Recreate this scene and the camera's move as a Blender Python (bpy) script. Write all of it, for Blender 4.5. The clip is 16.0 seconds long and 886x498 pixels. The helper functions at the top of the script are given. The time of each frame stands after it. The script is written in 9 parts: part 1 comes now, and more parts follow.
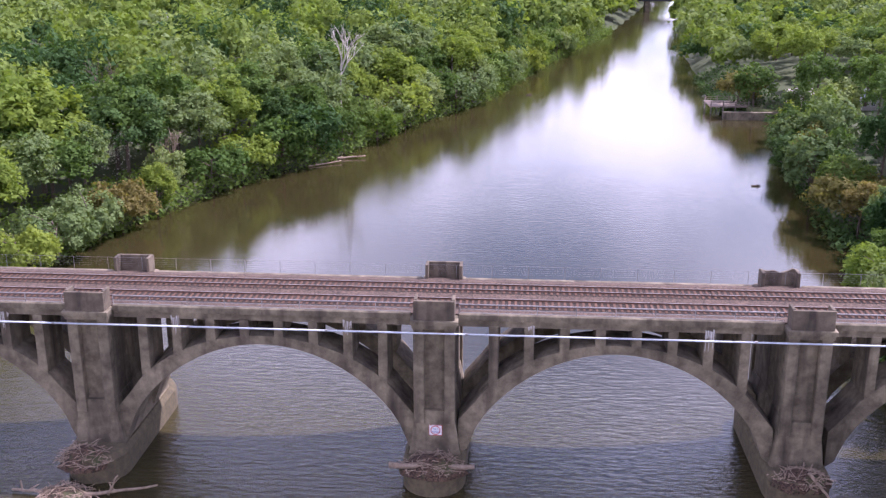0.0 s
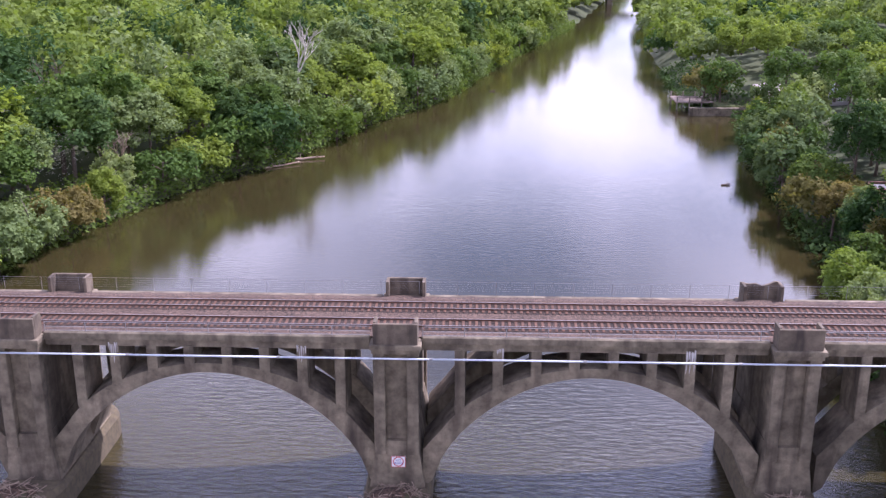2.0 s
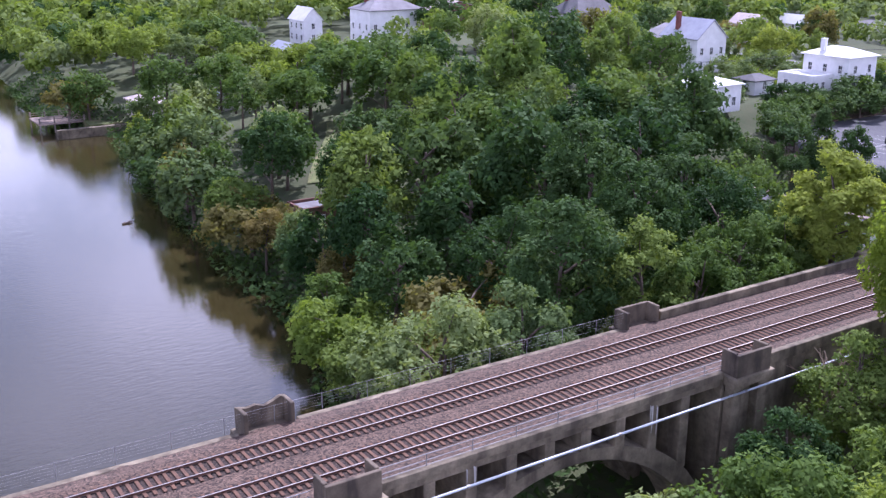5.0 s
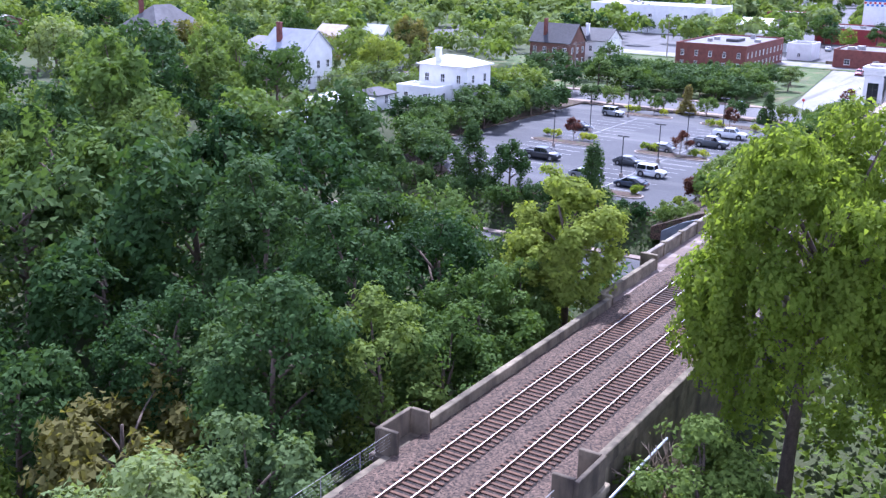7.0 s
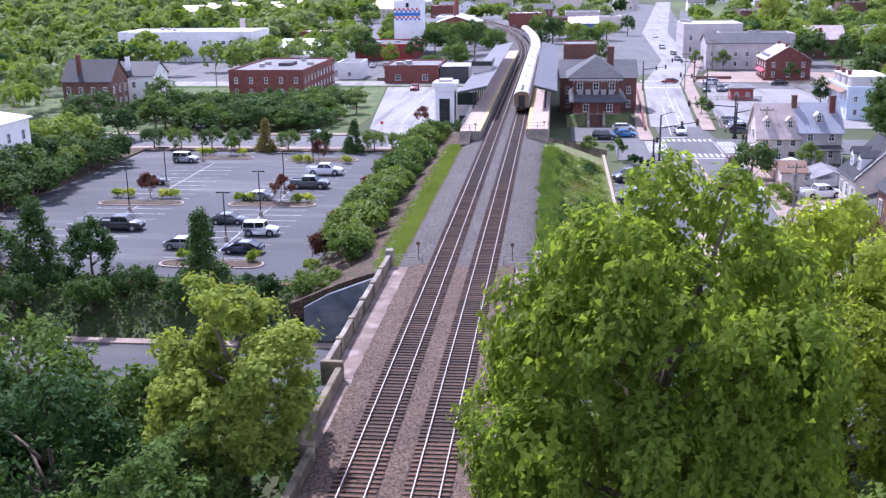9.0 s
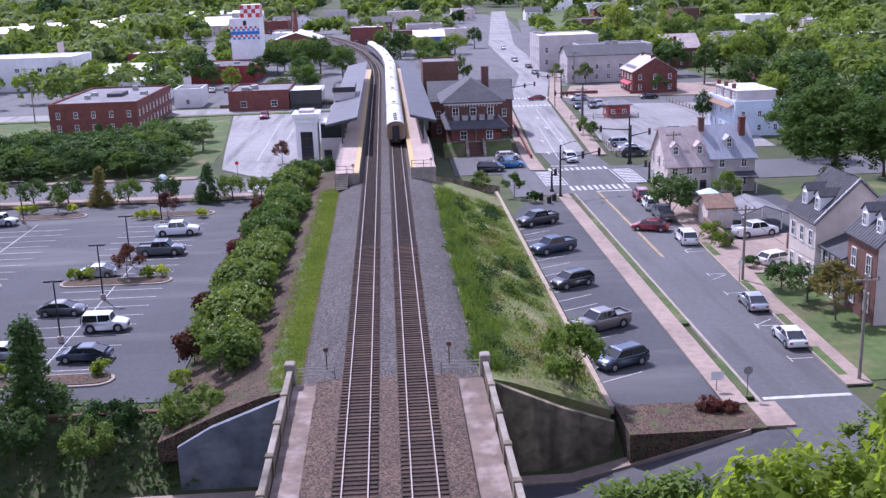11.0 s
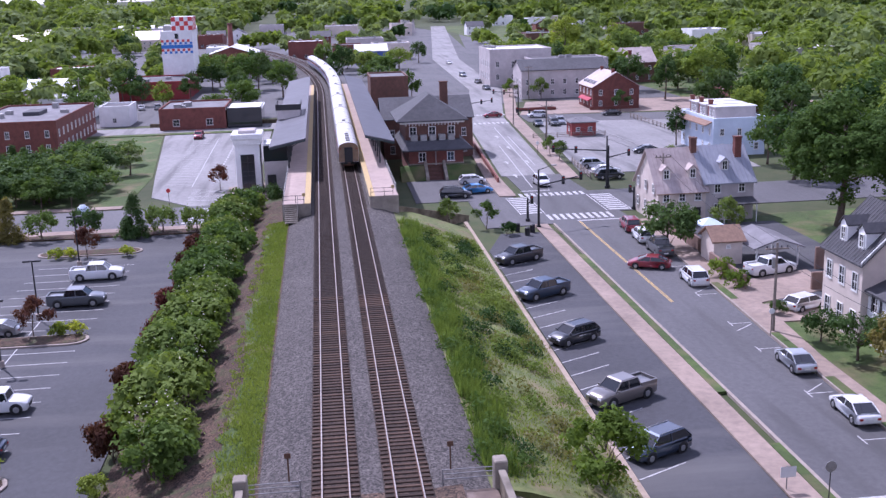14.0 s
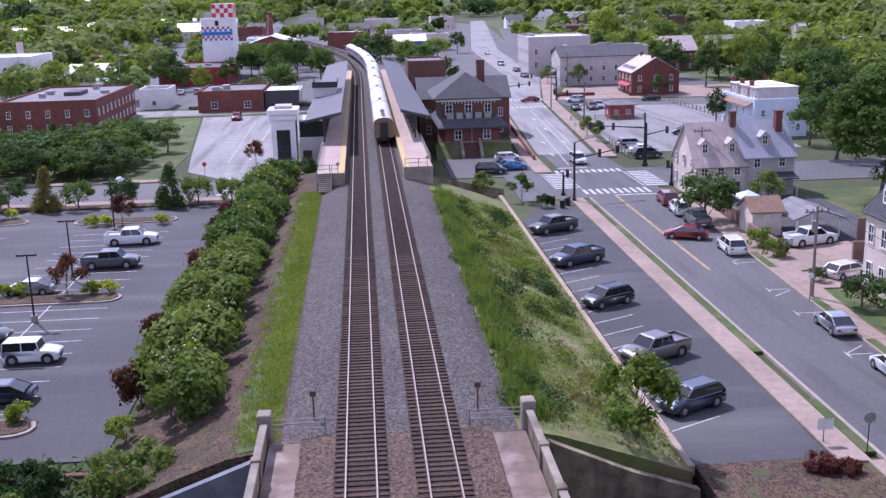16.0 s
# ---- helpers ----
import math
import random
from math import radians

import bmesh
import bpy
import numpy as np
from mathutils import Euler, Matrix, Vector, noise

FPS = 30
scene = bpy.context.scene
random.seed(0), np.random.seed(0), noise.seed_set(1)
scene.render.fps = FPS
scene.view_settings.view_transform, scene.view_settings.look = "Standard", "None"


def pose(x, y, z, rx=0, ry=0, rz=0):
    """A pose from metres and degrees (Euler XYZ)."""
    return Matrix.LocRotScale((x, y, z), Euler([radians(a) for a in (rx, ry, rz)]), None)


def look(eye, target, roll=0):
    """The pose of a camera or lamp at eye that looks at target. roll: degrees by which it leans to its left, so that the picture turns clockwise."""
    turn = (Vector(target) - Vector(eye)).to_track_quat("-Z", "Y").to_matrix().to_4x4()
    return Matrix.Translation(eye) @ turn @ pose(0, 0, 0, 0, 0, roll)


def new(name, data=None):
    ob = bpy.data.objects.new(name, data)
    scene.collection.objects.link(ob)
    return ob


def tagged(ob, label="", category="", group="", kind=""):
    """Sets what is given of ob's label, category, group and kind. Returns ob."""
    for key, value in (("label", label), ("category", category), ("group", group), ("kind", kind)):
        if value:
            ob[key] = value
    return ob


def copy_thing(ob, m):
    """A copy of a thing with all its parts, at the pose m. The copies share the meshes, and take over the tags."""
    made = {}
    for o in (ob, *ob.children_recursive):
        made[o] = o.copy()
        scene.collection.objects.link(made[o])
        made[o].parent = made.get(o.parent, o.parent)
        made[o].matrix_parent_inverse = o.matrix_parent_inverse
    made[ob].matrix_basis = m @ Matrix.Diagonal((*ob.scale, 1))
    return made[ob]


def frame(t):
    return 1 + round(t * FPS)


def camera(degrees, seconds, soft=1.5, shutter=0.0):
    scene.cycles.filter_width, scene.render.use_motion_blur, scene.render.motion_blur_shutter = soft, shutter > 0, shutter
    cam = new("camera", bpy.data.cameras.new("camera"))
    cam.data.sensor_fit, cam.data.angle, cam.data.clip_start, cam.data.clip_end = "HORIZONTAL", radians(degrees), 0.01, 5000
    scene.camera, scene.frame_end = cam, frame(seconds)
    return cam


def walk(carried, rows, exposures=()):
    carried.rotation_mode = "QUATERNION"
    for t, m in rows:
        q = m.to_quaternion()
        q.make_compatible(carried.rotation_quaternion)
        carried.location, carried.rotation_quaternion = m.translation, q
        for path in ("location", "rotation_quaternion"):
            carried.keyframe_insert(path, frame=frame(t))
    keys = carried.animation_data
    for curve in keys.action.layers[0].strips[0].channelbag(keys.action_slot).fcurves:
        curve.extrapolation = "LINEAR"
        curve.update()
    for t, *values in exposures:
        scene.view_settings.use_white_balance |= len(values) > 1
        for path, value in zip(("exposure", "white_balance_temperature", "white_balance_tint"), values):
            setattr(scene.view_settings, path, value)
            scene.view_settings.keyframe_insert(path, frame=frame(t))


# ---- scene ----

# camera and its path
cam = camera(46.6, 16.0, 1.4)
PATH = [
    (0, (8.047, -87.253, 31.192), (7.904, -85.347, 30.601), -0.0),
    (0.5, (7.967, -86.779, 31.252), (7.826, -84.874, 30.657), 0.0),
    (1, (7.881, -85.502, 31.238), (7.741, -83.598, 30.641), -0.0),
    (1.5, (7.751, -83.389, 31.27), (7.611, -81.486, 30.669), 0.0),
    (2, (7.781, -80.482, 31.114), (7.708, -78.576, 30.511), -0.0),
    (2.5, (7.471, -76.045, 30.597), (7.504, -74.138, 29.993), 0.0),
    (3, (7.354, -71.566, 30.421), (7.484, -69.664, 29.814), 0.1),
    (3.5, (7.5, -66.855, 30.413), (7.814, -64.976, 29.803), 0.4),
    (4, (7.733, -62.251, 30.858), (8.323, -60.442, 30.243), 0.5),
    (4.5, (8.322, -56.374, 30.516), (9.158, -54.662, 29.906), 0.0),
    (5, (9.294, -50.527, 30.467), (10.339, -48.933, 29.86), 0.2),
    (5.2, (9.976, -48.361, 30.38), (11.11, -46.83, 29.774), -0.1),
    (7.3, (22.129, -21.815, 27.325), (23.833, -20.93, 26.765), 1.1),
    (7.5, (23.966, -19.863, 27.218), (25.723, -19.085, 26.664), 0.8),
    (8, (29.459, -15.119, 26.84), (31.302, -14.561, 26.299), 0.4),
    (8.5, (34.853, -11.296, 26.747), (36.715, -10.796, 26.214), 0.1),
    (9, (40.218, -8.585, 26.999), (42.136, -8.371, 26.474), -0.8),
    (9.5, (45.2, -5.468, 27.281), (47.13, -5.439, 26.759), -1.6),
    (10, (51.264, -3.772, 27.846), (53.194, -3.768, 27.322), -1.9),
    (12.3, (76.936, 1.631, 27.808), (78.861, 1.413, 27.312), -1.7),
    (12.5, (78.316, 1.675, 27.812), (80.241, 1.459, 27.316), -1.7),
    (13, (80.653, 1.745, 27.841), (82.579, 1.529, 27.347), -1.6),
    (13.5, (82.009, 1.685, 27.478), (83.936, 1.469, 26.988), -1.6),
    (14, (82.735, 1.556, 26.193), (84.663, 1.339, 25.706), -1.6),
    (14.5, (82.908, 1.353, 24.706), (84.836, 1.138, 24.219), -1.6),
    (15, (82.829, 1.25, 23.453), (84.756, 1.033, 22.966), -1.6),
    (15.5, (82.779, 1.189, 22.739), (84.706, 0.974, 22.251), -1.6),
    (16, (82.728, 1.149, 22.671), (84.663, 1.005, 22.183), -1.5),
]
walk(cam, [(t, look(eye, target, roll)) for t, eye, target, roll in PATH], exposures=[(0.0, 0.67, 5650, 38), (3.0, 0.62, 5520, 37), (5.2, 0.56, 5300, 35), (7.3, 0.90, 5050, 28), (8.0, 0.86, 5180, 28), (8.6, 0.68, 5310, 29), (9.5, 0.43, 5360, 31), (12.3, 0.02, 5350, 34), (16.0, 0.01, 5420, 35)])

# ---------------------------------------------------------------- world and sun
SUN_AZ, SUN_EL = 32.0, 54.0   # azimuth from the tracks (+x) towards +y
world = bpy.data.worlds.new("sky_world")
scene.world = world
world.use_nodes = True
wn, wl_ = world.node_tree.nodes, world.node_tree.links
wn.clear()
w_out = wn.new("ShaderNodeOutputWorld")
w_bg = wn.new("ShaderNodeBackground")
w_sky = wn.new("ShaderNodeTexSky")
w_sky.sky_type = "NISHITA"
w_sky.sun_disc = False
w_sky.sun_elevation, w_sky.sun_rotation = radians(SUN_EL), radians(90 - SUN_AZ)
w_sky.air_density, w_sky.dust_density, w_sky.ozone_density = 1.2, 1.0, 2.5
w_co = wn.new("ShaderNodeTexCoord")
w_map = wn.new("ShaderNodeMapping")
w_map.inputs["Scale"].default_value = (1.6, 1.6, 5.0)
w_noise = wn.new("ShaderNodeTexNoise")
w_noise.inputs["Scale"].default_value = 1.7
w_noise.inputs["Detail"].default_value = 7
w_noise.inputs["Roughness"].default_value = 0.55
w_ramp = wn.new("ShaderNodeValToRGB")
w_ramp.color_ramp.elements[0].position, w_ramp.color_ramp.elements[1].position = 0.37, 0.58
w_ramp.color_ramp.elements[1].color = (0.9, 0.9, 0.9, 1)
w_mix = wn.new("ShaderNodeMix")
w_mix.data_type = "RGBA"
w_mix.inputs["B"].default_value = (22.0, 21.6, 22.4, 1)
wl_.new(w_co.outputs["Generated"], w_map.inputs["Vector"])
wl_.new(w_map.outputs["Vector"], w_noise.inputs["Vector"])
wl_.new(w_noise.outputs["Fac"], w_ramp.inputs["Fac"])
# haze and cloud low in the sky, clear blue higher up
w_sep = wn.new("ShaderNodeSeparateXYZ")
w_high = wn.new("ShaderNodeMapRange")
w_high.inputs["From Min"].default_value, w_high.inputs["From Max"].default_value = 0.22, 0.60
w_high.inputs["To Min"].default_value, w_high.inputs["To Max"].default_value = 1.0, 0.30
w_mul = wn.new("ShaderNodeMath")
w_mul.operation = "MULTIPLY"
wl_.new(w_co.outputs["Generated"], w_sep.inputs["Vector"])
wl_.new(w_sep.outputs["Z"], w_high.inputs["Value"])
wl_.new(w_ramp.outputs["Color"], w_mul.inputs[0])
wl_.new(w_high.outputs["Result"], w_mul.inputs[1])
wl_.new(w_mul.outputs["Value"], w_mix.inputs["Factor"])
wl_.new(w_sky.outputs["Color"], w_mix.inputs["A"])
wl_.new(w_mix.outputs["Result"], w_bg.inputs["Color"])
w_bg.inputs["Strength"].default_value = 0.097
wl_.new(w_bg.outputs["Background"], w_out.inputs["Surface"])

sun_data = bpy.data.lights.new("sun", "SUN")
sun_data.energy, sun_data.angle, sun_data.color = 5.0, radians(0.6), (1.0, 0.95, 0.87)
sun = new("sun", sun_data)
_a, _e = radians(SUN_AZ), radians(SUN_EL)
sun.matrix_world = look((300 * math.cos(_e) * math.cos(_a), 300 * math.cos(_e) * math.sin(_a), 300 * math.sin(_e)), (0, 0, 0))

# ---------------------------------------------------------------- materials
def mat(name, c1, c2=None, scale=1.0, rough=0.8, metal=0.0, bump=0.0, bscale=None, big=0.0, bigscale=0.05, rand=0.0, spec=0.5, stain=None, stainscale=(0.6, 0.6, 0.08), stretch=(1, 1, 1), cells=0):
    """Two-tone noise colour with a larger tonal drift, optional stains, fine bump."""
    m = bpy.data.materials.new(name)
    m.use_nodes = True
    n, l = m.node_tree.nodes, m.node_tree.links
    p = n["Principled BSDF"]
    p.inputs["Roughness"].default_value, p.inputs["Metallic"].default_value = rough, metal
    p.inputs["Specular IOR Level"].default_value = spec
    c2 = c2 or tuple(v * 0.75 for v in c1)
    co = n.new("ShaderNodeTexCoord")
    mp = n.new("ShaderNodeMapping")
    mp.inputs["Scale"].default_value = stretch
    l.new(co.outputs["Object"], mp.inputs["Vector"])
    t = n.new("ShaderNodeTexNoise")
    t.inputs["Scale"].default_value, t.inputs["Detail"].default_value, t.inputs["Roughness"].default_value = scale, 5, 0.65
    l.new(mp.outputs["Vector"], t.inputs["Vector"])
    r = n.new("ShaderNodeValToRGB")
    r.color_ramp.elements[0].position, r.color_ramp.elements[1].position = 0.32, 0.68
    r.color_ramp.elements[0].color, r.color_ramp.elements[1].color = (*c1, 1), (*c2, 1)
    l.new(t.outputs["Fac"], r.inputs["Fac"])
    colour = r.outputs["Color"]
    if cells:   # single stones
        vo = n.new("ShaderNodeTexVoronoi")
        vo.inputs["Scale"].default_value = cells
        l.new(co.outputs["Object"], vo.inputs["Vector"])
        sp = n.new("ShaderNodeSeparateColor")
        l.new(vo.outputs["Color"], sp.inputs["Color"])
        mc = n.new("ShaderNodeMapRange")
        mc.inputs["To Min"].default_value, mc.inputs["To Max"].default_value = 0.3, 1.9
        l.new(sp.outputs["Red"], mc.inputs["Value"])
        hc = n.new("ShaderNodeHueSaturation")
        l.new(mc.outputs["Result"], hc.inputs["Value"])
        l.new(colour, hc.inputs["Color"])
        colour = hc.outputs["Color"]
    if stain:
        mp2 = n.new("ShaderNodeMapping")
        mp2.inputs["Scale"].default_value = stainscale
        l.new(co.outputs["Object"], mp2.inputs["Vector"])
        t2 = n.new("ShaderNodeTexNoise")
        t2.inputs["Scale"].default_value, t2.inputs["Detail"].default_value = 1.0, 6
        l.new(mp2.outputs["Vector"], t2.inputs["Vector"])
        r2 = n.new("ShaderNodeValToRGB")
        r2.color_ramp.elements[0].position, r2.color_ramp.elements[1].position = 0.5, 0.72
        l.new(t2.outputs["Fac"], r2.inputs["Fac"])
        x2 = n.new("ShaderNodeMix")
        x2.data_type = "RGBA"
        x2.inputs["B"].default_value = (*stain, 1)
        l.new(r2.outputs["Color"], x2.inputs["Factor"])
        l.new(colour, x2.inputs["A"])
        colour = x2.outputs["Result"]
    if big or rand:
        hs = n.new("ShaderNodeHueSaturation")
        val = None
        if big:
            t3 = n.new("ShaderNodeTexNoise")
            t3.inputs["Scale"].default_value, t3.inputs["Detail"].default_value = bigscale, 3
            l.new(co.outputs["Object"], t3.inputs["Vector"])
            mr = n.new("ShaderNodeMapRange")
            mr.inputs["From Min"].default_value, mr.inputs["From Max"].default_value = 0.3, 0.7
            mr.inputs["To Min"].default_value, mr.inputs["To Max"].default_value = 1 - big, 1 + big
            l.new(t3.outputs["Fac"], mr.inputs["Value"])
            val = mr.outputs["Result"]
        if rand:
            oi = n.new("ShaderNodeObjectInfo")
            mr2 = n.new("ShaderNodeMapRange")
            mr2.inputs["To Min"].default_value, mr2.inputs["To Max"].default_value = 1 - rand, 1 + rand
            l.new(oi.outputs["Random"], mr2.inputs["Value"])
            if val is None:
                val = mr2.outputs["Result"]
            else:
                mu = n.new("ShaderNodeMath")
                mu.operation = "MULTIPLY"
                l.new(val, mu.inputs[0])
                l.new(mr2.outputs["Result"], mu.inputs[1])
                val = mu.outputs["Value"]
        l.new(val, hs.inputs["Value"])
        l.new(colour, hs.inputs["Color"])
        colour = hs.outputs["Color"]
    l.new(colour, p.inputs["Base Color"])
    if bump:
        b = n.new("ShaderNodeBump")
        b.inputs["Strength"].default_value, b.inputs["Distance"].default_value = min(1.0, bump), 0.03
        t4 = n.new("ShaderNodeTexNoise")
        t4.inputs["Scale"].default_value, t4.inputs["Detail"].default_value = bscale or scale * 4, 4
        l.new(co.outputs["Object"], t4.inputs["Vector"])
        l.new(t4.outputs["Fac"], b.inputs["Height"])
        l.new(b.outputs["Normal"], p.inputs["Normal"])
    return m


def leaf_mat(name, c1, c2, trans=0.25):
    """Leaves: each leaf has a shade of its own, each tree a tint, and light shines through a little."""
    m = bpy.data.materials.new(name)
    m.use_nodes = True
    n, l = m.node_tree.nodes, m.node_tree.links
    p, out = n["Principled BSDF"], n["Material Output"]
    p.inputs["Roughness"].default_value = 0.7
    p.inputs["Specular IOR Level"].default_value = 0.08
    g = n.new("ShaderNodeNewGeometry")
    oi = n.new("ShaderNodeObjectInfo")
    co = n.new("ShaderNodeTexCoord")
    t = n.new("ShaderNodeTexNoise")
    t.inputs["Scale"].default_value, t.inputs["Detail"].default_value = 0.16, 3
    l.new(co.outputs["Object"], t.inputs["Vector"])
    ad = n.new("ShaderNodeMath")
    ad.operation = "MULTIPLY_ADD"
    ad.inputs[1].default_value = 0.22
    l.new(g.outputs["Random Per Island"], ad.inputs[0])
    l.new(t.outputs["Fac"], ad.inputs[2])
    sb = n.new("ShaderNodeMath")
    sb.operation = "SUBTRACT"
    sb.inputs[1].default_value = 0.2
    l.new(ad.outputs["Value"], sb.inputs[0])
    mx = n.new("ShaderNodeMix")
    mx.data_type = "RGBA"
    mx.inputs["A"].default_value, mx.inputs["B"].default_value = (*c1, 1), (*c2, 1)
    l.new(sb.outputs["Value"], mx.inputs["Factor"])
    hs = n.new("ShaderNodeHueSaturation")
    mr = n.new("ShaderNodeMapRange")
    mr.inputs["To Min"].default_value, mr.inputs["To Max"].default_value = 0.72, 1.3
    l.new(oi.outputs["Random"], mr.inputs["Value"])
    l.new(mr.outputs["Result"], hs.inputs["Value"])
    mh = n.new("ShaderNodeMapRange")
    mh.inputs["To Min"].default_value, mh.inputs["To Max"].default_value = 0.515, 0.475
    l.new(oi.outputs["Random"], mh.inputs["Value"])
    l.new(mh.outputs["Result"], hs.inputs["Hue"])
    l.new(mx.outputs["Result"], hs.inputs["Color"])
    l.new(hs.outputs["Color"], p.inputs["Base Color"])
    tr = n.new("ShaderNodeBsdfTranslucent")
    tint = n.new("ShaderNodeMix")
    tint.data_type, tint.blend_type = "RGBA", "MULTIPLY"
    tint.inputs["Factor"].default_value = 1.0
    tint.inputs["B"].default_value = (1.6, 1.6, 0.75, 1)
    l.new(hs.outputs["Color"], tint.inputs["A"])
    l.new(tint.outputs["Result"], tr.inputs["Color"])
    ms = n.new("ShaderNodeMixShader")
    ms.inputs["Fac"].default_value = trans
    l.new(p.outputs["BSDF"], ms.inputs[1])
    l.new(tr.outputs["BSDF"], ms.inputs[2])
    l.new(ms.outputs["Shader"], out.inputs["Surface"])
    return m


def glass_mat(name, c, rough=0.06):
    m = mat(name, c, c, 1, rough, 0.0, spec=0.8)
    return m


CONCRETE = mat("weathered_concrete", (0.265, 0.218, 0.145), (0.10, 0.08, 0.052), 0.9, 0.92, bump=0.6, bscale=9, big=0.4, bigscale=0.16, stain=(0.05, 0.037, 0.026), stainscale=(0.6, 0.6, 0.08))
CONCRETE_DARK = mat("soot_stained_concrete", (0.185, 0.145, 0.098), (0.085, 0.067, 0.046), 0.8, 0.93, bump=0.6, bscale=9, big=0.3, bigscale=0.25, stain=(0.035, 0.026, 0.02), stainscale=(0.9, 0.9, 0.12))
CONCRETE_PALE = mat("pale_concrete", (0.34, 0.295, 0.24), (0.20, 0.172, 0.138), 0.7, 0.9, bump=0.35, bscale=8, big=0.22, stain=(0.10, 0.082, 0.063), stainscale=(0.3, 0.3, 0.3))
LIME = mat("lime_streaks", (0.62, 0.60, 0.57), (0.30, 0.26, 0.22), 3.5, 0.9, stretch=(1, 1, 0.25), bump=0.3)
MOSS = mat("mossy_concrete", (0.15, 0.12, 0.066), (0.08, 0.064, 0.04), 1.6, 0.95, bump=0.5, bscale=10)
BALLAST = mat("ballast_stone", (0.094, 0.082, 0.075), (0.044, 0.039, 0.036), 3.0, 0.95, bump=1.0, bscale=16, big=0.14, bigscale=0.15, cells=10)
BALLAST_OLD = mat("brown_ballast_stone", (0.104, 0.067, 0.045), (0.052, 0.034, 0.024), 4.0, 0.95, bump=1.0, bscale=14, big=0.2, bigscale=0.2, cells=9)
BALLAST_FOUL = mat("oil_darkened_ballast", (0.048, 0.031, 0.022), (0.024, 0.016, 0.012), 4.0, 0.95, bump=1.0, bscale=14, big=0.2, bigscale=0.25, cells=9)
TIE = mat("creosoted_timber", (0.082, 0.046, 0.029), (0.04, 0.025, 0.017), 5, 0.92, bump=0.5, rand=0.45, stretch=(3, 0.6, 3))
TIE_FAR = mat("weathered_creosoted_timber", (0.16, 0.082, 0.047), (0.085, 0.045, 0.028), 2.2, 0.9, bump=0.5)
RAIL_TOP = mat("worn_rail_steel", (0.46, 0.41, 0.37), (0.34, 0.30, 0.27), 3, 0.42, 0.8)
RAIL_RUST = mat("rusty_rail_steel", (0.16, 0.085, 0.055), (0.11, 0.06, 0.04), 6, 0.8, 0.3)
ASPHALT = mat("grey_asphalt", (0.064, 0.064, 0.071), (0.047, 0.047, 0.052), 2.5, 0.85, bump=0.3, bscale=40, big=0.18, bigscale=0.07, stain=(0.10, 0.097, 0.096), stainscale=(0.25, 0.04, 0.3))
ASPHALT_ROAD = mat("worn_road_asphalt", (0.112, 0.108, 0.11), (0.082, 0.08, 0.083), 2.0, 0.8, bump=0.25, bscale=40, big=0.16, bigscale=0.06, stain=(0.068, 0.066, 0.066), stainscale=(0.05, 0.5, 0.3))
ROAD_PALE = mat("pale_road_concrete", (0.27, 0.258, 0.25), (0.19, 0.182, 0.178), 1.2, 0.75, bump=0.2, bscale=30, big=0.15, bigscale=0.06, stain=(0.12, 0.116, 0.113), stainscale=(0.04, 0.5, 0.3))
SIDEWALK = mat("sidewalk_concrete", (0.33, 0.25, 0.20), (0.235, 0.18, 0.147), 1.4, 0.88, bump=0.25, bscale=20, big=0.18, bigscale=0.2)
KERB = mat("kerb_concrete", (0.37, 0.31, 0.265), (0.27, 0.225, 0.19), 2.0, 0.88, bump=0.25)
PAINT_WHITE = mat("worn_white_road_paint", (0.58, 0.57, 0.56), (0.30, 0.295, 0.29), 2.0, 0.7)
PAINT_YELLOW = mat("worn_yellow_road_paint", (0.62, 0.42, 0.12), (0.45, 0.31, 0.12), 3.0, 0.7)
GRASS = mat("mown_grass", (0.085, 0.125, 0.03), (0.048, 0.08, 0.018), 0.9, 0.95, bump=0.9, bscale=12, big=0.25, bigscale=0.1, stain=(0.17, 0.135, 0.07), stainscale=(0.22, 0.22, 0.22))
EARTH = mat("forest_floor", (0.045, 0.065, 0.02), (0.07, 0.075, 0.03), 0.4, 0.97, bump=0.7, bscale=4, big=0.25, bigscale=0.03)
MULCH = mat("brown_mulch", (0.092, 0.056, 0.036), (0.05, 0.032, 0.022), 1.6, 0.97, bump=0.9, bscale=14, big=0.25, bigscale=0.3, stain=(0.065, 0.08, 0.028), stainscale=(0.9, 0.9, 0.9), cells=9)
BARK = mat("tree_bark", (0.16, 0.12, 0.09), (0.09, 0.065, 0.05), 4, 0.95, bump=0.6)
BARK_WHITE = mat("pale_sycamore_bark", (0.62, 0.57, 0.48), (0.38, 0.33, 0.27), 2.2, 0.9, bump=0.3)
DRIFT = mat("bleached_driftwood", (0.38, 0.29, 0.21), (0.20, 0.145, 0.10), 3, 0.92, bump=0.5, rand=0.2)
BRICK = mat("red_brick", (0.21, 0.072, 0.055), (0.135, 0.047, 0.038), 1.2, 0.9, bump=0.4, bscale=18, big=0.15, bigscale=0.2, rand=0.1)
BRICK_BROWN = mat("brown_brick", (0.17, 0.082, 0.06), (0.11, 0.056, 0.042), 1.2, 0.9, bump=0.4, bscale=18, big=0.15, bigscale=0.2, rand=0.1)
STUCCO = mat("pale_stucco", (0.66, 0.57, 0.50), (0.55, 0.47, 0.41), 0.8, 0.9, bump=0.2, bscale=12, big=0.08, bigscale=0.3)
STUCCO_GREY = mat("grey_render", (0.52, 0.47, 0.46), (0.43, 0.39, 0.38), 0.8, 0.9, bump=0.2, bscale=12, big=0.1, bigscale=0.3)
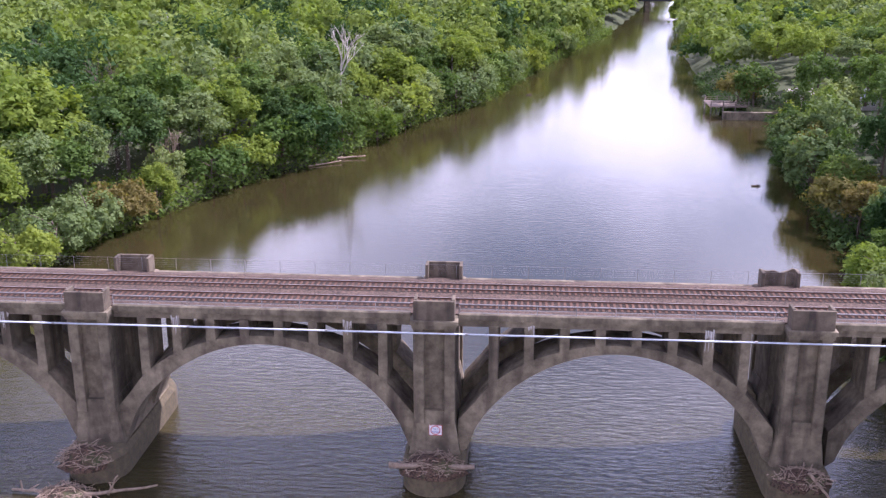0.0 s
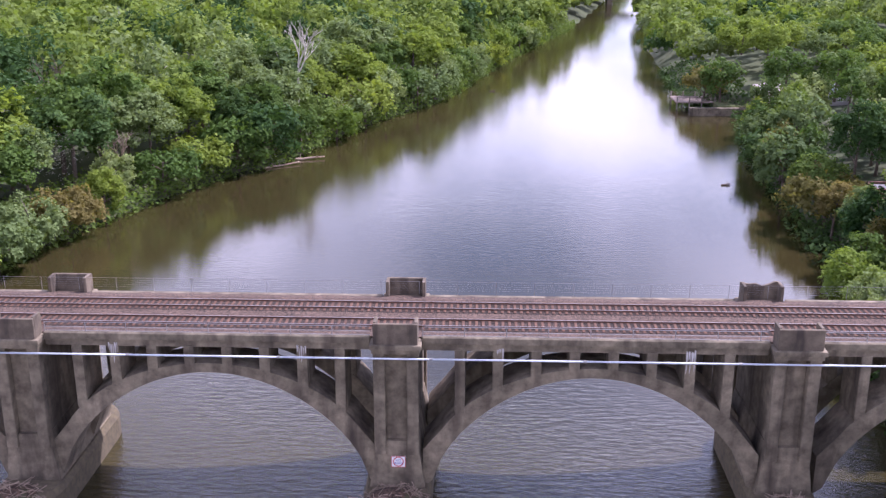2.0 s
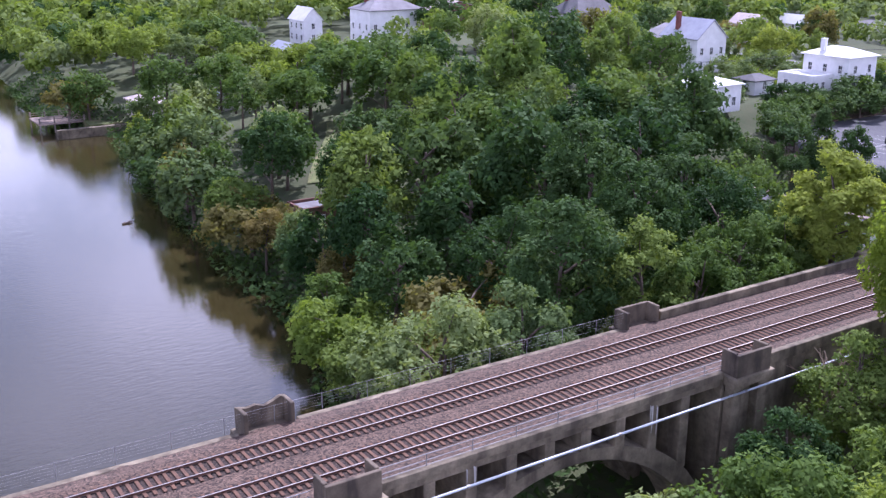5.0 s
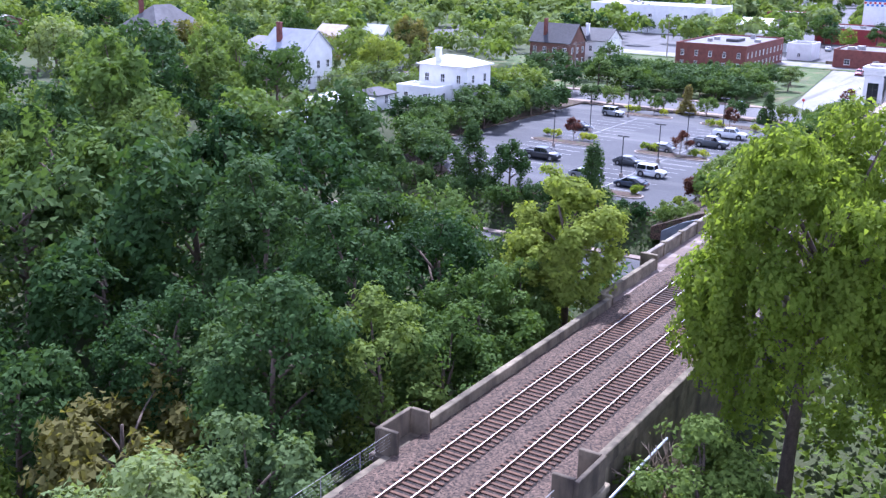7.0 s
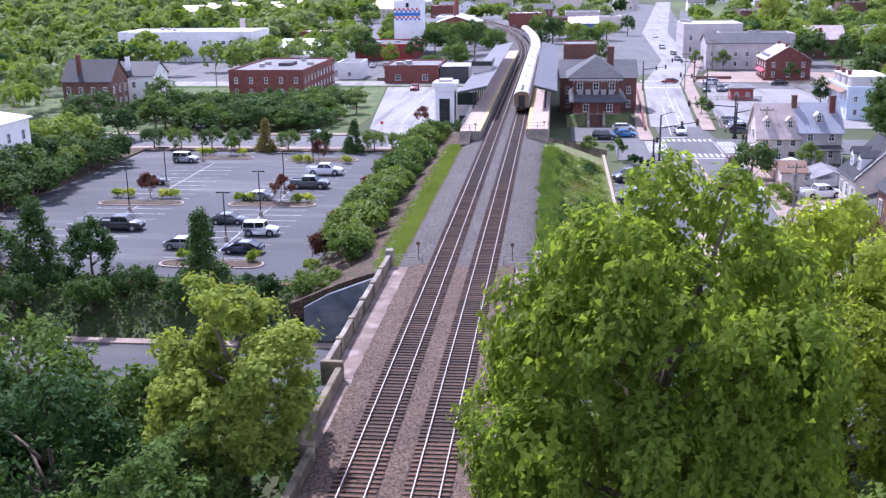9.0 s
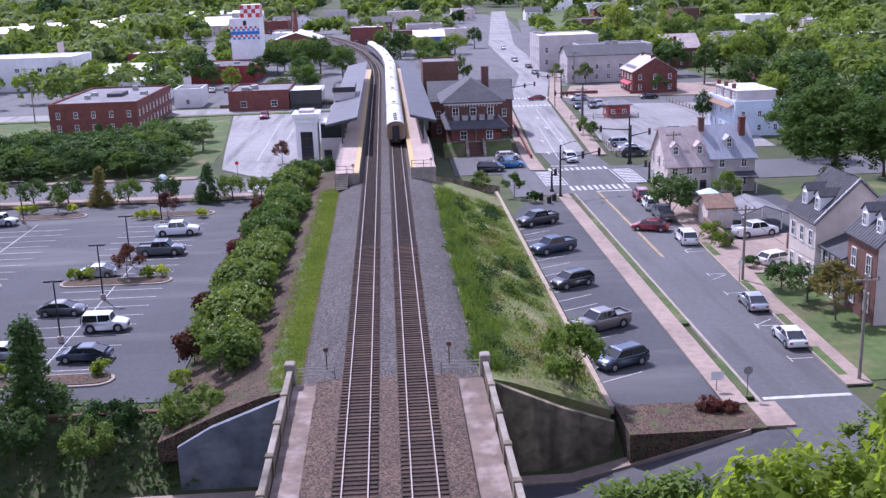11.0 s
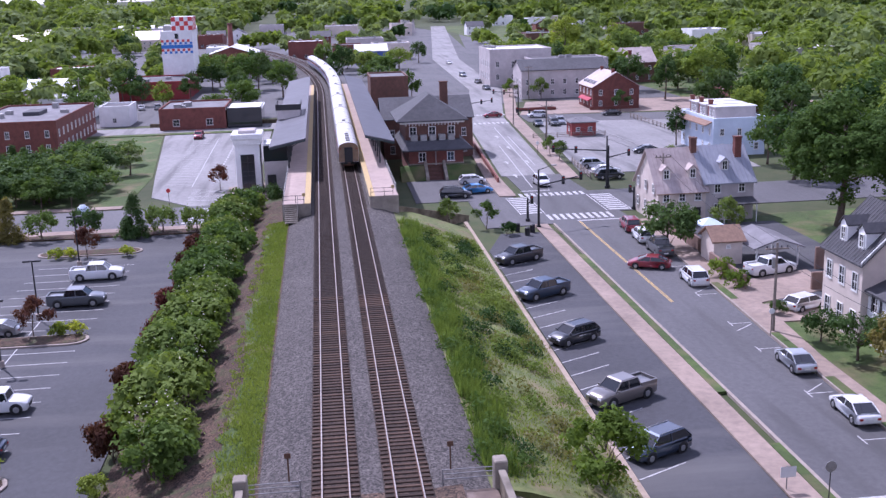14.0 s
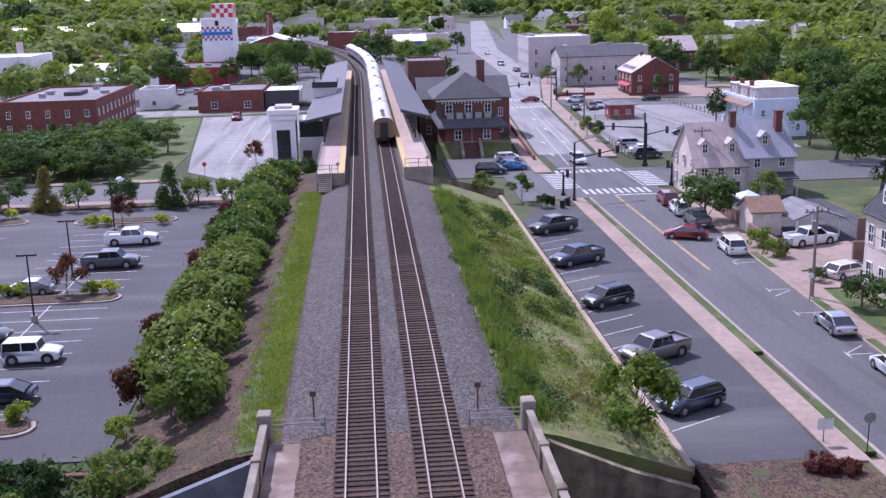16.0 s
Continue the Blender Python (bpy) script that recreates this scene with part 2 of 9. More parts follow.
WHITE_WALL = mat("white_painted_wall", (0.80, 0.79, 0.78), (0.70, 0.69, 0.68), 0.7, 0.8, bump=0.15, big=0.06, bigscale=0.3)
BLUE_WALL = mat("pale_blue_wall", (0.60, 0.68, 0.78), (0.52, 0.6, 0.7), 0.7, 0.8, bump=0.15, big=0.06, bigscale=0.3)
WHITE_TRIM = mat("white_trim", (0.80, 0.79, 0.77), (0.70, 0.69, 0.67), 2, 0.6)
ROOF_SLATE = mat("dark_slate_roof", (0.07, 0.069, 0.076), (0.043, 0.042, 0.048), 1.5, 0.75, bump=0.4, bscale=9, big=0.15, bigscale=0.2, rand=0.12)
ROOF_METAL = mat("weathered_metal_roof", (0.50, 0.42, 0.39), (0.36, 0.29, 0.27), 0.6, 0.5, 0.15, big=0.1, bigscale=0.2)
ROOF_METAL_GREY = mat("grey_metal_roof", (0.36, 0.37, 0.41), (0.28, 0.29, 0.33), 0.6, 0.45, 0.2, big=0.1, bigscale=0.2)
ROOF_FLAT = mat("grey_flat_roof", (0.17, 0.163, 0.168), (0.11, 0.106, 0.11), 0.5, 0.85, big=0.18, bigscale=0.15, rand=0.3)
ROOF_WHITE = mat("white_membrane_roof", (0.74, 0.73, 0.71), (0.62, 0.61, 0.60), 0.5, 0.7, big=0.08, bigscale=0.1)
ROOF_BROWN = mat("brown_shingle_roof", (0.30, 0.19, 0.13), (0.20, 0.125, 0.09), 2, 0.9, bump=0.4)
CANOPY_ROOF = mat("charcoal_canopy_roof", (0.085, 0.085, 0.1), (0.06, 0.06, 0.072), 0.5, 0.6, big=0.12, bigscale=0.1)
PLATFORM = mat("pinkish_platform_paving", (0.42, 0.32, 0.265), (0.34, 0.26, 0.22), 1.2, 0.85, bump=0.15, big=0.08, bigscale=0.2)
PLATFORM_EDGE = mat("yellow_tactile_edge", (0.52, 0.38, 0.16), (0.43, 0.31, 0.14), 3, 0.8, bump=0.3, bscale=30)
STEEL_DARK = mat("black_painted_steel", (0.03, 0.03, 0.034), (0.022, 0.022, 0.025), 3, 0.5, 0.3)
STEEL_GALV = mat("galvanised_steel", (0.36, 0.35, 0.34), (0.25, 0.245, 0.24), 4, 0.55, 0.5)
PIPE_BLUE = mat("pale_painted_pipe", (0.58, 0.62, 0.68), (0.48, 0.52, 0.58), 1.2, 0.45, 0.2, stretch=(0.4, 4, 4))
COACH_SILVER = mat("brushed_stainless_steel", (0.60, 0.60, 0.62), (0.52, 0.52, 0.55), 1.5, 0.32, 0.85, stretch=(0.15, 1, 8))
COACH_ROOF = mat("pale_coach_roof", (0.72, 0.71, 0.70), (0.60, 0.59, 0.58), 0.8, 0.42, 0.25, big=0.07, bigscale=0.4)
COACH_END = mat("grimy_coach_end", (0.30, 0.20, 0.12), (0.19, 0.13, 0.085), 1.5, 0.7, 0.2)
RED_STRIPE = mat("red_livery_stripe", (0.55, 0.05, 0.05), (0.5, 0.045, 0.045), 2, 0.4)
BLUE_STRIPE = mat("blue_livery_stripe", (0.03, 0.17, 0.50), (0.03, 0.15, 0.45), 2, 0.4)
GLASS_DARK = glass_mat("dark_window_glass", (0.02, 0.023, 0.028))
GLASS_CAR = glass_mat("tinted_car_glass", (0.018, 0.02, 0.024), 0.04)
RUBBER = mat("black_tyre_rubber", (0.02, 0.02, 0.02), (0.015, 0.015, 0.015), 5, 0.85)
ALLOY = mat("alloy_wheel", (0.5, 0.5, 0.5), (0.4, 0.4, 0.4), 5, 0.35, 0.8)
LAMP_RED = mat("red_lamp_lens", (0.35, 0.02, 0.02), (0.3, 0.02, 0.02), 3, 0.2)
LAMP_WHITE = mat("clear_lamp_lens", (0.75, 0.75, 0.76), (0.7, 0.7, 0.7), 3, 0.12)
PLATE = mat("pale_number_plate", (0.7, 0.7, 0.68), (0.62, 0.62, 0.6), 3, 0.5)
SIGN_WHITE = mat("white_sign_face", (0.78, 0.78, 0.77), (0.72, 0.72, 0.71), 2, 0.5)
SIGN_RED = mat("red_sign_paint", (0.55, 0.04, 0.04), (0.48, 0.04, 0.04), 2, 0.5)
SIGN_BLUE = mat("blue_sign_paint", (0.06, 0.10, 0.35), (0.05, 0.09, 0.3), 2, 0.5)
WOOD_GREY = mat("weathered_grey_timber", (0.30, 0.25, 0.21), (0.20, 0.165, 0.14), 2, 0.9, bump=0.4, rand=0.15)
LEAF_MID = leaf_mat("green_leaves", (0.054, 0.102, 0.023), (0.168, 0.245, 0.055), 0.30)
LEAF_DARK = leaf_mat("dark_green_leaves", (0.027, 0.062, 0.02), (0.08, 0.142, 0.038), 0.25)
LEAF_YELLOW = leaf_mat("yellow_green_leaves", (0.094, 0.15, 0.024), (0.25, 0.325, 0.06), 0.36)
LEAF_BRIGHT = leaf_mat("bright_spring_green_leaves", (0.15, 0.21, 0.03), (0.37, 0.42, 0.066), 0.58)
# for grey-green trees, and to put distance haze into far foliage
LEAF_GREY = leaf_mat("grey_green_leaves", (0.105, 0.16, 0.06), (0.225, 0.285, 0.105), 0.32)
LEAF_RED = leaf_mat("dull_red_leaves", (0.085, 0.03, 0.026), (0.15, 0.075, 0.045), 0.3)
LEAF_OLIVE = leaf_mat("olive_brown_leaves", (0.12, 0.115, 0.035), (0.21, 0.195, 0.065), 0.4)
FLOWER_WHITE = leaf_mat("white_blossom", (0.42, 0.40, 0.34), (0.62, 0.60, 0.54), 0.2)
WEED = leaf_mat("weed_grass_blades", (0.085, 0.14, 0.032), (0.19, 0.25, 0.065), 0.4)
BANK_GRASS = mat("rough_bank_grass", (0.165, 0.185, 0.06), (0.09, 0.115, 0.034), 1.3, 0.95, bump=1.0, bscale=10, big=0.25, bigscale=0.25, stain=(0.20, 0.155, 0.085), stainscale=(0.4, 0.4, 0.4))

WATER = bpy.data.materials.new("river_water")
WATER.use_nodes = True
n, l = WATER.node_tree.nodes, WATER.node_tree.links
p = n["Principled BSDF"]
p.inputs["Roughness"].default_value = 0.05
p.inputs["IOR"].default_value = 1.42
p.inputs["Specular IOR Level"].default_value = 1.0
co = n.new("ShaderNodeTexCoord")
t = n.new("ShaderNodeTexNoise")
t.inputs["Scale"].default_value, t.inputs["Detail"].default_value = 0.02, 4
l.new(co.outputs["Object"], t.inputs["Vector"])
r = n.new("ShaderNodeValToRGB")
r.color_ramp.elements[0].position, r.color_ramp.elements[1].position = 0.35, 0.7
r.color_ramp.elements[0].color, r.color_ramp.elements[1].color = (0.033, 0.027, 0.010, 1), (0.046, 0.038, 0.014, 1)
l.new(t.outputs["Fac"], r.inputs["Fac"])
l.new(r.outputs["Color"], p.inputs["Base Color"])
mp = n.new("ShaderNodeMapping")
mp.inputs["Scale"].default_value = (0.55, 1.5, 1)
l.new(co.outputs["Object"], mp.inputs["Vector"])
t1 = n.new("ShaderNodeTexNoise")
t1.inputs["Scale"].default_value, t1.inputs["Detail"].default_value, t1.inputs["Roughness"].default_value = 1.15, 4, 0.6
l.new(mp.outputs["Vector"], t1.inputs["Vector"])
# the wind ruffles the water in patches
t5 = n.new("ShaderNodeTexNoise")
t5.inputs["Scale"].default_value, t5.inputs["Detail"].default_value = 0.018, 2
l.new(co.outputs["Object"], t5.inputs["Vector"])
mr = n.new("ShaderNodeMapRange")
mr.inputs["From Min"].default_value, mr.inputs["From Max"].default_value = 0.35, 0.7
mr.inputs["To Min"].default_value, mr.inputs["To Max"].default_value = 0.55, 1.0
l.new(t5.outputs["Fac"], mr.inputs["Value"])
b = n.new("ShaderNodeBump")
b.inputs["Distance"].default_value = 0.24
# below the bridge the breeze ruffles it more than in the sheltered reach above
sx = n.new("ShaderNodeSeparateXYZ")
l.new(co.outputs["Object"], sx.inputs["Vector"])
my = n.new("ShaderNodeMapRange")
my.inputs["From Min"].default_value, my.inputs["From Max"].default_value = 0.0, 30.0
my.inputs["To Min"].default_value, my.inputs["To Max"].default_value = 1.0, 0.12
l.new(sx.outputs["Y"], my.inputs["Value"])
mm = n.new("ShaderNodeMath")
mm.operation = "MULTIPLY"
l.new(mr.outputs["Result"], mm.inputs[0])
l.new(my.outputs["Result"], mm.inputs[1])
l.new(mm.outputs["Value"], b.inputs["Strength"])
l.new(t1.outputs["Fac"], b.inputs["Height"])
l.new(b.outputs["Normal"], p.inputs["Normal"])


# ---------------------------------------------------------------- mesh tools
class Shape:
    """A small mesh builder."""

    def __init__(self):
        self.v, self.f = [], []

    def add(self, verts, faces):
        k = len(self.v)
        self.v += [tuple(q) for q in verts]
        self.f += [tuple(i + k for i in q) for q in faces]
        return self

    def box(self, x0, x1, y0, y1, z0, z1):
        return self.add([(x0, y0, z0), (x1, y0, z0), (x1, y1, z0), (x0, y1, z0), (x0, y0, z1), (x1, y0, z1), (x1, y1, z1), (x0, y1, z1)],
                        [(0, 3, 2, 1), (4, 5, 6, 7), (0, 1, 5, 4), (1, 2, 6, 5), (2, 3, 7, 6), (3, 0, 4, 7)])

    def soft(self, x0, x1, y0, y1, z0, z1, b=0.03):
        """A box with chamfered upright and top edges."""
        ring = [(x0 + b, y0), (x1 - b, y0), (x1, y0 + b), (x1, y1 - b), (x1 - b, y1), (x0 + b, y1), (x0, y1 - b), (x0, y0 + b)]
        cx, cy = (x0 + x1) / 2, (y0 + y1) / 2
        inner = [(x + (b if x < cx else -b), y + (b if y < cy else -b)) for x, y in ring]
        vs = [(x, y, z0) for x, y in ring] + [(x, y, z1 - b) for x, y in ring] + [(x, y, z1) for x, y in inner]
        fs = [tuple(range(7, -1, -1)), tuple(range(16, 24))]
        for k in range(8):
            j = (k + 1) % 8
            fs += [(k, j, 8 + j, 8 + k), (8 + k, 8 + j, 16 + j, 16 + k)]
        return self.add(vs, fs)

    def prism(self, pts, axis, a, b):
        """A polygon extruded from a to b along an axis; pts are the two other coordinates in cyclic order x, y, z."""
        def at(q, w):
            return {"x": (w, q[0], q[1]), "y": (q[0], w, q[1]), "z": (q[0], q[1], w)}[axis]
        k = len(pts)
        vs = [at(q, a) for q in pts] + [at(q, b) for q in pts]
        fs = [tuple(range(k - 1, -1, -1)), tuple(range(k, 2 * k))] + [(i, (i + 1) % k, k + (i + 1) % k, k + i) for i in range(k)]
        if (axis == "y") != (b < a):
            fs = [tuple(reversed(q)) for q in fs]
        return self.add(vs, fs)

    def loft(self, rings, close=True):
        k = len(rings[0])
        vs = [q for ring in rings for q in ring]
        fs = []
        for a in range(len(rings) - 1):
            for i in range(k):
                j = (i + 1) % k
                fs.append((a * k + i, a * k + j, (a + 1) * k + j, (a + 1) * k + i))
        if close:
            fs += [tuple(range(k - 1, -1, -1)), tuple(range((len(rings) - 1) * k, len(rings) * k))]
        return self.add(vs, fs)

    def cyl(self, p0, p1, r0, r1=None, k=8):
        r1 = r0 if r1 is None else r1
        p0, p1 = Vector(p0), Vector(p1)
        d = (p1 - p0).normalized()
        u = d.orthogonal().normalized()
        w = d.cross(u)
        rings = []
        for q, rad in ((p0, r0), (p1, r1)):
            rings.append([q + rad * (math.cos(2 * math.pi * i / k) * u + math.sin(2 * math.pi * i / k) * w) for i in range(k)])
        return self.loft(rings)

    def mesh(self, name, material, smooth=False):
        me = bpy.data.meshes.new(name)
        me.from_pydata(self.v, [], self.f)
        me.materials.append(material)
        if smooth:
            me.polygons.foreach_set("use_smooth", [True] * len(me.polygons))
        me.update()
        return me


def thing(name, label, category, group="", at=None, kind=""):
    ob = new(name)
    ob.empty_display_size = 0.5
    if at is not None:
        ob.matrix_basis = at
    return tagged(ob, label, category, group, kind)


def part(name, shape, material, parent=None, label="", smooth=False, at=None):
    me = shape if isinstance(shape, bpy.types.Mesh) else shape.mesh(name, material, smooth)
    ob = new(name, me)
    if parent is not None:
        ob.parent = parent
    if at is not None:
        ob.matrix_basis = at
    if label:
        tagged(ob, label)
    return ob


def structure(name, shape, material, label, category, smooth=False):
    return tagged(part(name, shape, material, None, "", smooth), label, category, "", "structure")


def leaf_mesh(name, verts, material, k=3):
    """A mesh of loose faces with k corners, from an array (count * k, 3)."""
    me = bpy.data.meshes.new(name)
    count = len(verts) // k
    me.vertices.add(count * k)
    me.vertices.foreach_set("co", np.asarray(verts, np.float32).ravel())
    me.loops.add(count * k)
    me.loops.foreach_set("vertex_index", np.arange(count * k, dtype=np.int32))
    me.polygons.add(count)
    me.polygons.foreach_set("loop_start", np.arange(count, dtype=np.int32) * k)
    me.materials.append(material)
    me.update(calc_edges=True)
    return me


def leaf_verts(rng, pos, nrm, size, flat=0.8):
    """Pointed leaves at places, facing roughly along normals."""
    k = len(pos)
    nrm = nrm + rng.normal(0, 0.45, (k, 3))
    nrm /= np.linalg.norm(nrm, axis=1, keepdims=True) + 1e-9
    t = np.cross(nrm, rng.normal(0, 1, (k, 3)))
    t /= np.linalg.norm(t, axis=1, keepdims=True) + 1e-9
    b = np.cross(nrm, t)
    s = (size * rng.uniform(0.65, 1.35, (k, 1)))
    return np.stack([pos + t * s * 1.15, pos - t * s * 0.6 + b * s * flat, pos - t * s * 0.6 - b * s * flat], 1).reshape(-1, 3)


# ---------------------------------------------------------------- lie of the land
WATER_Z, TOWN_Z = -15.5, -4.62
LEFT_Y = [-2000, -200, -60, 0, 62, 91, 113, 125, 164, 203, 285, 402, 540, 900, 3000]
LEFT_X = [-160.0, -82.0, -68.0, -62.0, -58.2, -48.8, -39.6, -30.7, -19.7, -2.2, 15.7, 47.6, 75.7, 139.9, 766.0]
RIGHT_Y = [-2000, -200, -60, 0, 36, 53, 88, 124, 171, 181, 193, 229, 324, 482, 540, 900, 3000]
RIGHT_X = [-60.0, 26.0, 38.0, 46.0, 51.2, 59.1, 59.5, 62.0, 70.0, 71.7, 63.2, 63.6, 70.1, 91.3, 105.2, 169.3, 841.0]


def smooth_step(v):
    v = np.clip(v, 0, 1)
    return v * v * (3 - 2 * v)


def land(x, y):
    """Height of the ground."""
    x, y = np.asarray(x, float), np.asarray(y, float)
    dl = np.interp(y, LEFT_Y, LEFT_X) - x
    dr = x - np.interp(y, RIGHT_Y, RIGHT_X)
    left = -15.9 + 3.6 * smooth_step(dl / 9) + 2.0 * smooth_step((dl - 20) / 60) + 26 * smooth_step((dl - 260) / 900)
    right = -15.9 + 4.0 * smooth_step(dr / 8) + 3.6 * smooth_step((dr - 8) / 40) + 3.68 * smooth_step((dr - 35) / 35)
    bed = -15.9 - 2.5 * smooth_step(np.minimum(-dl, -dr) / 12)
    z = np.where(dl > 0, left, np.where(dr > 0, right, bed))
    # the street that dips under the tracks
    road = np.interp(y, [-60, -27, -13, 70, 110], [TOWN_Z, TOWN_Z, -8.1, -8.1, -6.0])
    near = 1 - smooth_step((np.abs(x - 125.0) - 7.5) / 6.0)
    use = near * (dr > 20) * smooth_step((130 - y) / 30) * smooth_step((y + 60) / 20)
    z = z * (1 - use) + np.minimum(z, road - 0.12) * use
    # the yards behind the car park stand higher
    z = z + 3.4 * smooth_step((y - 69.5) / 6) * smooth_step((x - 110) / 25) * smooth_step((217 - x) / 7) * smooth_step((300 - y) / 60) * (dr > 0)
    # far rise
    far = np.hypot(x - 200, y - 40)
    z = z + np.where(dr > 60, 22 * smooth_step((far - 900) / 1600), 0)
    return z


def ground_at(x, y):
    return float(land(x, y))


gx = np.concatenate([np.linspace(-4500, -900, 9)[:-1], np.arange(-900, -140, 40), np.arange(-140, 150, 3.0), np.arange(150, 240, 8), np.arange(240, 1000, 40), np.linspace(1000, 4500, 9)])
gy = np.concatenate([np.linspace(-4500, -600, 9)[:-1], np.arange(-600, -60, 30), np.arange(-60, 140, 3.0), np.arange(140, 400, 8), np.arange(400, 1000, 30), np.linspace(1000, 4500, 9)])
gX, gY = np.meshgrid(gx, gy)
gZ = land(gX, gY)
me = bpy.data.meshes.new("ground")
nx, ny = len(gx), len(gy)
idx = np.arange(nx * ny).reshape(ny, nx)
me.from_pydata(np.stack([gX, gY, gZ], -1).reshape(-1, 3).tolist(), [], np.stack([idx[:-1, :-1], idx[:-1, 1:], idx[1:, 1:], idx[1:, :-1]], -1).reshape(-1, 4).tolist())
me.materials.append(EARTH)
me.polygons.foreach_set("use_smooth", [True] * len(me.polygons))
ground = tagged(new("ground", me), "dark earth and low growth under the trees", "ground", "", "structure")
g = Shape()
g.add([(-1500, -2500, WATER_Z), (900, -2500, WATER_Z), (900, 3500, WATER_Z), (-1500, 3500, WATER_Z)], [(0, 1, 2, 3)])
structure("water", g, WATER, "calm brown-green river with soft ripples", "river")

# ---------------------------------------------------------------- railway
TRACKS = (1.99, -1.99)
CURVE_X, CURVE_R = 360.0, 1000.0


def on_track(s, y, z=0.0):
    """A place on the line: s along it, y to its left; it bends left past the station."""
    if s <= CURVE_X:
        return Vector((s, y, z))
    a = (s - CURVE_X) / CURVE_R
    return Vector((CURVE_X + (CURVE_R - y) * math.sin(a), CURVE_R - (CURVE_R - y) * math.cos(a), z))


def heading(s):
    return 0.0 if s <= CURVE_X else (s - CURVE_X) / CURVE_R


STATIONS = [-150.0] + [float(v) for v in range(-140, 360, 20)] + [360.0 + 10 * k for k in range(0, 36)]


def ribbon(shape, profile, stations=STATIONS):
    """A strip of land or deck along the line, of (y, z) points from its left to its right, closed below."""
    shape.loft([[on_track(s, y, z) for y, z in profile] for s in stations])
    return shape


WALKWAY = mat("gritty_pinkish_walkway", (0.225, 0.165, 0.13), (0.135, 0.10, 0.082), 0.8, 0.92, bump=0.4, bscale=12, big=0.2, bigscale=0.3, stain=(0.36, 0.30, 0.27), stainscale=(0.5, 0.5, 0.5))
track_bed = thing("railway_track", "double railway track, rusty rails on brown ties", "railway track", kind="structure")
for ty in TRACKS:
    for side in (-0.75, 0.75):
        c = ty + side
        part("rail", ribbon(Shape(), [(c + 0.036, -0.007), (c + 0.036, -0.045), (c + 0.012, -0.05), (c + 0.012, -0.13), (c + 0.07, -0.15), (c - 0.07, -0.15), (c - 0.012, -0.13), (c - 0.012, -0.05), (c - 0.036, -0.045), (c - 0.036, -0.007)]), RAIL_RUST, track_bed)
        part("rail_head", ribbon(Shape(), [(c + 0.034, -0.0), (c + 0.037, -0.0065), (c - 0.037, -0.0065), (c - 0.034, -0.0)]), RAIL_TOP, track_bed, "shiny worn rail head")
tie_shape = Shape().soft(-0.115, 0.115, -1.3, 1.3, -0.30, -0.145, 0.02)
tie_mesh = tie_shape.mesh("tie", TIE)
near_ties, far_ties, town_ties = [], Shape(), Shape()
rnd = random.Random(5)
for ty in TRACKS:
    s = -148.0
    while s < 690:
        p0 = on_track(s, ty)
        a = heading(s) + rnd.uniform(-0.012, 0.012)
        if 96.0 < s < 172.0:
            near_ties.append((p0.x, ty + rnd.uniform(-0.04, 0.04), a))
        else:
            ca, sa = math.cos(a), math.sin(a)
            off = rnd.uniform(-0.05, 0.05)
            (far_ties if s < 100 else town_ties).add([(p0.x + ca * x - sa * (y + off), p0.y + sa * x + ca * (y + off), z) for x, y, z in tie_shape.v[8:]], [tuple(i - 8 for i in q) for q in tie_shape.f if min(q) >= 8])
        s += 0.54
tagged(part("tie", far_ties, TIE_FAR, track_bed, "brown timber ties along the bridge"), kind="stuff")
tagged(part("tie", town_ties, TIE, track_bed, "dark timber ties through the station"), kind="stuff")

# ballast: old brown on the viaduct, grey stone beyond it
VIA_END = 134.0
bst = Shape()
for_edge = [-150 + 1.0 * k for k in range(0, 285)]
bst.loft([[(s, y, z) for y, z in ((5.2 + 0.16 * noise.noise((s * 0.5, 1.0, 0.0)), -0.40 + 0.12 * noise.noise((s * 0.8, 4.0, 0.0))), (3.9, -0.2), (3.3, -0.25), (0, -0.24), (-3.3, -0.25), (-4.0, -0.16), (-4.93, -0.12), (-4.93, -0.7), (4.95, -0.7))] for s in for_edge])
structure("ballast_bridge", bst, BALLAST_OLD, "brown stone ballast between the ties on the bridge", "ballast")
bst = Shape()
town_st = [VIA_END] + [140.0 + 20 * k for k in range(0, 11)] + STATIONS[STATIONS.index(360.0):]
ribbon(bst, [(6.4, -0.95), (5.4, -0.6), (3.6, -0.25), (0, -0.27), (-3.6, -0.25), (-5.4, -0.6), (-6.9, -1.1), (-6.9, -3), (6.4, -3)], town_st)
structure("ballast_town", bst, BALLAST, "grey crushed stone ballast beside the rails", "ballast")
for ty in TRACKS:   # stone darkened by oil and rust between the rails
    foul = ribbon(Shape(), [(ty + 1.36, -0.24), (ty + 0.9, -0.215), (ty - 0.9, -0.215), (ty - 1.36, -0.24), (ty - 1.36, -0.28), (ty + 1.36, -0.28)])
    structure("ballast_between_rails", foul, BALLAST_FOUL, "dark oil-stained ballast between the rails", "ballast")

# ---------------------------------------------------------------- arch bridge
PIER_X = [-121.7, -90.9, -60.1, -29.1, 1.2, 32.5, 64.8]
HALF = 12.6


def intrados(d):
    u = min(1.0, abs(d) / HALF)
    return -12.5 + 9.2 * (0.6 * math.sqrt(max(0.0, 1 - u * u)) + 0.4 * (1 - u * u))


def extrados(d):
    return intrados(min(abs(d), 12.0)) + 0.78 + 0.0119 * d * d if abs(d) < 12.0 else intrados(12.0) + 0.78 + 0.0119 * 144 - 1.2 * (abs(d) - 12.0)


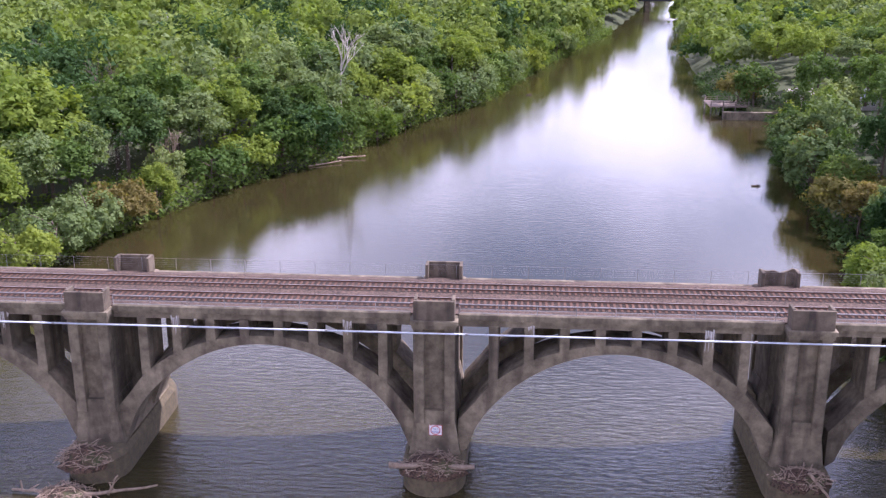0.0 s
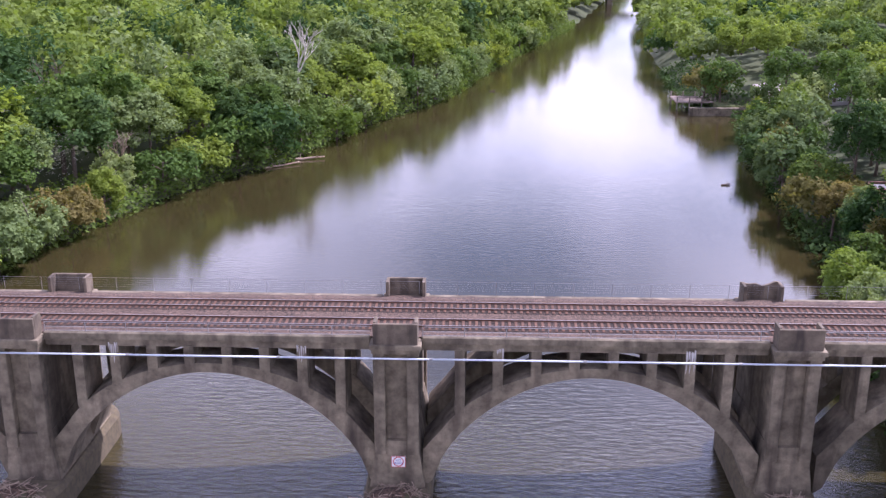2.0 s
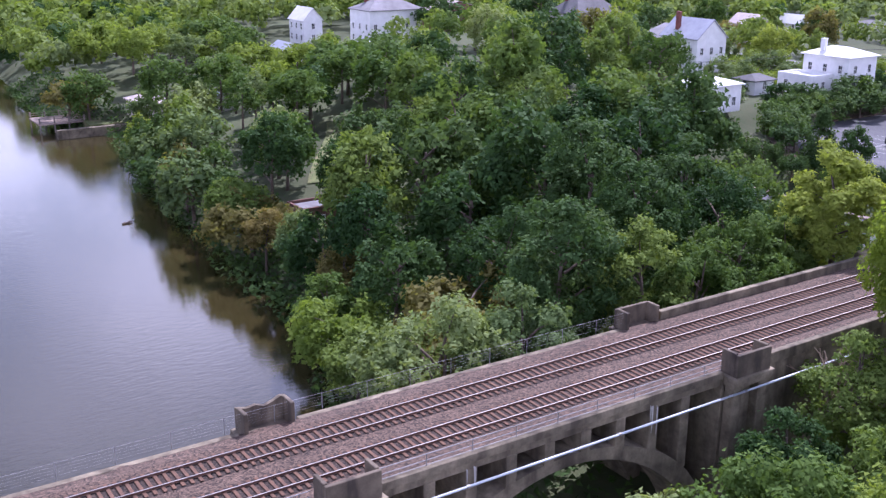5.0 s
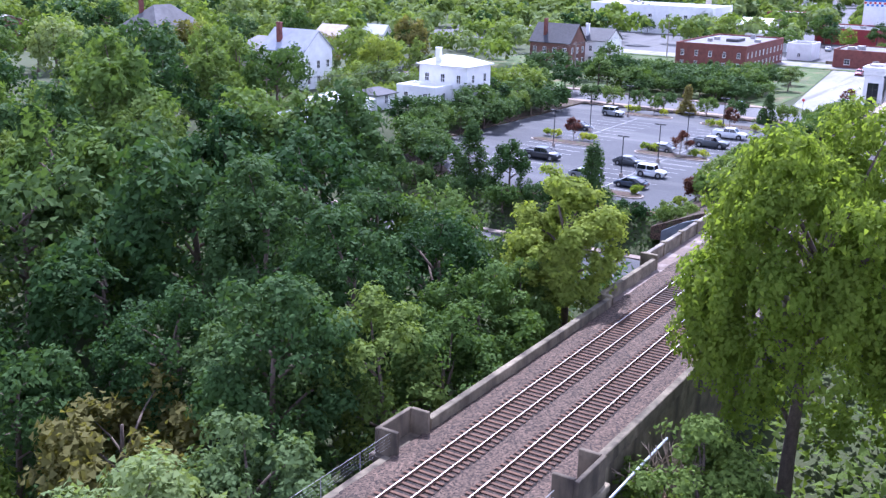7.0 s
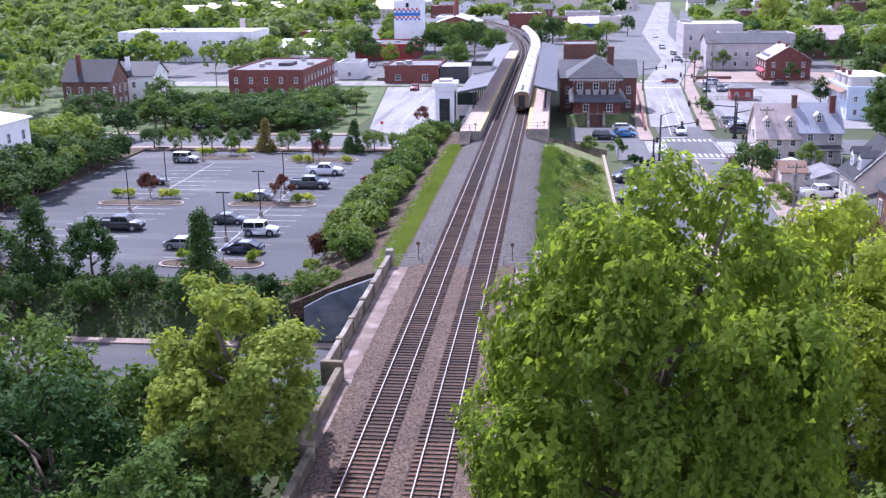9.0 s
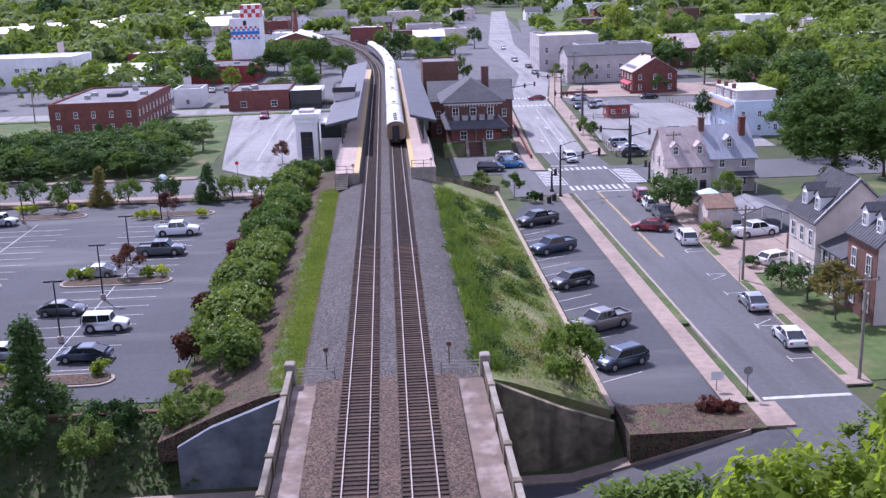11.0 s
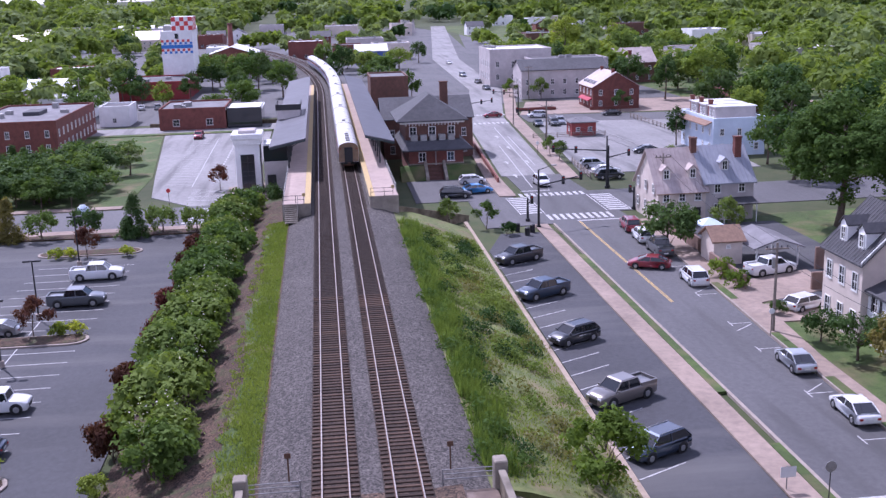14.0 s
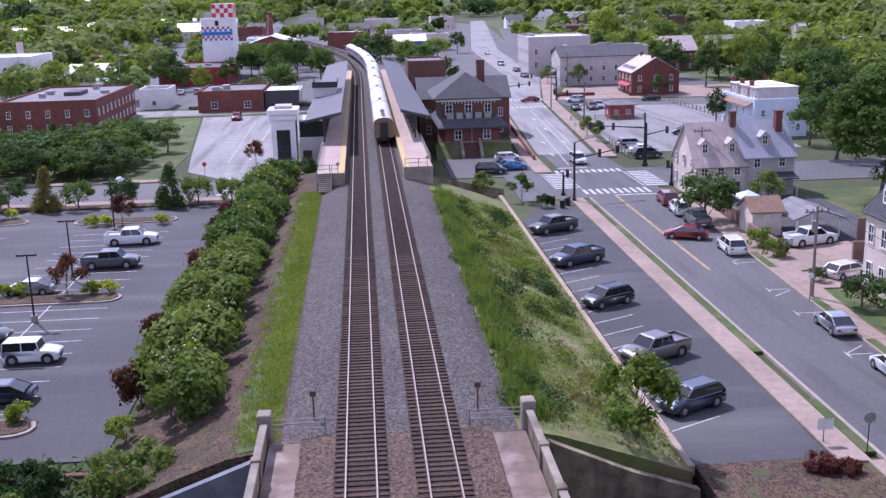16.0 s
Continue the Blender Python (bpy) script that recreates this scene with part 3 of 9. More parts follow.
bridge = thing("arch_bridge", "weathered concrete open-spandrel arch railway bridge over the river", "bridge", kind="structure")
mid = None
for k, px in enumerate(PIER_X):
    pier = part("pier", Shape(), CONCRETE, bridge)
    sh = Shape()
    # hollow shaft: two walls and a recessed panel each side
    sh.box(px - 1.55, px + 1.55, -5.5, 5.5, -12.0, -1.1)
    base = [(px - 2.15, -5.9), (px + 2.15, -5.9), (px + 2.15, 5.9), (px - 2.15, 5.9)]
    rings = []
    for z, w, dy in ((-8.8, 1.62, 5.95), (-9.6, 1.75, 6.0), (-12.3, 2.15, 6.0), (-13.2, 2.3, 6.05)):
        rings.append([(px - w, -dy, z), (px + w, -dy, z), (px + w, dy, z), (px - w, dy, z)])
    sh.loft(rings)
    old = pier.data
    pier.data = sh.mesh("pier", CONCRETE)
    bpy.data.meshes.remove(old)
    foot = []
    for z, w in ((-17.5, 2.75), (-13.5, 2.75), (-13.0, 2.45)):
        ring = []
        for a in range(0, 181, 20):
            ring.append((px + w * math.cos(radians(a)), 6.4 + w * math.sin(radians(a)) * 1.0, z))
        for a in range(180, 361, 20):
            ring.append((px + w * math.cos(radians(a)), -6.4 + w * math.sin(radians(a)) * 1.0, z))
        foot.append(ring)
    part("cutwater", Shape().loft(foot), MOSS, pier, "rounded mossy concrete pier foot")
    for side in (-1, 1):
        for dx in (-1.33, 1.33):
            y0, y1 = sorted((side * 5.4, side * 6.25))
            part("pilaster", Shape().soft(px + dx - 0.47, px + dx + 0.47, y0, y1, -9.9, -0.95, 0.06), CONCRETE, pier)
        # refuge bay with parapet walls; the downstream ones stand taller
        bay = Shape()
        floor_z, top_z = (-0.2, 1.5) if side < 0 else (-0.6, 0.95)
        yo, yi = side * 6.4, side * 4.85
        y0, y1 = sorted((yo, yo - side * 0.28))
        if side > 0 and k == 5:   # a broken top edge
            bay.prism([(px - 1.75, -0.6), (px + 1.75, -0.6), (px + 1.75, 0.95), (px + 1.3, 1.05), (px + 0.8, 0.8), (px + 0.2, 0.62), (px - 0.4, 0.84), (px - 1.0, 0.76), (px - 1.75, 0.94)], "y", y0, y1)
        else:
            bay.soft(px - 1.75, px + 1.75, y0, y1, floor_z, top_z, 0.04)
        for dx in (-1.61, 1.61):
            y0, y1 = sorted((yo - side * 0.28, yi))
            bay.soft(px + dx - 0.14, px + dx + 0.14, y0, y1, floor_z, top_z + 0.07, 0.04)
        y0, y1 = sorted((yo, side * 4.9))
        bay.box(px - 1.74, px + 1.74, y0 + 0.02, y1 - 0.02, floor_z - 0.25, floor_z + 0.02)
        part("refuge_bay", bay, CONCRETE_DARK, pier, "stained concrete refuge bay with parapet walls")
        y0, y1 = sorted((side * 6.62, side * 4.97))
        part("cornice", Shape().soft(px - 2.05, px + 2.05, y0, y1, floor_z - 0.42, floor_z - 0.02, 0.05), CONCRETE, pier)
        y0, y1 = sorted((side * 6.45, side * 4.97))
        part("cornice", Shape().soft(px - 1.9, px + 1.9, y0, y1, floor_z - 0.8, floor_z - 0.43, 0.04), CONCRETE, pier)
for k in range(len(PIER_X) - 1):
    cx = (PIER_X[k] + PIER_X[k + 1]) / 2
    span = part("arch_span", Shape(), CONCRETE, bridge)
    rib = Shape()
    ds = [-13.6 + 27.2 * i / 36 for i in range(37)]
    for y0, y1 in ((-5.3, -1.6), (1.6, 5.3)):
        rings = []
        for d in ds:
            lo = intrados(d) if abs(d) < HALF else -12.5 - 0.8 * (abs(d) - HALF)
            rings.append([(cx + d, y0, lo), (cx + d, y1, lo), (cx + d, y1, extrados(d)), (cx + d, y0, extrados(d))])
        rib.loft(rings)
    old = span.data
    span.data = rib.mesh("arch_span", CONCRETE)
    bpy.data.meshes.remove(old)
    for i in range(8):
        d = (i - 3.5) * 3.03
        lo = extrados(d) - 0.25
        w = 0.42
        for y0, y1 in ((-5.32, -1.7), (1.7, 5.32)):
            white = (i in (1, 6) and y0 < 0)
            part("spandrel_column", Shape().soft(cx + d - w, cx + d + w, y0, y1, lo, -1.05, 0.04), CONCRETE, span)
            if white:
                u = -w * 0.95
                while u < w * 0.7:
                    sw = rnd.uniform(0.05, 0.2)
                    top_, drop = -0.75 - rnd.uniform(0, 0.25), rnd.uniform(0.3, 2.6)
                    if rnd.random() < 0.8:
                        part("lime_streak", Shape().prism([(cx + d + u, top_), (cx + d + u + sw, top_ - rnd.uniform(0, 0.2)), (cx + d + u + sw * 0.8, max(lo, top_ - drop * 0.8)), (cx + d + u + sw * 0.25, max(lo, top_ - drop))][::-1], "y", -5.335, -5.3), LIME, span, "white lime streak on the column")
                    u += sw + rnd.uniform(0.0, 0.07)
    part("deck", Shape().soft(PIER_X[k] + 2.06, PIER_X[k + 1] - 2.06, -5.25, 5.25, -1.12, -0.5, 0.04), CONCRETE, span)
    for side in (-1, 1):
        y0, y1 = sorted((side * 5.5, side * 4.96))
        part("coping", Shape().soft(PIER_X[k] + 2.06, PIER_X[k + 1] - 2.06, y0, y1, -0.5, 0.04 if side < 0 else -0.36, 0.05), CONCRETE, span)
# deck over the piers
for px in PIER_X:
    part("deck", Shape().box(px - 2.05, px + 2.05, -4.94, 4.94, -1.1, -0.52), CONCRETE, bridge)

# pipe handrail on the downstream edge, wire fence on the upstream edge
hand = thing("bridge_handrail", "grey pipe handrail along the bridge edge", "handrail", kind="structure")
for k in range(len(PIER_X) - 1):
    x0, x1 = PIER_X[k] + 2.1, PIER_X[k + 1] - 2.1
    tall = 0.84
    for z in (tall, tall * 0.52, 0.12):
        part("rail_pipe", Shape().cyl((x0, -5.2, z), (x1, -5.2, z), 0.03, k=6), STEEL_GALV, hand)
    s = x0
    while s < x1:
        part("post", Shape().cyl((s, -5.2, 0.02), (s, -5.2, tall), 0.03, k=6), STEEL_GALV, hand)
        s += 3.3
fence = thing("wire_fence", "thin rusty post and wire fence on the bridge edge", "fence", kind="structure")
wire = Shape()
for z in (0.1, 0.3, 0.5, 0.7, 0.92):
    wire.cyl((PIER_X[0], 5.3, z), (63.2, 5.3, z), 0.004 if z < 0.9 else 0.012, k=4)
part("wire", wire, STEEL_GALV, fence)
s = -120.0
while s < 62:
    part("post", Shape().cyl((s, 5.3, -0.25), (s, 5.3, 0.95), 0.02, k=5), STEEL_GALV, fence)
    s += 3.4

# conduit slung along the spandrels
pipe = thing("utility_pipe", "pale painted utility pipe running along the bridge side", "pipe", kind="structure")
s = -140.0
while s < 66:
    g = Shape().cyl((s, -6.5, -1.36), (s + 11.9, -6.5, -1.36), 0.085, k=8)
    seg = part("pipe_section", g, PIPE_BLUE, pipe, smooth=True)
    part("coupling", Shape().cyl((s - 0.12, -6.5, -1.36), (s + 0.12, -6.5, -1.36), 0.12, k=8), STEEL_GALV, seg)
    s += 12.0

# NO WAKE sign on the pier
px = PIER_X[4]
sign = thing("no_wake_sign", "square white no wake sign with red ring on the pier", "sign", at=pose(px + 0.1, -6.08, -10.6))
part("panel", Shape().soft(-0.58, 0.58, -0.03, 0.0, -0.5, 0.5, 0.01), SIGN_WHITE, sign)
ring = Shape()
for i in range(24):
    a0, a1 = 2 * math.pi * i / 24, 2 * math.pi * (i + 1) / 24
    ring.add([(0.44 * math.cos(a0), -0.036, 0.44 * math.sin(a0)), (0.44 * math.cos(a1), -0.036, 0.44 * math.sin(a1)), (0.36 * math.cos(a1), -0.036, 0.36 * math.sin(a1)), (0.36 * math.cos(a0), -0.036, 0.36 * math.sin(a0))], [(0, 3, 2, 1)])
part("ring", ring, SIGN_RED, sign, "red ring")
border = Shape()
for x0, x1, z0, z1 in ((-0.58, 0.58, 0.46, 0.5), (-0.58, 0.58, -0.5, -0.46), (-0.58, -0.54, -0.46, 0.46), (0.54, 0.58, -0.46, 0.46)):
    border.box(x0, x1, -0.038, -0.031, z0, z1)
part("border", border, SIGN_RED, sign, "red border")
for word, z in (("NO", 0.03), ("WAKE", -0.24)):
    cu = bpy.data.curves.new("lettering", "FONT")
    cu.body, cu.size, cu.align_x, cu.extrude = word, 0.27, "CENTER", 0.003
    cu.materials.append(SIGN_BLUE)
    tx = new("lettering", cu)
    tx.parent = sign
    tx.matrix_basis = pose(0, -0.04, z, 90, 0, 0)


# drift piles and logs on the pier feet
def drift_pile(name, label, x, y, z, rx, ry, h, count, seed):
    rr = random.Random(seed)
    ob = thing(name, label, "driftwood", at=pose(x, y, z))
    heap = Shape()
    for _ in range(count):
        a, q = rr.uniform(0, 6.283), math.sqrt(rr.random())
        cx, cy = rx * q * math.cos(a), ry * q * math.sin(a)
        cz = h * (1 - q * q) * rr.uniform(0.3, 1.0)
        ln, dr = rr.uniform(0.4, 1.5), rr.uniform(0, 6.283)
        dz = rr.uniform(-0.25, 0.3)
        heap.cyl((cx - ln * math.cos(dr) / 2, cy - ln * math.sin(dr) / 2, cz - dz * ln / 2), (cx + ln * math.cos(dr) / 2, cy + ln * math.sin(dr) / 2, cz + dz * ln / 2), rr.uniform(0.02, 0.06), rr.uniform(0.01, 0.03), 5)
    tagged(part("stick_tangle", heap, DRIFT, ob), "tangle of bleached sticks", "", "", "stuff")
    core = Shape()
    rings = []
    for f, zz in ((1.0, -0.6), (0.95, 0.0), (0.6, h * 0.45), (0.2, h * 0.7)):
        rings.append([(rx * f * math.cos(2 * math.pi * i / 12) * rr.uniform(0.85, 1.1), ry * f * math.sin(2 * math.pi * i / 12) * rr.uniform(0.85, 1.1), zz) for i in range(12)])
    core.loft(rings)
    part("packed_debris", core, MULCH, ob, "packed brown river debris")
    return ob


def log(label, p0, p1, r0, r1, seed):
    rr = random.Random(seed)
    ob = thing("driftwood_log", label, "log")
    p0, p1 = Vector(p0), Vector(p1)
    rings = []
    d = (p1 - p0).normalized()
    u = d.orthogonal().normalized()
    w = d.cross(u)
    for i in range(8):
        q = p0.lerp(p1, i / 7) + Vector((rr.uniform(-0.08, 0.08), rr.uniform(-0.08, 0.08), rr.uniform(-0.05, 0.05)))
        rad = r0 + (r1 - r0) * i / 7
        rings.append([q + rad * rr.uniform(0.85, 1.1) * (math.cos(2 * math.pi * j / 8) * u + math.sin(2 * math.pi * j / 8) * w) for j in range(8)])
    part("trunk", Shape().loft(rings), DRIFT, ob, smooth=True)
    for _ in range(3):
        q = p0.lerp(p1, rr.uniform(0.2, 0.9))
        part("branch_stub", Shape().cyl(q, q + Vector((rr.uniform(-0.8, 0.8), rr.uniform(-0.6, 0.6), rr.uniform(0.2, 1.0))), r1 * 0.8, r1 * 0.3, 5), DRIFT, ob)
    return ob


drift_pile("driftwood_pile", "tangled heap of grey-brown sticks on the pier foot", PIER_X[4], -7.6, -13.3, 2.9, 1.7, 1.5, 190, 1)
drift_pile("driftwood_pile", "large matted heap of sticks against the pier foot", PIER_X[3] - 0.6, -8.2, -13.5, 2.5, 1.7, 1.7, 200, 2)
drift_pile("driftwood_pile", "low raft of sticks and weeds in the water", PIER_X[3] - 1.2, -11.2, -15.3, 2.4, 1.6, 0.9, 150, 3)
drift_pile("driftwood_pile", "nest-like heap of sticks on the pier foot", PIER_X[5], -7.6, -13.3, 2.5, 1.6, 1.2, 150, 4)
log("thick bleached log lying across the pier foot", (-2.6, -8.3, -13.0), (4.8, -8.2, -12.9), 0.28, 0.2, 5)
log("long bleached log floating beside the pier", (PIER_X[3] - 0.2, -11.6, -15.2), (PIER_X[3] + 6.4, -9.8, -15.0), 0.2, 0.09, 6)
log("thin log floating beside the pier", (PIER_X[3] - 6.2, -10.8, -15.3), (PIER_X[3] - 2.6, -11.2, -15.1), 0.12, 0.16, 7)
log("forked snag jutting from the water", (PIER_X[3] + 2.4, -10.9, -15.4), (PIER_X[3] + 3.4, -11.0, -13.4), 0.12, 0.06, 8)
log("bleached snag caught on the pier foot", (PIER_X[5] + 0.4, -8.4, -12.2), (PIER_X[5] + 2.4, -9.0, -14.6), 0.16, 0.1, 9)

# ---------------------------------------------------------------- approach viaduct
via = thing("approach_viaduct", "concrete approach viaduct with parapet walls", "viaduct", kind="structure")
x0 = PIER_X[-1] - 1.0
part("abutment", Shape().soft(x0 - 1.0, 94.0, -5.3, 5.3, -17.0, -0.52, 0.05), CONCRETE, via)
for side in (-1, 1):
    y0, y1 = sorted((side * 5.5, side * 5.0))
    part("parapet", Shape().soft(x0 + 3.1, 94.0, y0, y1, -0.5, 0.35, 0.05), CONCRETE, via)
    y0, y1 = sorted((side * 6.3, side * 5.85))
    part("parapet", Shape().soft(94.0, 106.0, y0, y1, -0.85, 0.55, 0.05), CONCRETE, via)
    part("return_wall", Shape().soft(93.6, 94.0, min(side * 5.0, side * 6.3), max(side * 5.0, side * 6.3), -0.9, 0.55, 0.05), CONCRETE, via)
    part("return_wall", Shape().soft(105.6, 106.0, min(side * 5.8, side * 7.4), max(side * 5.8, side * 7.4), -0.9, 0.9, 0.05), CONCRETE, via)
    y0, y1 = sorted((side * 7.25, side * 6.9))
    s = 106.0
    while s < 133.5:
        part("parapet_panel", Shape().soft(s + 0.25, min(s + 4.4, 134.0), y0 + 0.05, y1 - 0.05, -0.85, 0.62, 0.03), CONCRETE, via)
        part("parapet_post", Shape().soft(s - 0.28, s + 0.28, y0 - 0.08, y1 + 0.08, -0.85, 0.85, 0.04), CONCRETE, via)
        s += 4.67
    part("parapet_cap", Shape().soft(106.3, 133.7, y0 - 0.03, y1 + 0.03, 0.62, 0.74, 0.03), CONCRETE_PALE, via)
    part("end_post", Shape().soft(133.8, 134.7, y0 - 0.2, y1 + 0.2, -0.85, 1.15, 0.06), CONCRETE_PALE, via)
    part("walkway", Shape().soft(106.0, 134.0, min(side * 4.97, side * 6.88), max(side * 4.97, side * 6.88), -0.8, -0.48, 0.02), WALKWAY, via, "pale worn concrete deck slab")
    part("walkway", Shape().soft(94.0, 106.0, min(side * 4.97, side * 5.83), max(side * 4.97, side * 5.83), -0.8, -0.5, 0.02), WALKWAY, via, "pale worn concrete deck slab")
part("abutment", Shape().soft(94.02, 117.5, -5.8, 5.8, -12.0, -0.86, 0.05), CONCRETE, via)
part("deck_slab", Shape().soft(106.0, 134.0, -7.2, 7.2, -1.6, -0.88, 0.03), CONCRETE, via)
part("abutment", Shape().soft(132.2, 136.0, -7.1, 7.1, -12.0, -1.62, 0.05), CONCRETE, via)
# wing walls beyond the underpass
GRAFF = mat("painted_over_concrete", (0.20, 0.22, 0.25), (0.11, 0.12, 0.14), 0.6, 0.85, bump=0.3, bscale=8, stain=(0.3, 0.3, 0.31), stainscale=(0.25, 0.25, 0.4))
wg = Shape().prism([(7.2, -9.0), (15.5, -9.0), (15.5, -4.6), (13.0, -3.2), (7.2, -1.0)], "x", 133.2, 133.7)
part("wing_wall", wg, GRAFF, via, "wing wall with faded grey-blue overpaint")
wg = Shape().prism([(-7.2, -9.0), (-7.2, -0.6), (-12.5, -3.0), (-16.5, -4.4), (-16.5, -9.0)], "x", 133.2, 133.7)
part("wing_wall", wg, CONCRETE, via)
for side in (-1, 1):
    gate = thing("pipe_gate", "low grey pipe barrier across the walkway end", "barrier")
    y0, y1 = (3.9, 6.8) if side > 0 else (-6.8, -3.9)
    for z in (0.05, 0.35, 0.6):
        part("pipe", Shape().cyl((134.4, y0, z), (134.4, y1, z), 0.035, k=6), STEEL_GALV, gate)
    for y in (y0, y1):
        part("post", Shape().cyl((134.4, y, -0.9), (134.4, y, 0.66), 0.045, k=6), STEEL_GALV, gate)
    post = thing("marker_post", "short rusty marker post by the track", "post")
    part("pole", Shape().cyl((136.6, side * 4.6, -0.6), (136.6, side * 4.6, 1.3), 0.05, k=6), RAIL_RUST, post)
    part("plate", Shape().soft(136.53, 136.56, side * 4.6 - 0.18, side * 4.6 + 0.18, 1.0, 1.3, 0.01), RAIL_RUST, post)

# ---------------------------------------------------------------- town ground
def slab(name, poly, z, material, label, category, thick=0.14):
    """A paved area: a polygon with thickness, its top at z."""
    return structure(name, Shape().prism(poly, "z", z - thick, z), material, label, category)


def rect(x0, x1, y0, y1):
    return [(x0, y0), (x1, y0), (x1, y1), (x0, y1)]


def stripe(shape, p0, p1, w, z):
    """A painted line."""
    p0, p1 = Vector((*p0, 0)), Vector((*p1, 0))
    d = (p1 - p0).normalized() * 1.0
    q = Vector((-d.y, d.x, 0)) * w / 2
    return shape.add([(*(p0 - q).xy, z), (*(p1 - q).xy, z), (*(p1 + q).xy, z), (*(p0 + q).xy, z)], [(0, 1, 2, 3)])


LOT_Z, ROAD_Z, WALK_Z = -4.52, -4.52, -4.38
# town floor of grass and paving far off
slab("town_ground", [(137, -400), (1200, -400), (1200, -99), (137, -99)], -4.56, GRASS, "grass between the streets and houses", "ground", 0.1)
slab("town_ground_left", [(239.3, 32.5), (268, 32.2), (326, 38.5), (326, 126), (239.3, 126)], -4.55, GRASS, "grass beside the car park", "ground", 0.1)
slab("yard_ground", [(139, -99), (214.5, -99), (214.5, -40.6), (139, -38.3)], -4.55, GRASS, "garden grass behind the houses", "ground", 0.1)
# left car park
slab("parking_left", [(141.8, 17.8), (220.3, 17.8), (220.3, 66.4), (159.6, 67.5), (142.6, 49.7)], LOT_Z, ASPHALT, "dark grey asphalt car park", "car park")
slab("lot_bank", [(142.5, 49.9), (159.5, 67.7), (220.3, 66.6), (220.3, 71), (158, 72), (139.6, 52.2)], -4.30, MULCH, "bare brown earth strip along the car park", "verge", 0.35)
slab("street_left", [(225.6, 12.6), (239.0, 12.6), (239.0, 210), (225.6, 210)], ROAD_Z, ASPHALT_ROAD, "asphalt side street behind the car park", "road")
slab("verge_lot_end", rect(220.6, 222.9, 17.8, 126), WALK_Z - 0.02, MULCH, "mulched planting strip at the car park end", "verge")
slab("sidewalk_left", rect(223.0, 225.3, 16.4, 126), WALK_Z, SIDEWALK, "pale concrete sidewalk", "sidewalk")
slab("sidewalk_left_far", rect(239.4, 241.6, 32.6, 126), WALK_Z, SIDEWALK, "pale concrete sidewalk", "sidewalk")
slab("parking_station", [(239.2, 13.2), (325.5, 13.6), (325.5, 38), (268, 31.8), (248, 29.4), (239.2, 22.3)], LOT_Z, ROAD_PALE, "pale grey asphalt station car park", "car park")
slab("street_back", rect(329, 341.5, 11, 126), ROAD_Z, ROAD_PALE, "asphalt street beyond the station", "road")
slab("verge_back", rect(325.7, 328.8, 13.6, 126), WALK_Z, GRASS, "grass strip before the back street", "verge")
slab("plaza", [(241.8, 10.8), (256.4, 10.9), (256.5, 13.1), (253, 17.6), (245, 17.6)], WALK_Z, SIDEWALK, "pinkish paved plaza by the lift tower", "paving")
# right side
slab("parking_right", [(136.5, -25.5), (210.5, -26), (210.5, -20.4), (201.9, -17.5), (136.5, -17.2)], LOT_Z, ASPHALT, "grey asphalt row of parking bays", "car park")
slab("corner_ground", [(131.2, -27.4), (136.45, -27.4), (136.45, -17.2), (131.2, -17.2)], -4.50, MULCH, "bare brown planted corner with red shrubs", "ground", 3.2)
slab("sidewalk_corner", rect(131.2, 135.5, -29.4, -27.2), WALK_Z, SIDEWALK, "pinkish concrete sidewalk", "sidewalk", 1.0)
slab("sidewalk_right_a", rect(135.5, 214.5, -27.4, -25.55), WALK_Z, SIDEWALK, "pinkish concrete sidewalk", "sidewalk")
slab("road_main", [(104, -36.0), (138, -36.0), (168, -37.0), (198, -38.5), (216.2, -39.4), (252, -38.0), (252, -28.6), (104, -28.6)], ROAD_Z, ASPHALT_ROAD, "grey asphalt street with a yellow centre line", "road")
slab("sidewalk_right_b", [(138, -38.3), (160, -38.9), (174, -40.2), (196, -41.3), (214.5, -42.2), (214.5, -39.6), (198, -38.8), (168, -37.3), (138, -36.3)], WALK_Z, SIDEWALK, "pinkish concrete sidewalk", "sidewalk")
slab("road_cross", [(221, -200), (236.5, -200), (236.5, -38.62), (221, -39.2)], ROAD_Z - 0.004, ASPHALT_ROAD, "asphalt cross street at the lights", "road")
slab("road_cross_b", [(215, -28.58), (233.5, -28.58), (232.5, -19.3), (214, -19.2)], ROAD_Z - 0.004, ASPHALT_ROAD, "asphalt apron at the crossing", "road")
far_road = [(251.8, -37), (333.2, -42.6), (406.3, -54.6), (560.3, -62.1), (1225.9, -132.8), (1230.5, -120.7), (561.9, -50), (407.3, -44.8), (333.9, -32.9), (252.2, -27.8)]
slab("road_far", far_road, ROAD_Z, ROAD_PALE, "pale asphalt main street leading into town", "road")
slab("sidewalk_far_left", [(234.4, -27), (252.2, -27.2), (334, -32.4), (334.1, -29.8), (252.4, -24.8), (234.6, -24.4)], WALK_Z, SIDEWALK, "pink brick sidewalk", "sidewalk")
slab("sidewalk_far_right", [(247.2, -40.1), (332.9, -46.3), (406, -58.4), (406.3, -55.1), (333.2, -43.1), (247.3, -37.5)], WALK_Z, SIDEWALK, "pink brick sidewalk", "sidewalk")
slab("lot_gas", [(250, -72.6), (320.1, -78.7), (322.1, -49.3), (310.6, -46.8), (251.5, -41.5)], LOT_Z, ROAD_PALE, "pale asphalt lot behind a rail fence", "car park")
slab("lot_far_right", [(309.4, -135.6), (323.1, -136.3), (336.5, -46.9), (322.3, -46.7)], ROAD_Z + 0.004, ASPHALT_ROAD, "pale asphalt cross street", "road")
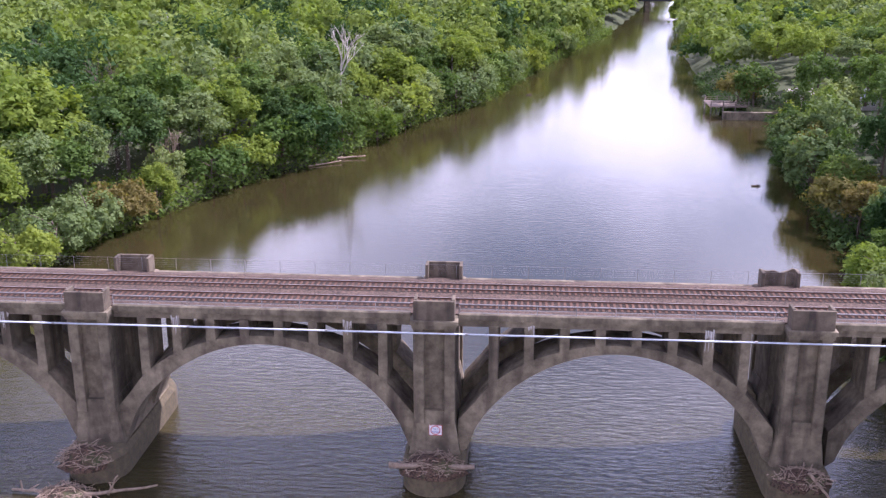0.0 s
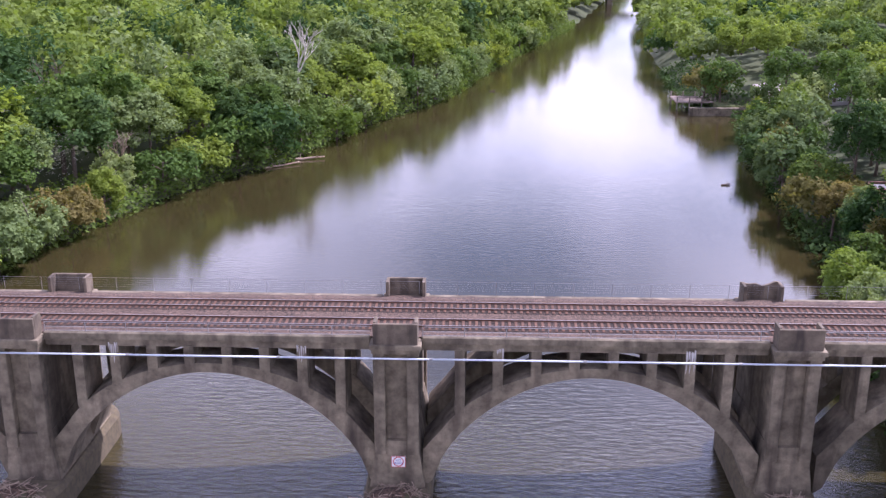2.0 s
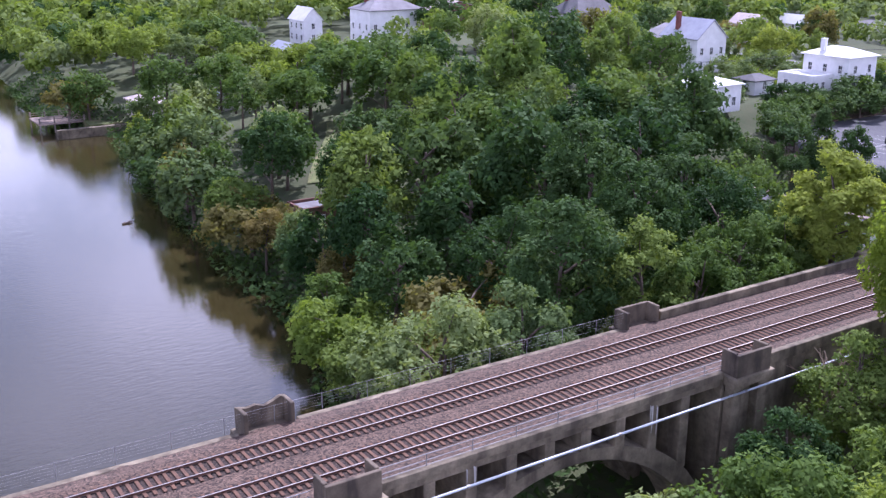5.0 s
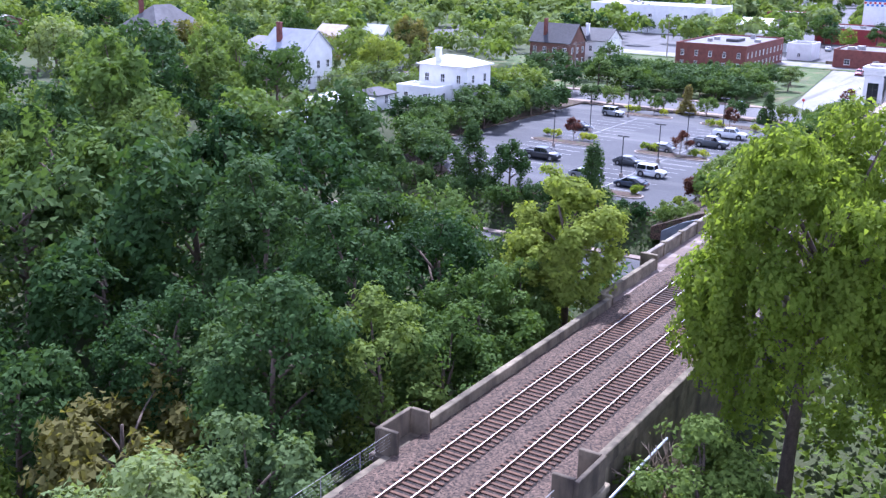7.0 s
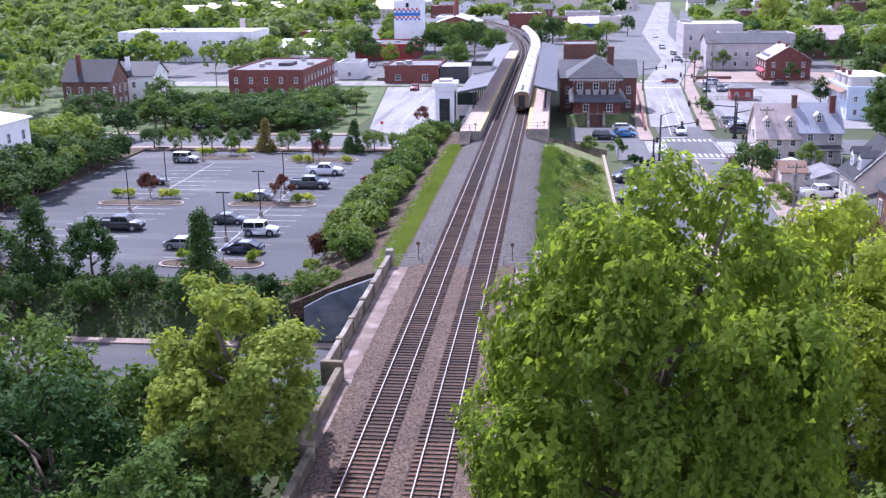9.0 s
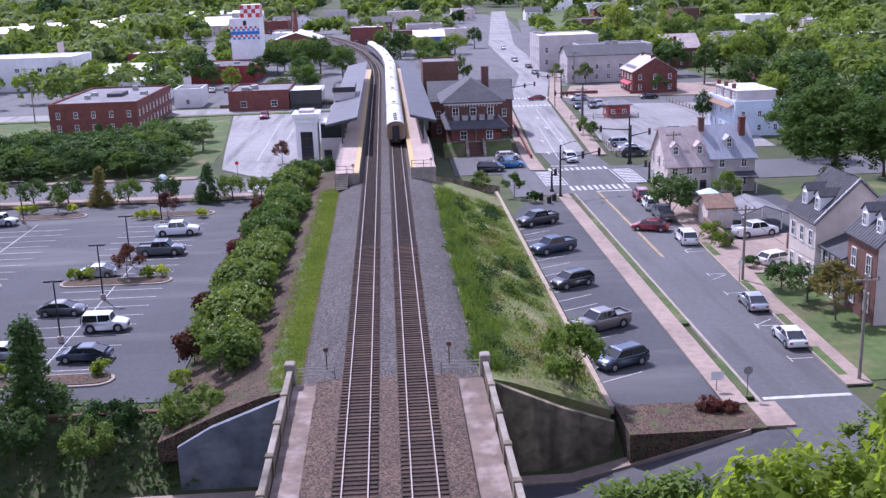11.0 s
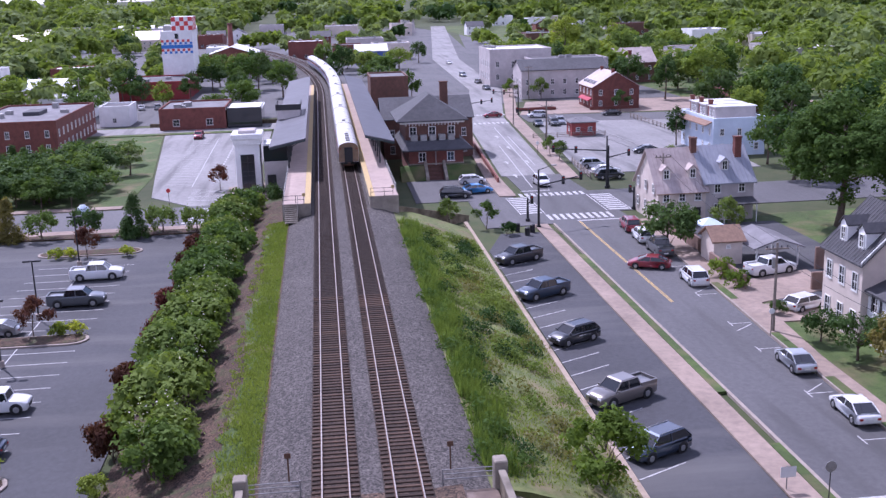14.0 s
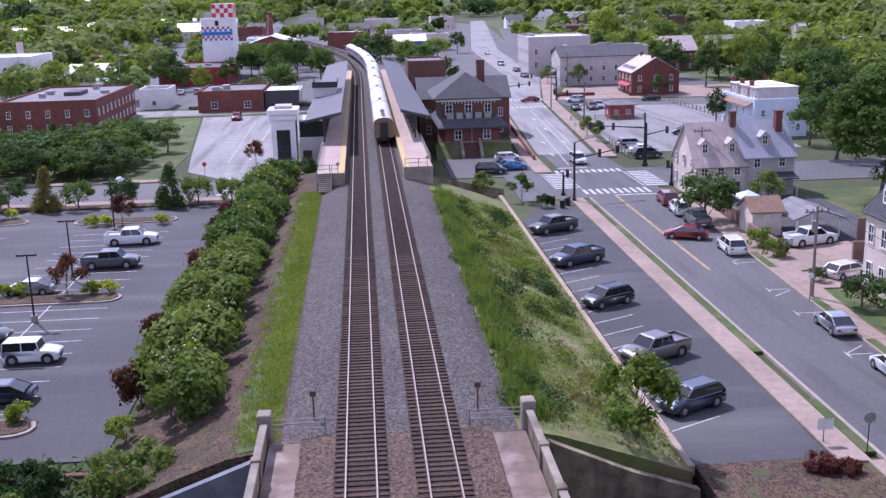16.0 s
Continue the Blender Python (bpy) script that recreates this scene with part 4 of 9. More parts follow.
slab("lot_far_right_b", [(331.2, -126.5), (361.1, -127.8), (367, -54.9), (337, -47.4)], LOT_Z, SIDEWALK, "pale concrete forecourt", "forecourt")
slab("forecourt_station", [(232.4, -26.4), (251.2, -26.6), (251.9, -11.6), (233.1, -11.5)], LOT_Z, ASPHALT_ROAD, "asphalt parking beside the station steps", "car park")
slab("town_paving", [(354.8, 5.5), (897.5, 39.6), (940, 330), (342, 190), (342, 68.7)], -4.57, ASPHALT_ROAD, "pale paved yards among the far buildings", "paving", 0.08)
slab("town_paving_b", [(368.3, -54.4), (866.8, -95.2), (1250.5, -57.1), (1279.4, 29.3), (558.8, 72), (352.7, -21.8)], -4.585, ASPHALT_ROAD, "pale paved lots among the far buildings", "paving", 0.08)
slab("town_paving_c", [(367.9, -59.2), (559.4, -67.2), (1035.4, -122.1), (1015, -194.8), (362.3, -127.9)], -4.575, ASPHALT_ROAD, "pale paved lots among the far buildings", "paving", 0.08)
# the street under the tracks
rd = Shape()
rings = []
for y, z in ((-37, -4.55), (-27, -4.6), (-13, -8.0), (30, -8.0), (70, -8.0), (110, -6.0)):
    rings.append([(119.5, y, z - 0.3), (131.0, y, z - 0.3), (131.0, y, z), (119.5, y, z)])
rd.loft(rings)
structure("road_underpass", rd, ASPHALT, "asphalt street dipping under the railway", "road")
wk = Shape()
rings = []
for y, z in ((-26, -4.5), (-13, -7.85), (70, -7.85)):
    rings.append([(131.02, y, z - 0.4), (132.3, y, z - 0.4), (132.3, y, z), (131.02, y, z)])
wk.loft(rings)
structure("sidewalk_underpass", wk, SIDEWALK, "concrete sidewalk beside the underpass street", "sidewalk")
rw = Shape()
rw.soft(139.0, 139.5, 16.0, 42, -8.4, -4.1, 0.05)
structure("retaining_wall", rw, BRICK_BROWN, "low brick retaining wall below the car park", "wall")

# embankment slopes
eb = Shape()
eb.loft([[(x, 6.35, -0.9), (x, 9.2, -1.3), (x, 12.0, -2.3), (x, 17.1, -4.5), (x, 17.1, -6), (x, 6.35, -6)] for x in (134.0, 150, 170, 190, 205, 223)])
structure("embankment_left", eb, MULCH, "brown mulch bank under the hedge", "embankment")
gs = Shape()
rr = random.Random(8)
xs = [134.4 + 0.4 * k for k in range(186)]
gs.loft([[(x, 6.3, -0.93), (x, 7.4, -0.98), (x, 8.8 + 0.35 * math.sin(x * 0.23) + 0.5 * noise.noise((x * 0.7, 2.0, 0.0)) + 0.2 * noise.noise((x * 2.3, 5.0, 0.0)), -1.2), (x, 8.3, -1.6), (x, 6.3, -1.6)] for x in xs])
structure("verge_left", gs, GRASS, "rough green verge beside the ballast", "verge")
eb = Shape()
rr = random.Random(9)
xs = [135.0 + 2.0 * k for k in range(40)]
eb.loft([[(x, -6.7, -1.0), (x, -9.0, -1.5 + rr.uniform(-0.1, 0.1)), (x, -12.5, -2.7 + rr.uniform(-0.15, 0.15)), (x, -16.6, -4.2), (x, -16.6, -6), (x, -6.7, -6)] for x in xs])
structure("embankment_right", eb, BANK_GRASS, "weedy grass bank beside the tracks", "embankment")
structure("kerb_bank", Shape().soft(136.0, 218.0, -17.1, -16.6, -5.0, -4.3, 0.04), mat("earthy_kerb", (0.42, 0.33, 0.25), (0.3, 0.235, 0.18), 1.2, 0.9, bump=0.3), "earth-stained kerb along the parking bays", "kerb")
bw = Shape()
for k in range(12):
    a, b2 = k / 12, (k + 1) / 12
    def at_(f):
        return (211.5 + 8.5 * f, -7.2 - 10.4 * f)
    (ax, ay), (bx, by) = at_(a), at_(b2)
    za, zb = -0.3 - 3.6 * a, -0.3 - 3.6 * b2
    bw.add([(ax, ay, -5), (bx, by, -5), (bx, by, zb), (ax, ay, za), (ax + 0.4, ay + 0.3, -5), (bx + 0.4, by + 0.3, -5), (bx + 0.4, by + 0.3, zb), (ax + 0.4, ay + 0.3, za)],
           [(0, 1, 2, 3), (5, 4, 7, 6), (3, 2, 6, 7), (1, 5, 6, 2), (4, 0, 3, 7)])
structure("wall_bank", bw, CONCRETE, "sloping stone wall at the end of the bank", "wall")

# grass strips and kerbs along the street
for x0, x1 in ((136.5, 144.6), (154.0, 197.5)):
    slab("grass_strip", rect(x0, x1, -28.15, -27.42), WALK_Z + 0.03, GRASS, "narrow grass strip along the kerb", "verge", 0.2)
slab("kerb_strip", rect(135.5, 214.5, -28.45, -28.18), WALK_Z + 0.01, KERB, "concrete kerb", "kerb", 0.25)
slab("kerb_right", [(138, -36.28), (168, -37.28), (198, -38.78), (214.5, -39.58), (214.5, -39.42), (198, -38.62), (168, -37.12), (138, -36.12)], WALK_Z + 0.01, KERB, "concrete kerb", "kerb", 0.25)
for x0, x1, yk in ((149.0, 155.5, -36.65), (159.5, 166.5, -37.0), (177.0, 183.0, -37.8), (140.0, 146.5, -36.3)):
    slab("grass_strip", [(x0, yk - 0.8), (x1, yk - 1.0), (x1, yk - 0.2), (x0, yk)], WALK_Z + 0.02, GRASS, "narrow grass strip along the kerb", "verge", 0.2)

# paint on roads and bays
PZ = LOT_Z + 0.006
paint = Shape()
for k in range(-2, 17):
    x = 147.4 + 3.1 * k
    stripe(paint, (x, -17.3), (x + 1.9, -21.0), 0.11, PZ)
structure("bay_lines_right", paint, PAINT_WHITE, "white parking bay lines", "road marking")
paint = Shape()
for x0, x1 in ((150.0, 174.0), (180.9, 206.0)):
    for yc in (30.5, 49.5):
        stripe(paint, (x0 - 1.2, yc), (x1 + 3.0, yc), 0.11, PZ)
        k = 0
        while x0 + 3.03 * k < x1 + 1:
            stripe(paint, (x0 + 3.03 * k, yc - 5.5), (x0 + 3.03 * k, yc + 5.5), 0.11, PZ)
            k += 1
structure("bay_lines_left", paint, PAINT_WHITE, "white parking bay lines", "road marking")
paint = Shape()
for k in range(22):   # bays, cross ticks and hatching before the station
    x = 262.0 + 2.8 * k
    stripe(paint, (x, 13.8), (x + 0.5, 18.2), 0.12, PZ)
    stripe(paint, (x - 4, 24.0), (x - 2.6, 28.6 + 0.1 * k), 0.12, PZ)
    stripe(paint, (x - 3, 20.6), (x - 1.6, 20.8), 0.3, PZ)
stripe(paint, (256, 24.0), (318, 25.0), 0.12, PZ)
for k in range(9):
    stripe(paint, (242.5 + 1.1 * k, 18.0), (244.5 + 1.1 * k, 23.5), 0.16, PZ)
structure("bay_lines_station", paint, PAINT_WHITE, "white parking bay lines and hatching", "road marking")
paint = Shape()
for y in (-31.9, -32.1):
    stripe(paint, (177.6, y), (215.6, y - 0.1), 0.1, PZ)
structure("centre_line", paint, PAINT_YELLOW, "double yellow centre line", "road marking")
paint = Shape()
for k in range(10):   # zebra crossings at the lights
    y = -28.7 - 0.95 * k
    paint.box(217.2, 220.6, y - 0.24, y + 0.24, PZ - 0.002, PZ)
for k in range(11):
    y = -27.8 - 0.95 * k
    paint.box(233.8, 236.2, y - 0.26, y + 0.26, PZ - 0.002, PZ)
for k in range(9):
    x = 222.2 + 1.35 * k
    paint.box(x - 0.36, x + 0.36, -40.9, -38.0, PZ - 0.002, PZ)
    paint.box(x - 0.36, x + 0.36, -28.3, -25.4, PZ - 0.002, PZ)
for y in (-28.6, -37.6):
    stripe(paint, (221.4, y), (233.6, y), 0.16, PZ)
for y in (-25.2, -41.1):
    stripe(paint, (221.4, y), (233.6, y), 0.16, PZ)
for k in range(7):
    paint.box(227.0 + 1.6 * k, 227.8 + 1.6 * k, 18.6, 22.2, PZ - 0.002, PZ)
stripe(paint, (215.9, -31.9), (215.9, -38.6), 0.45, PZ)
stripe(paint, (238.2, -28.4), (238.2, -33.0), 0.45, PZ)
stripe(paint, (136.4, -28.8), (136.4, -35.8), 0.5, PZ)
for a, b2 in (((239.5, -33.2), (316, -37.2)), ((241, -30.8), (286, -33.4)), ((262, -35.6), (300, -37.6))):
    stripe(paint, a, b2, 0.15, PZ)
for cx, cy in ((252, -30.2), (266, -31.2), (252, -34.6), (284, -34.8), (266, -35.0), (300, -35.2)):
    paint.add([(cx - 1.6, cy - 0.14, PZ), (cx + 0.2, cy - 0.14, PZ), (cx + 0.2, cy + 0.14, PZ), (cx - 1.6, cy + 0.14, PZ)], [(0, 1, 2, 3)])
    paint.add([(cx + 0.2, cy - 0.55, PZ), (cx + 1.5, cy, PZ), (cx + 0.2, cy + 0.55, PZ)], [(0, 1, 2)])
for k in range(11):
    paint.box(322.0, 324.6, -31.0 - k * 1.1, -30.4 - k * 1.1, PZ + 0.004, PZ + 0.006)
    paint.box(338.5, 341.0, -33.0 - k * 1.1, -32.4 - k * 1.1, PZ + 0.004, PZ + 0.006)
for x, yk in ((144.3, -36.2), (152.8, -36.4), (163.0, -36.8), (170.0, -37.1), (179.5, -37.5), (190.5, -38.0)):   # ticks of the kerbside bays
    stripe(paint, (x, yk + 2.2), (x, yk + 0.2), 0.1, PZ)
    stripe(paint, (x - 0.7, yk + 2.2), (x + 0.7, yk + 2.2), 0.1, PZ)
for x, yk in ((153.0, -36.4), (168.0, -37.0), (180.2, -37.5)):
    stripe(paint, (x, yk + 2.2), (x + 1.6, yk + 0.2), 0.1, PZ)
structure("road_markings", paint, PAINT_WHITE, "white crossings, arrows and stop lines", "road marking")


# planted islands in the left car park
def island(x, y0, y1, w=1.5):
    ob = thing("parking_island", "kerbed mulch island in the car park", "traffic island", "parking islands", kind="structure")
    ring = []
    for a in range(-90, 91, 30):
        ring.append((x + w * math.sin(radians(a)), y1 - w + w * math.cos(radians(a)) * 1.0))
    ring2 = [(2 * x - q[0], y0 + y1 - q[1]) for q in ring]
    poly = ring + ring2
    poly = [(q[0], q[1]) for q in poly]
    part("kerb", Shape().prism(poly[::-1], "z", LOT_Z - 0.1, LOT_Z + 0.14), KERB, ob)
    inner = [(x + (q[0] - x) * 0.8, (y0 + y1) / 2 + (q[1] - (y0 + y1) / 2) * 0.95) for q in poly]
    part("mulch_bed", Shape().prism(inner[::-1], "z", LOT_Z, LOT_Z + 0.2), MULCH, ob)


for x, y0, y1 in ((212.0, 25.0, 37.8), (177.4, 24.4, 37.0), (147.3, 23.4, 35.5), (177.4, 43.5, 56.0), (213.5, 43.8, 56.0)):
    island(x, y0, y1)

# ---------------------------------------------------------------- buildings
window_cache = {}


def window_mesh(w, h, depth=0.09, bars=True, frame=WHITE_TRIM):
    key = (round(w, 2), round(h, 2), bars, frame.name)
    if key not in window_cache:
        t = 0.09
        f = Shape()
        ring_o = [(-w / 2 - 0.06, -0.06), (w / 2 + 0.06, -0.06), (w / 2 + 0.06, 0.04), (w / 2, 0.05), (w / 2, h), (-w / 2, h), (-w / 2, 0.05), (-w / 2 - 0.06, 0.04)]
        ring_i = [(-w / 2 + t, t), (w / 2 - t, t), (w / 2 - t, t + 0.01), (w / 2 - t, t + 0.02), (w / 2 - t, h - t), (-w / 2 + t, h - t), (-w / 2 + t, t + 0.02), (-w / 2 + t, t + 0.01)]
        f.loft([[(x, 0.02, z) for x, z in ring_o], [(x, -depth, z) for x, z in ring_o], [(x, -depth, z) for x, z in ring_i], [(x, 0.0, z) for x, z in ring_i]], False)
        g = Shape().box(-w / 2 + t - 0.01, w / 2 - t + 0.01, -0.03, 0.01, t - 0.01, h - t + 0.01)
        c = Shape()
        a, m_ = 0.03, h / 2
        c.prism([(-a, t), (a, t), (a, m_ - a), (w / 2 - t, m_ - a), (w / 2 - t, m_ + a), (a, m_ + a), (a, h - t), (-a, h - t), (-a, m_ + a), (-w / 2 + t, m_ + a), (-w / 2 + t, m_ - a), (-a, m_ - a)], "y", -0.06, -0.025)
        window_cache[key] = (f.mesh("window", frame), g.mesh("pane", GLASS_DARK), c.mesh("glazing_grid", frame) if bars else None)
    return window_cache[key]


def add_window(parent, x, y, z, turn, w=1.0, h=1.5, bars=True, frame=WHITE_TRIM):
    """A window in a wall; turn 0 looks to -y, 90 to +x, 180 to +y, -90 to -x."""
    fm, gm, cm = window_mesh(w, h, 0.09, bars, frame)
    o = part("window", fm, frame, parent, at=pose(x, y, z, 0, 0, turn))
    part("pane", gm, GLASS_DARK, o)
    if cm:
        part("glazing_grid", cm, frame, o)


def window_rows(parent, x0, x1, y0, y1, z0, rows, faces, w=1.0, h=1.5, step=2.4, first=0.9, floor=3.0, bars=True, frame=WHITE_TRIM, skip=()):
    for face in faces:
        length = (x1 - x0) if face in "NS" else (y1 - y0)
        count = max(1, int((length - 0.6) // step))
        for r_ in range(rows):
            for i in range(count):
                if (face, r_, i) in skip:
                    continue
                u = (i + 0.5) / count * length
                z = z0 + first + r_ * floor
                if face == "S":
                    add_window(parent, x0 + u, y0, z, 0, w, h, bars, frame)
                elif face == "N":
                    add_window(parent, x0 + u, y1, z, 180, w, h, bars, frame)
                elif face == "W":
                    add_window(parent, x0, y0 + u, z, -90, w, h, bars, frame)
                else:
                    add_window(parent, x1, y0 + u, z, 90, w, h, bars, frame)


def gable_roof(x0, x1, y0, y1, z, rise, axis, over=0.35, thick=0.16):
    g = Shape()
    if axis == "x":
        c = (y0 + y1) / 2
        k = rise / ((y1 - y0) / 2)
        pts = [(y0 - over, z - k * over), (c, z + rise), (y1 + over, z - k * over), (y1 + over, z - k * over + thick), (c, z + rise + thick), (y0 - over, z - k * over + thick)]
        g.prism(pts, "x", x0 - over, x1 + over)
    else:
        c = (x0 + x1) / 2
        k = rise / ((x1 - x0) / 2)
        pts = [(x0 - over, z - k * over), (c, z + rise), (x1 + over, z - k * over), (x1 + over, z - k * over + thick), (c, z + rise + thick), (x0 - over, z - k * over + thick)]
        g.prism(pts, "y", y0 - over, y1 + over)
    return g


def hip_roof(x0, x1, y0, y1, z, rise, over=0.5, ridge=0.35):
    x0, x1, y0, y1 = x0 - over, x1 + over, y0 - over, y1 + over
    cx, cy = (x0 + x1) / 2, (y0 + y1) / 2
    if x1 - x0 > y1 - y0:
        a, b2 = (cx - (x1 - x0) * ridge / 2, cy), (cx + (x1 - x0) * ridge / 2, cy)
    else:
        a, b2 = (cx, cy - (y1 - y0) * ridge / 2), (cx, cy + (y1 - y0) * ridge / 2)
    v = [(x0, y0, z), (x1, y0, z), (x1, y1, z), (x0, y1, z), (x0, y0, z + 0.2), (x1, y0, z + 0.2), (x1, y1, z + 0.2), (x0, y1, z + 0.2), (*a, z + rise), (*b2, z + rise)]
    f = [(0, 3, 2, 1), (0, 1, 5, 4), (1, 2, 6, 5), (2, 3, 7, 6), (3, 0, 4, 7)]
    if x1 - x0 > y1 - y0:
        f += [(4, 5, 9, 8), (5, 6, 9), (6, 7, 8, 9), (7, 4, 8)]
    else:
        f += [(4, 5, 8), (5, 6, 9, 8), (6, 7, 9), (7, 4, 8, 9)]
    return Shape().add(v, f)


def seams(parent, x0, x1, y0, y1, z, rise, axis, material, step=0.55, over=0.35):
    """Standing seams on a gabled metal roof."""
    g = Shape()
    if axis == "x":
        c, k = (y0 + y1) / 2, rise / ((y1 - y0) / 2)
        x = x0 - over
        while x < x1 + over:
            for s in (-1, 1):
                ye = c + s * ((y1 - y0) / 2 + over)
                ze = z - k * over + 0.16
                g.add([(x, ye, ze), (x + 0.05, ye, ze), (x + 0.05, c, z + rise + 0.16), (x, c, z + rise + 0.16), (x, ye, ze + 0.06), (x + 0.05, ye, ze + 0.06), (x + 0.05, c, z + rise + 0.22), (x, c, z + rise + 0.22)],
                      [(4, 5, 6, 7), (0, 4, 7, 3), (1, 2, 6, 5), (0, 1, 5, 4)])
            x += step
    else:
        c, k = (x0 + x1) / 2, rise / ((x1 - x0) / 2)
        y = y0 - over
        while y < y1 + over:
            for s in (-1, 1):
                xe = c + s * ((x1 - x0) / 2 + over)
                ze = z - k * over + 0.16
                g.add([(xe, y, ze), (xe, y + 0.05, ze), (c, y + 0.05, z + rise + 0.16), (c, y, z + rise + 0.16), (xe, y, ze + 0.06), (xe, y + 0.05, ze + 0.06), (c, y + 0.05, z + rise + 0.22), (c, y, z + rise + 0.22)],
                      [(4, 5, 6, 7), (0, 4, 7, 3), (1, 2, 6, 5), (0, 1, 5, 4)])
            y += step
    part("roof_seams", g, material, parent)


def dormer(parent, x, y, z, turn, wall, roof, w=1.4, h=1.5, deep=2.2):
    d = part("dormer", Shape().prism([(-w / 2, 0), (w / 2, 0), (w / 2, h), (0, h + 0.6), (-w / 2, h)], "y", 0, deep), wall, parent, at=pose(x, y, z, 0, 0, turn))
    rf = Shape()
    rf.prism([(-w / 2 - 0.15, h - 0.12), (0, h + 0.62), (w / 2 + 0.15, h - 0.12), (w / 2 + 0.15, h), (0, h + 0.74), (-w / 2 - 0.15, h)], "y", -0.15, deep + 0.2)
    part("dormer_roof", rf, roof, d)
    fm, gm, cm = window_mesh(0.8, 1.25)
    part("dormer_window", fm, WHITE_TRIM, d, at=pose(0, -0.01, 0.2))
    part("dormer_pane", gm, GLASS_DARK, d, at=pose(0, -0.01, 0.2))
    part("dormer_bars", cm, WHITE_TRIM, d, at=pose(0, -0.01, 0.2))


def chimney(parent, x, y, z0, z1, w=0.7, material=BRICK):
    g = Shape().soft(x - w / 2, x + w / 2, y - w / 2, y + w / 2, z0, z1, 0.03).soft(x - w / 2 - 0.07, x + w / 2 + 0.07, y - w / 2 - 0.07, y + w / 2 + 0.07, z1, z1 + 0.18, 0.02)
    part("chimney", g, material, parent)


def building(name, label, x0, x1, y0, y1, h, wall, roof, kind_="flat", rise=2.5, axis="x", faces="WS", rows=2, z0=TOWN_Z, w=1.0, wh=1.5, step=2.6, floor=3.0, first=1.0, category="house", units=0, bars=True, turn=0.0, group=""):
    """A building with walls, roof and windows; flat roofs get a parapet."""
    cx, cy = (x0 + x1) / 2, (y0 + y1) / 2
    ob = thing(name, label, category, group, at=pose(cx, cy, 0, 0, 0, turn))
    x0, x1, y0, y1 = x0 - cx, x1 - cx, y0 - cy, y1 - cy
    top = z0 + h
    if kind_ == "gable":
        if axis == "x":
            g = Shape().prism([(y0, z0), (y1, z0), (y1, top), ((y0 + y1) / 2, top + rise), (y0, top)], "x", x0, x1)
        else:
            g = Shape().prism([(x0, z0), (x1, z0), (x1, top), ((x0 + x1) / 2, top + rise), (x0, top)], "y", y0, y1)
        part("wall", g, wall, ob)
        part("roof", gable_roof(x0, x1, y0, y1, top, rise, axis), roof, ob)
    elif kind_ == "hip":
        part("wall", Shape().box(x0, x1, y0, y1, z0, top), wall, ob)
        part("roof", hip_roof(x0, x1, y0, y1, top, rise), roof, ob)
    else:
        part("wall", Shape().box(x0, x1, y0, y1, z0, top - 0.02), wall, ob)
        part("roof", Shape().box(x0 + 0.3, x1 - 0.3, y0 + 0.3, y1 - 0.3, top - 0.35, top + 0.05), roof, ob)
        pr = Shape()
        pr.soft(x0 - 0.05, x1 + 0.05, y0 - 0.05, y0 + 0.3, top - 0.02, top + 0.45, 0.03)
        pr.soft(x0 - 0.05, x1 + 0.05, y1 - 0.3, y1 + 0.05, top - 0.02, top + 0.45, 0.03)
        pr.soft(x0 - 0.05, x0 + 0.3, y0 + 0.3, y1 - 0.3, top - 0.02, top + 0.45, 0.03)
        pr.soft(x1 - 0.3, x1 + 0.05, y0 + 0.3, y1 - 0.3, top - 0.02, top + 0.45, 0.03)
        part("parapet", pr, wall, ob)
        rr = random.Random(int(abs(cx * 7 + cy)))
        for _ in range(units):
            ux, uy = rr.uniform(x0 + 1.5, x1 - 2.5), rr.uniform(y0 + 1.5, y1 - 2.5)
            part("roof_unit", Shape().soft(ux, ux + rr.uniform(1, 2), uy, uy + rr.uniform(1, 2), top, top + rr.uniform(0.7, 1.3), 0.05), STEEL_GALV, ob)
    if rows:
        window_rows(ob, x0, x1, y0, y1, z0, rows, faces, w, wh, step, first, floor, bars)
    return ob


# H1: the pale double house at the lights
h1 = building("double_house", "pale pink rendered house with rusty metal roof", 211.4, 221.4, -48.1, -41.6, 4.35, STUCCO, ROOF_METAL, "gable", 4.9, "y", "W", 2, w=0.9, wh=1.1, step=1.7, floor=2.2, first=0.8)
seams(h1, -5, 5, -3.35, 3.35, TOWN_Z + 4.35, 4.9, "y", ROOF_METAL)
for y in (1.75, -1.85):
    dormer(h1, -3.6, y, TOWN_Z + 5.6, -90, STUCCO, ROOF_METAL, 1.2, 1.3, 2.4)
chimney(h1, -0.4, -2.9, TOWN_Z + 8, TOWN_Z + 10.6, 0.8, BRICK_BROWN)
window_rows(h1, -5, 5, -3.35, 3.35, TOWN_Z, 2, "N", 0.8, 1.3, 2.6, 1.2, 2.7)
part("door", Shape().soft(-5.09, -5.0, -2.6, -1.6, TOWN_Z, TOWN_Z + 2.1, 0.01), STEEL_DARK, h1)
part("gutter", Shape().cyl((-5.42, -3.5, TOWN_Z + 4.1), (-5.42, 3.5, TOWN_Z + 4.1), 0.07, k=6), COACH_END, h1)
h1b = building("double_house", "grey rendered house with standing-seam metal roof", 211.8, 221.4, -54.8, -48.15, 5.25, STUCCO_GREY, ROOF_METAL_GREY, "gable", 4.1, "y", "W", 2, w=0.9, wh=1.4, step=3.0, floor=2.8)
seams(h1b, -4.8, 4.8, -3.3, 3.3, TOWN_Z + 5.25, 4.1, "y", ROOF_METAL_GREY)
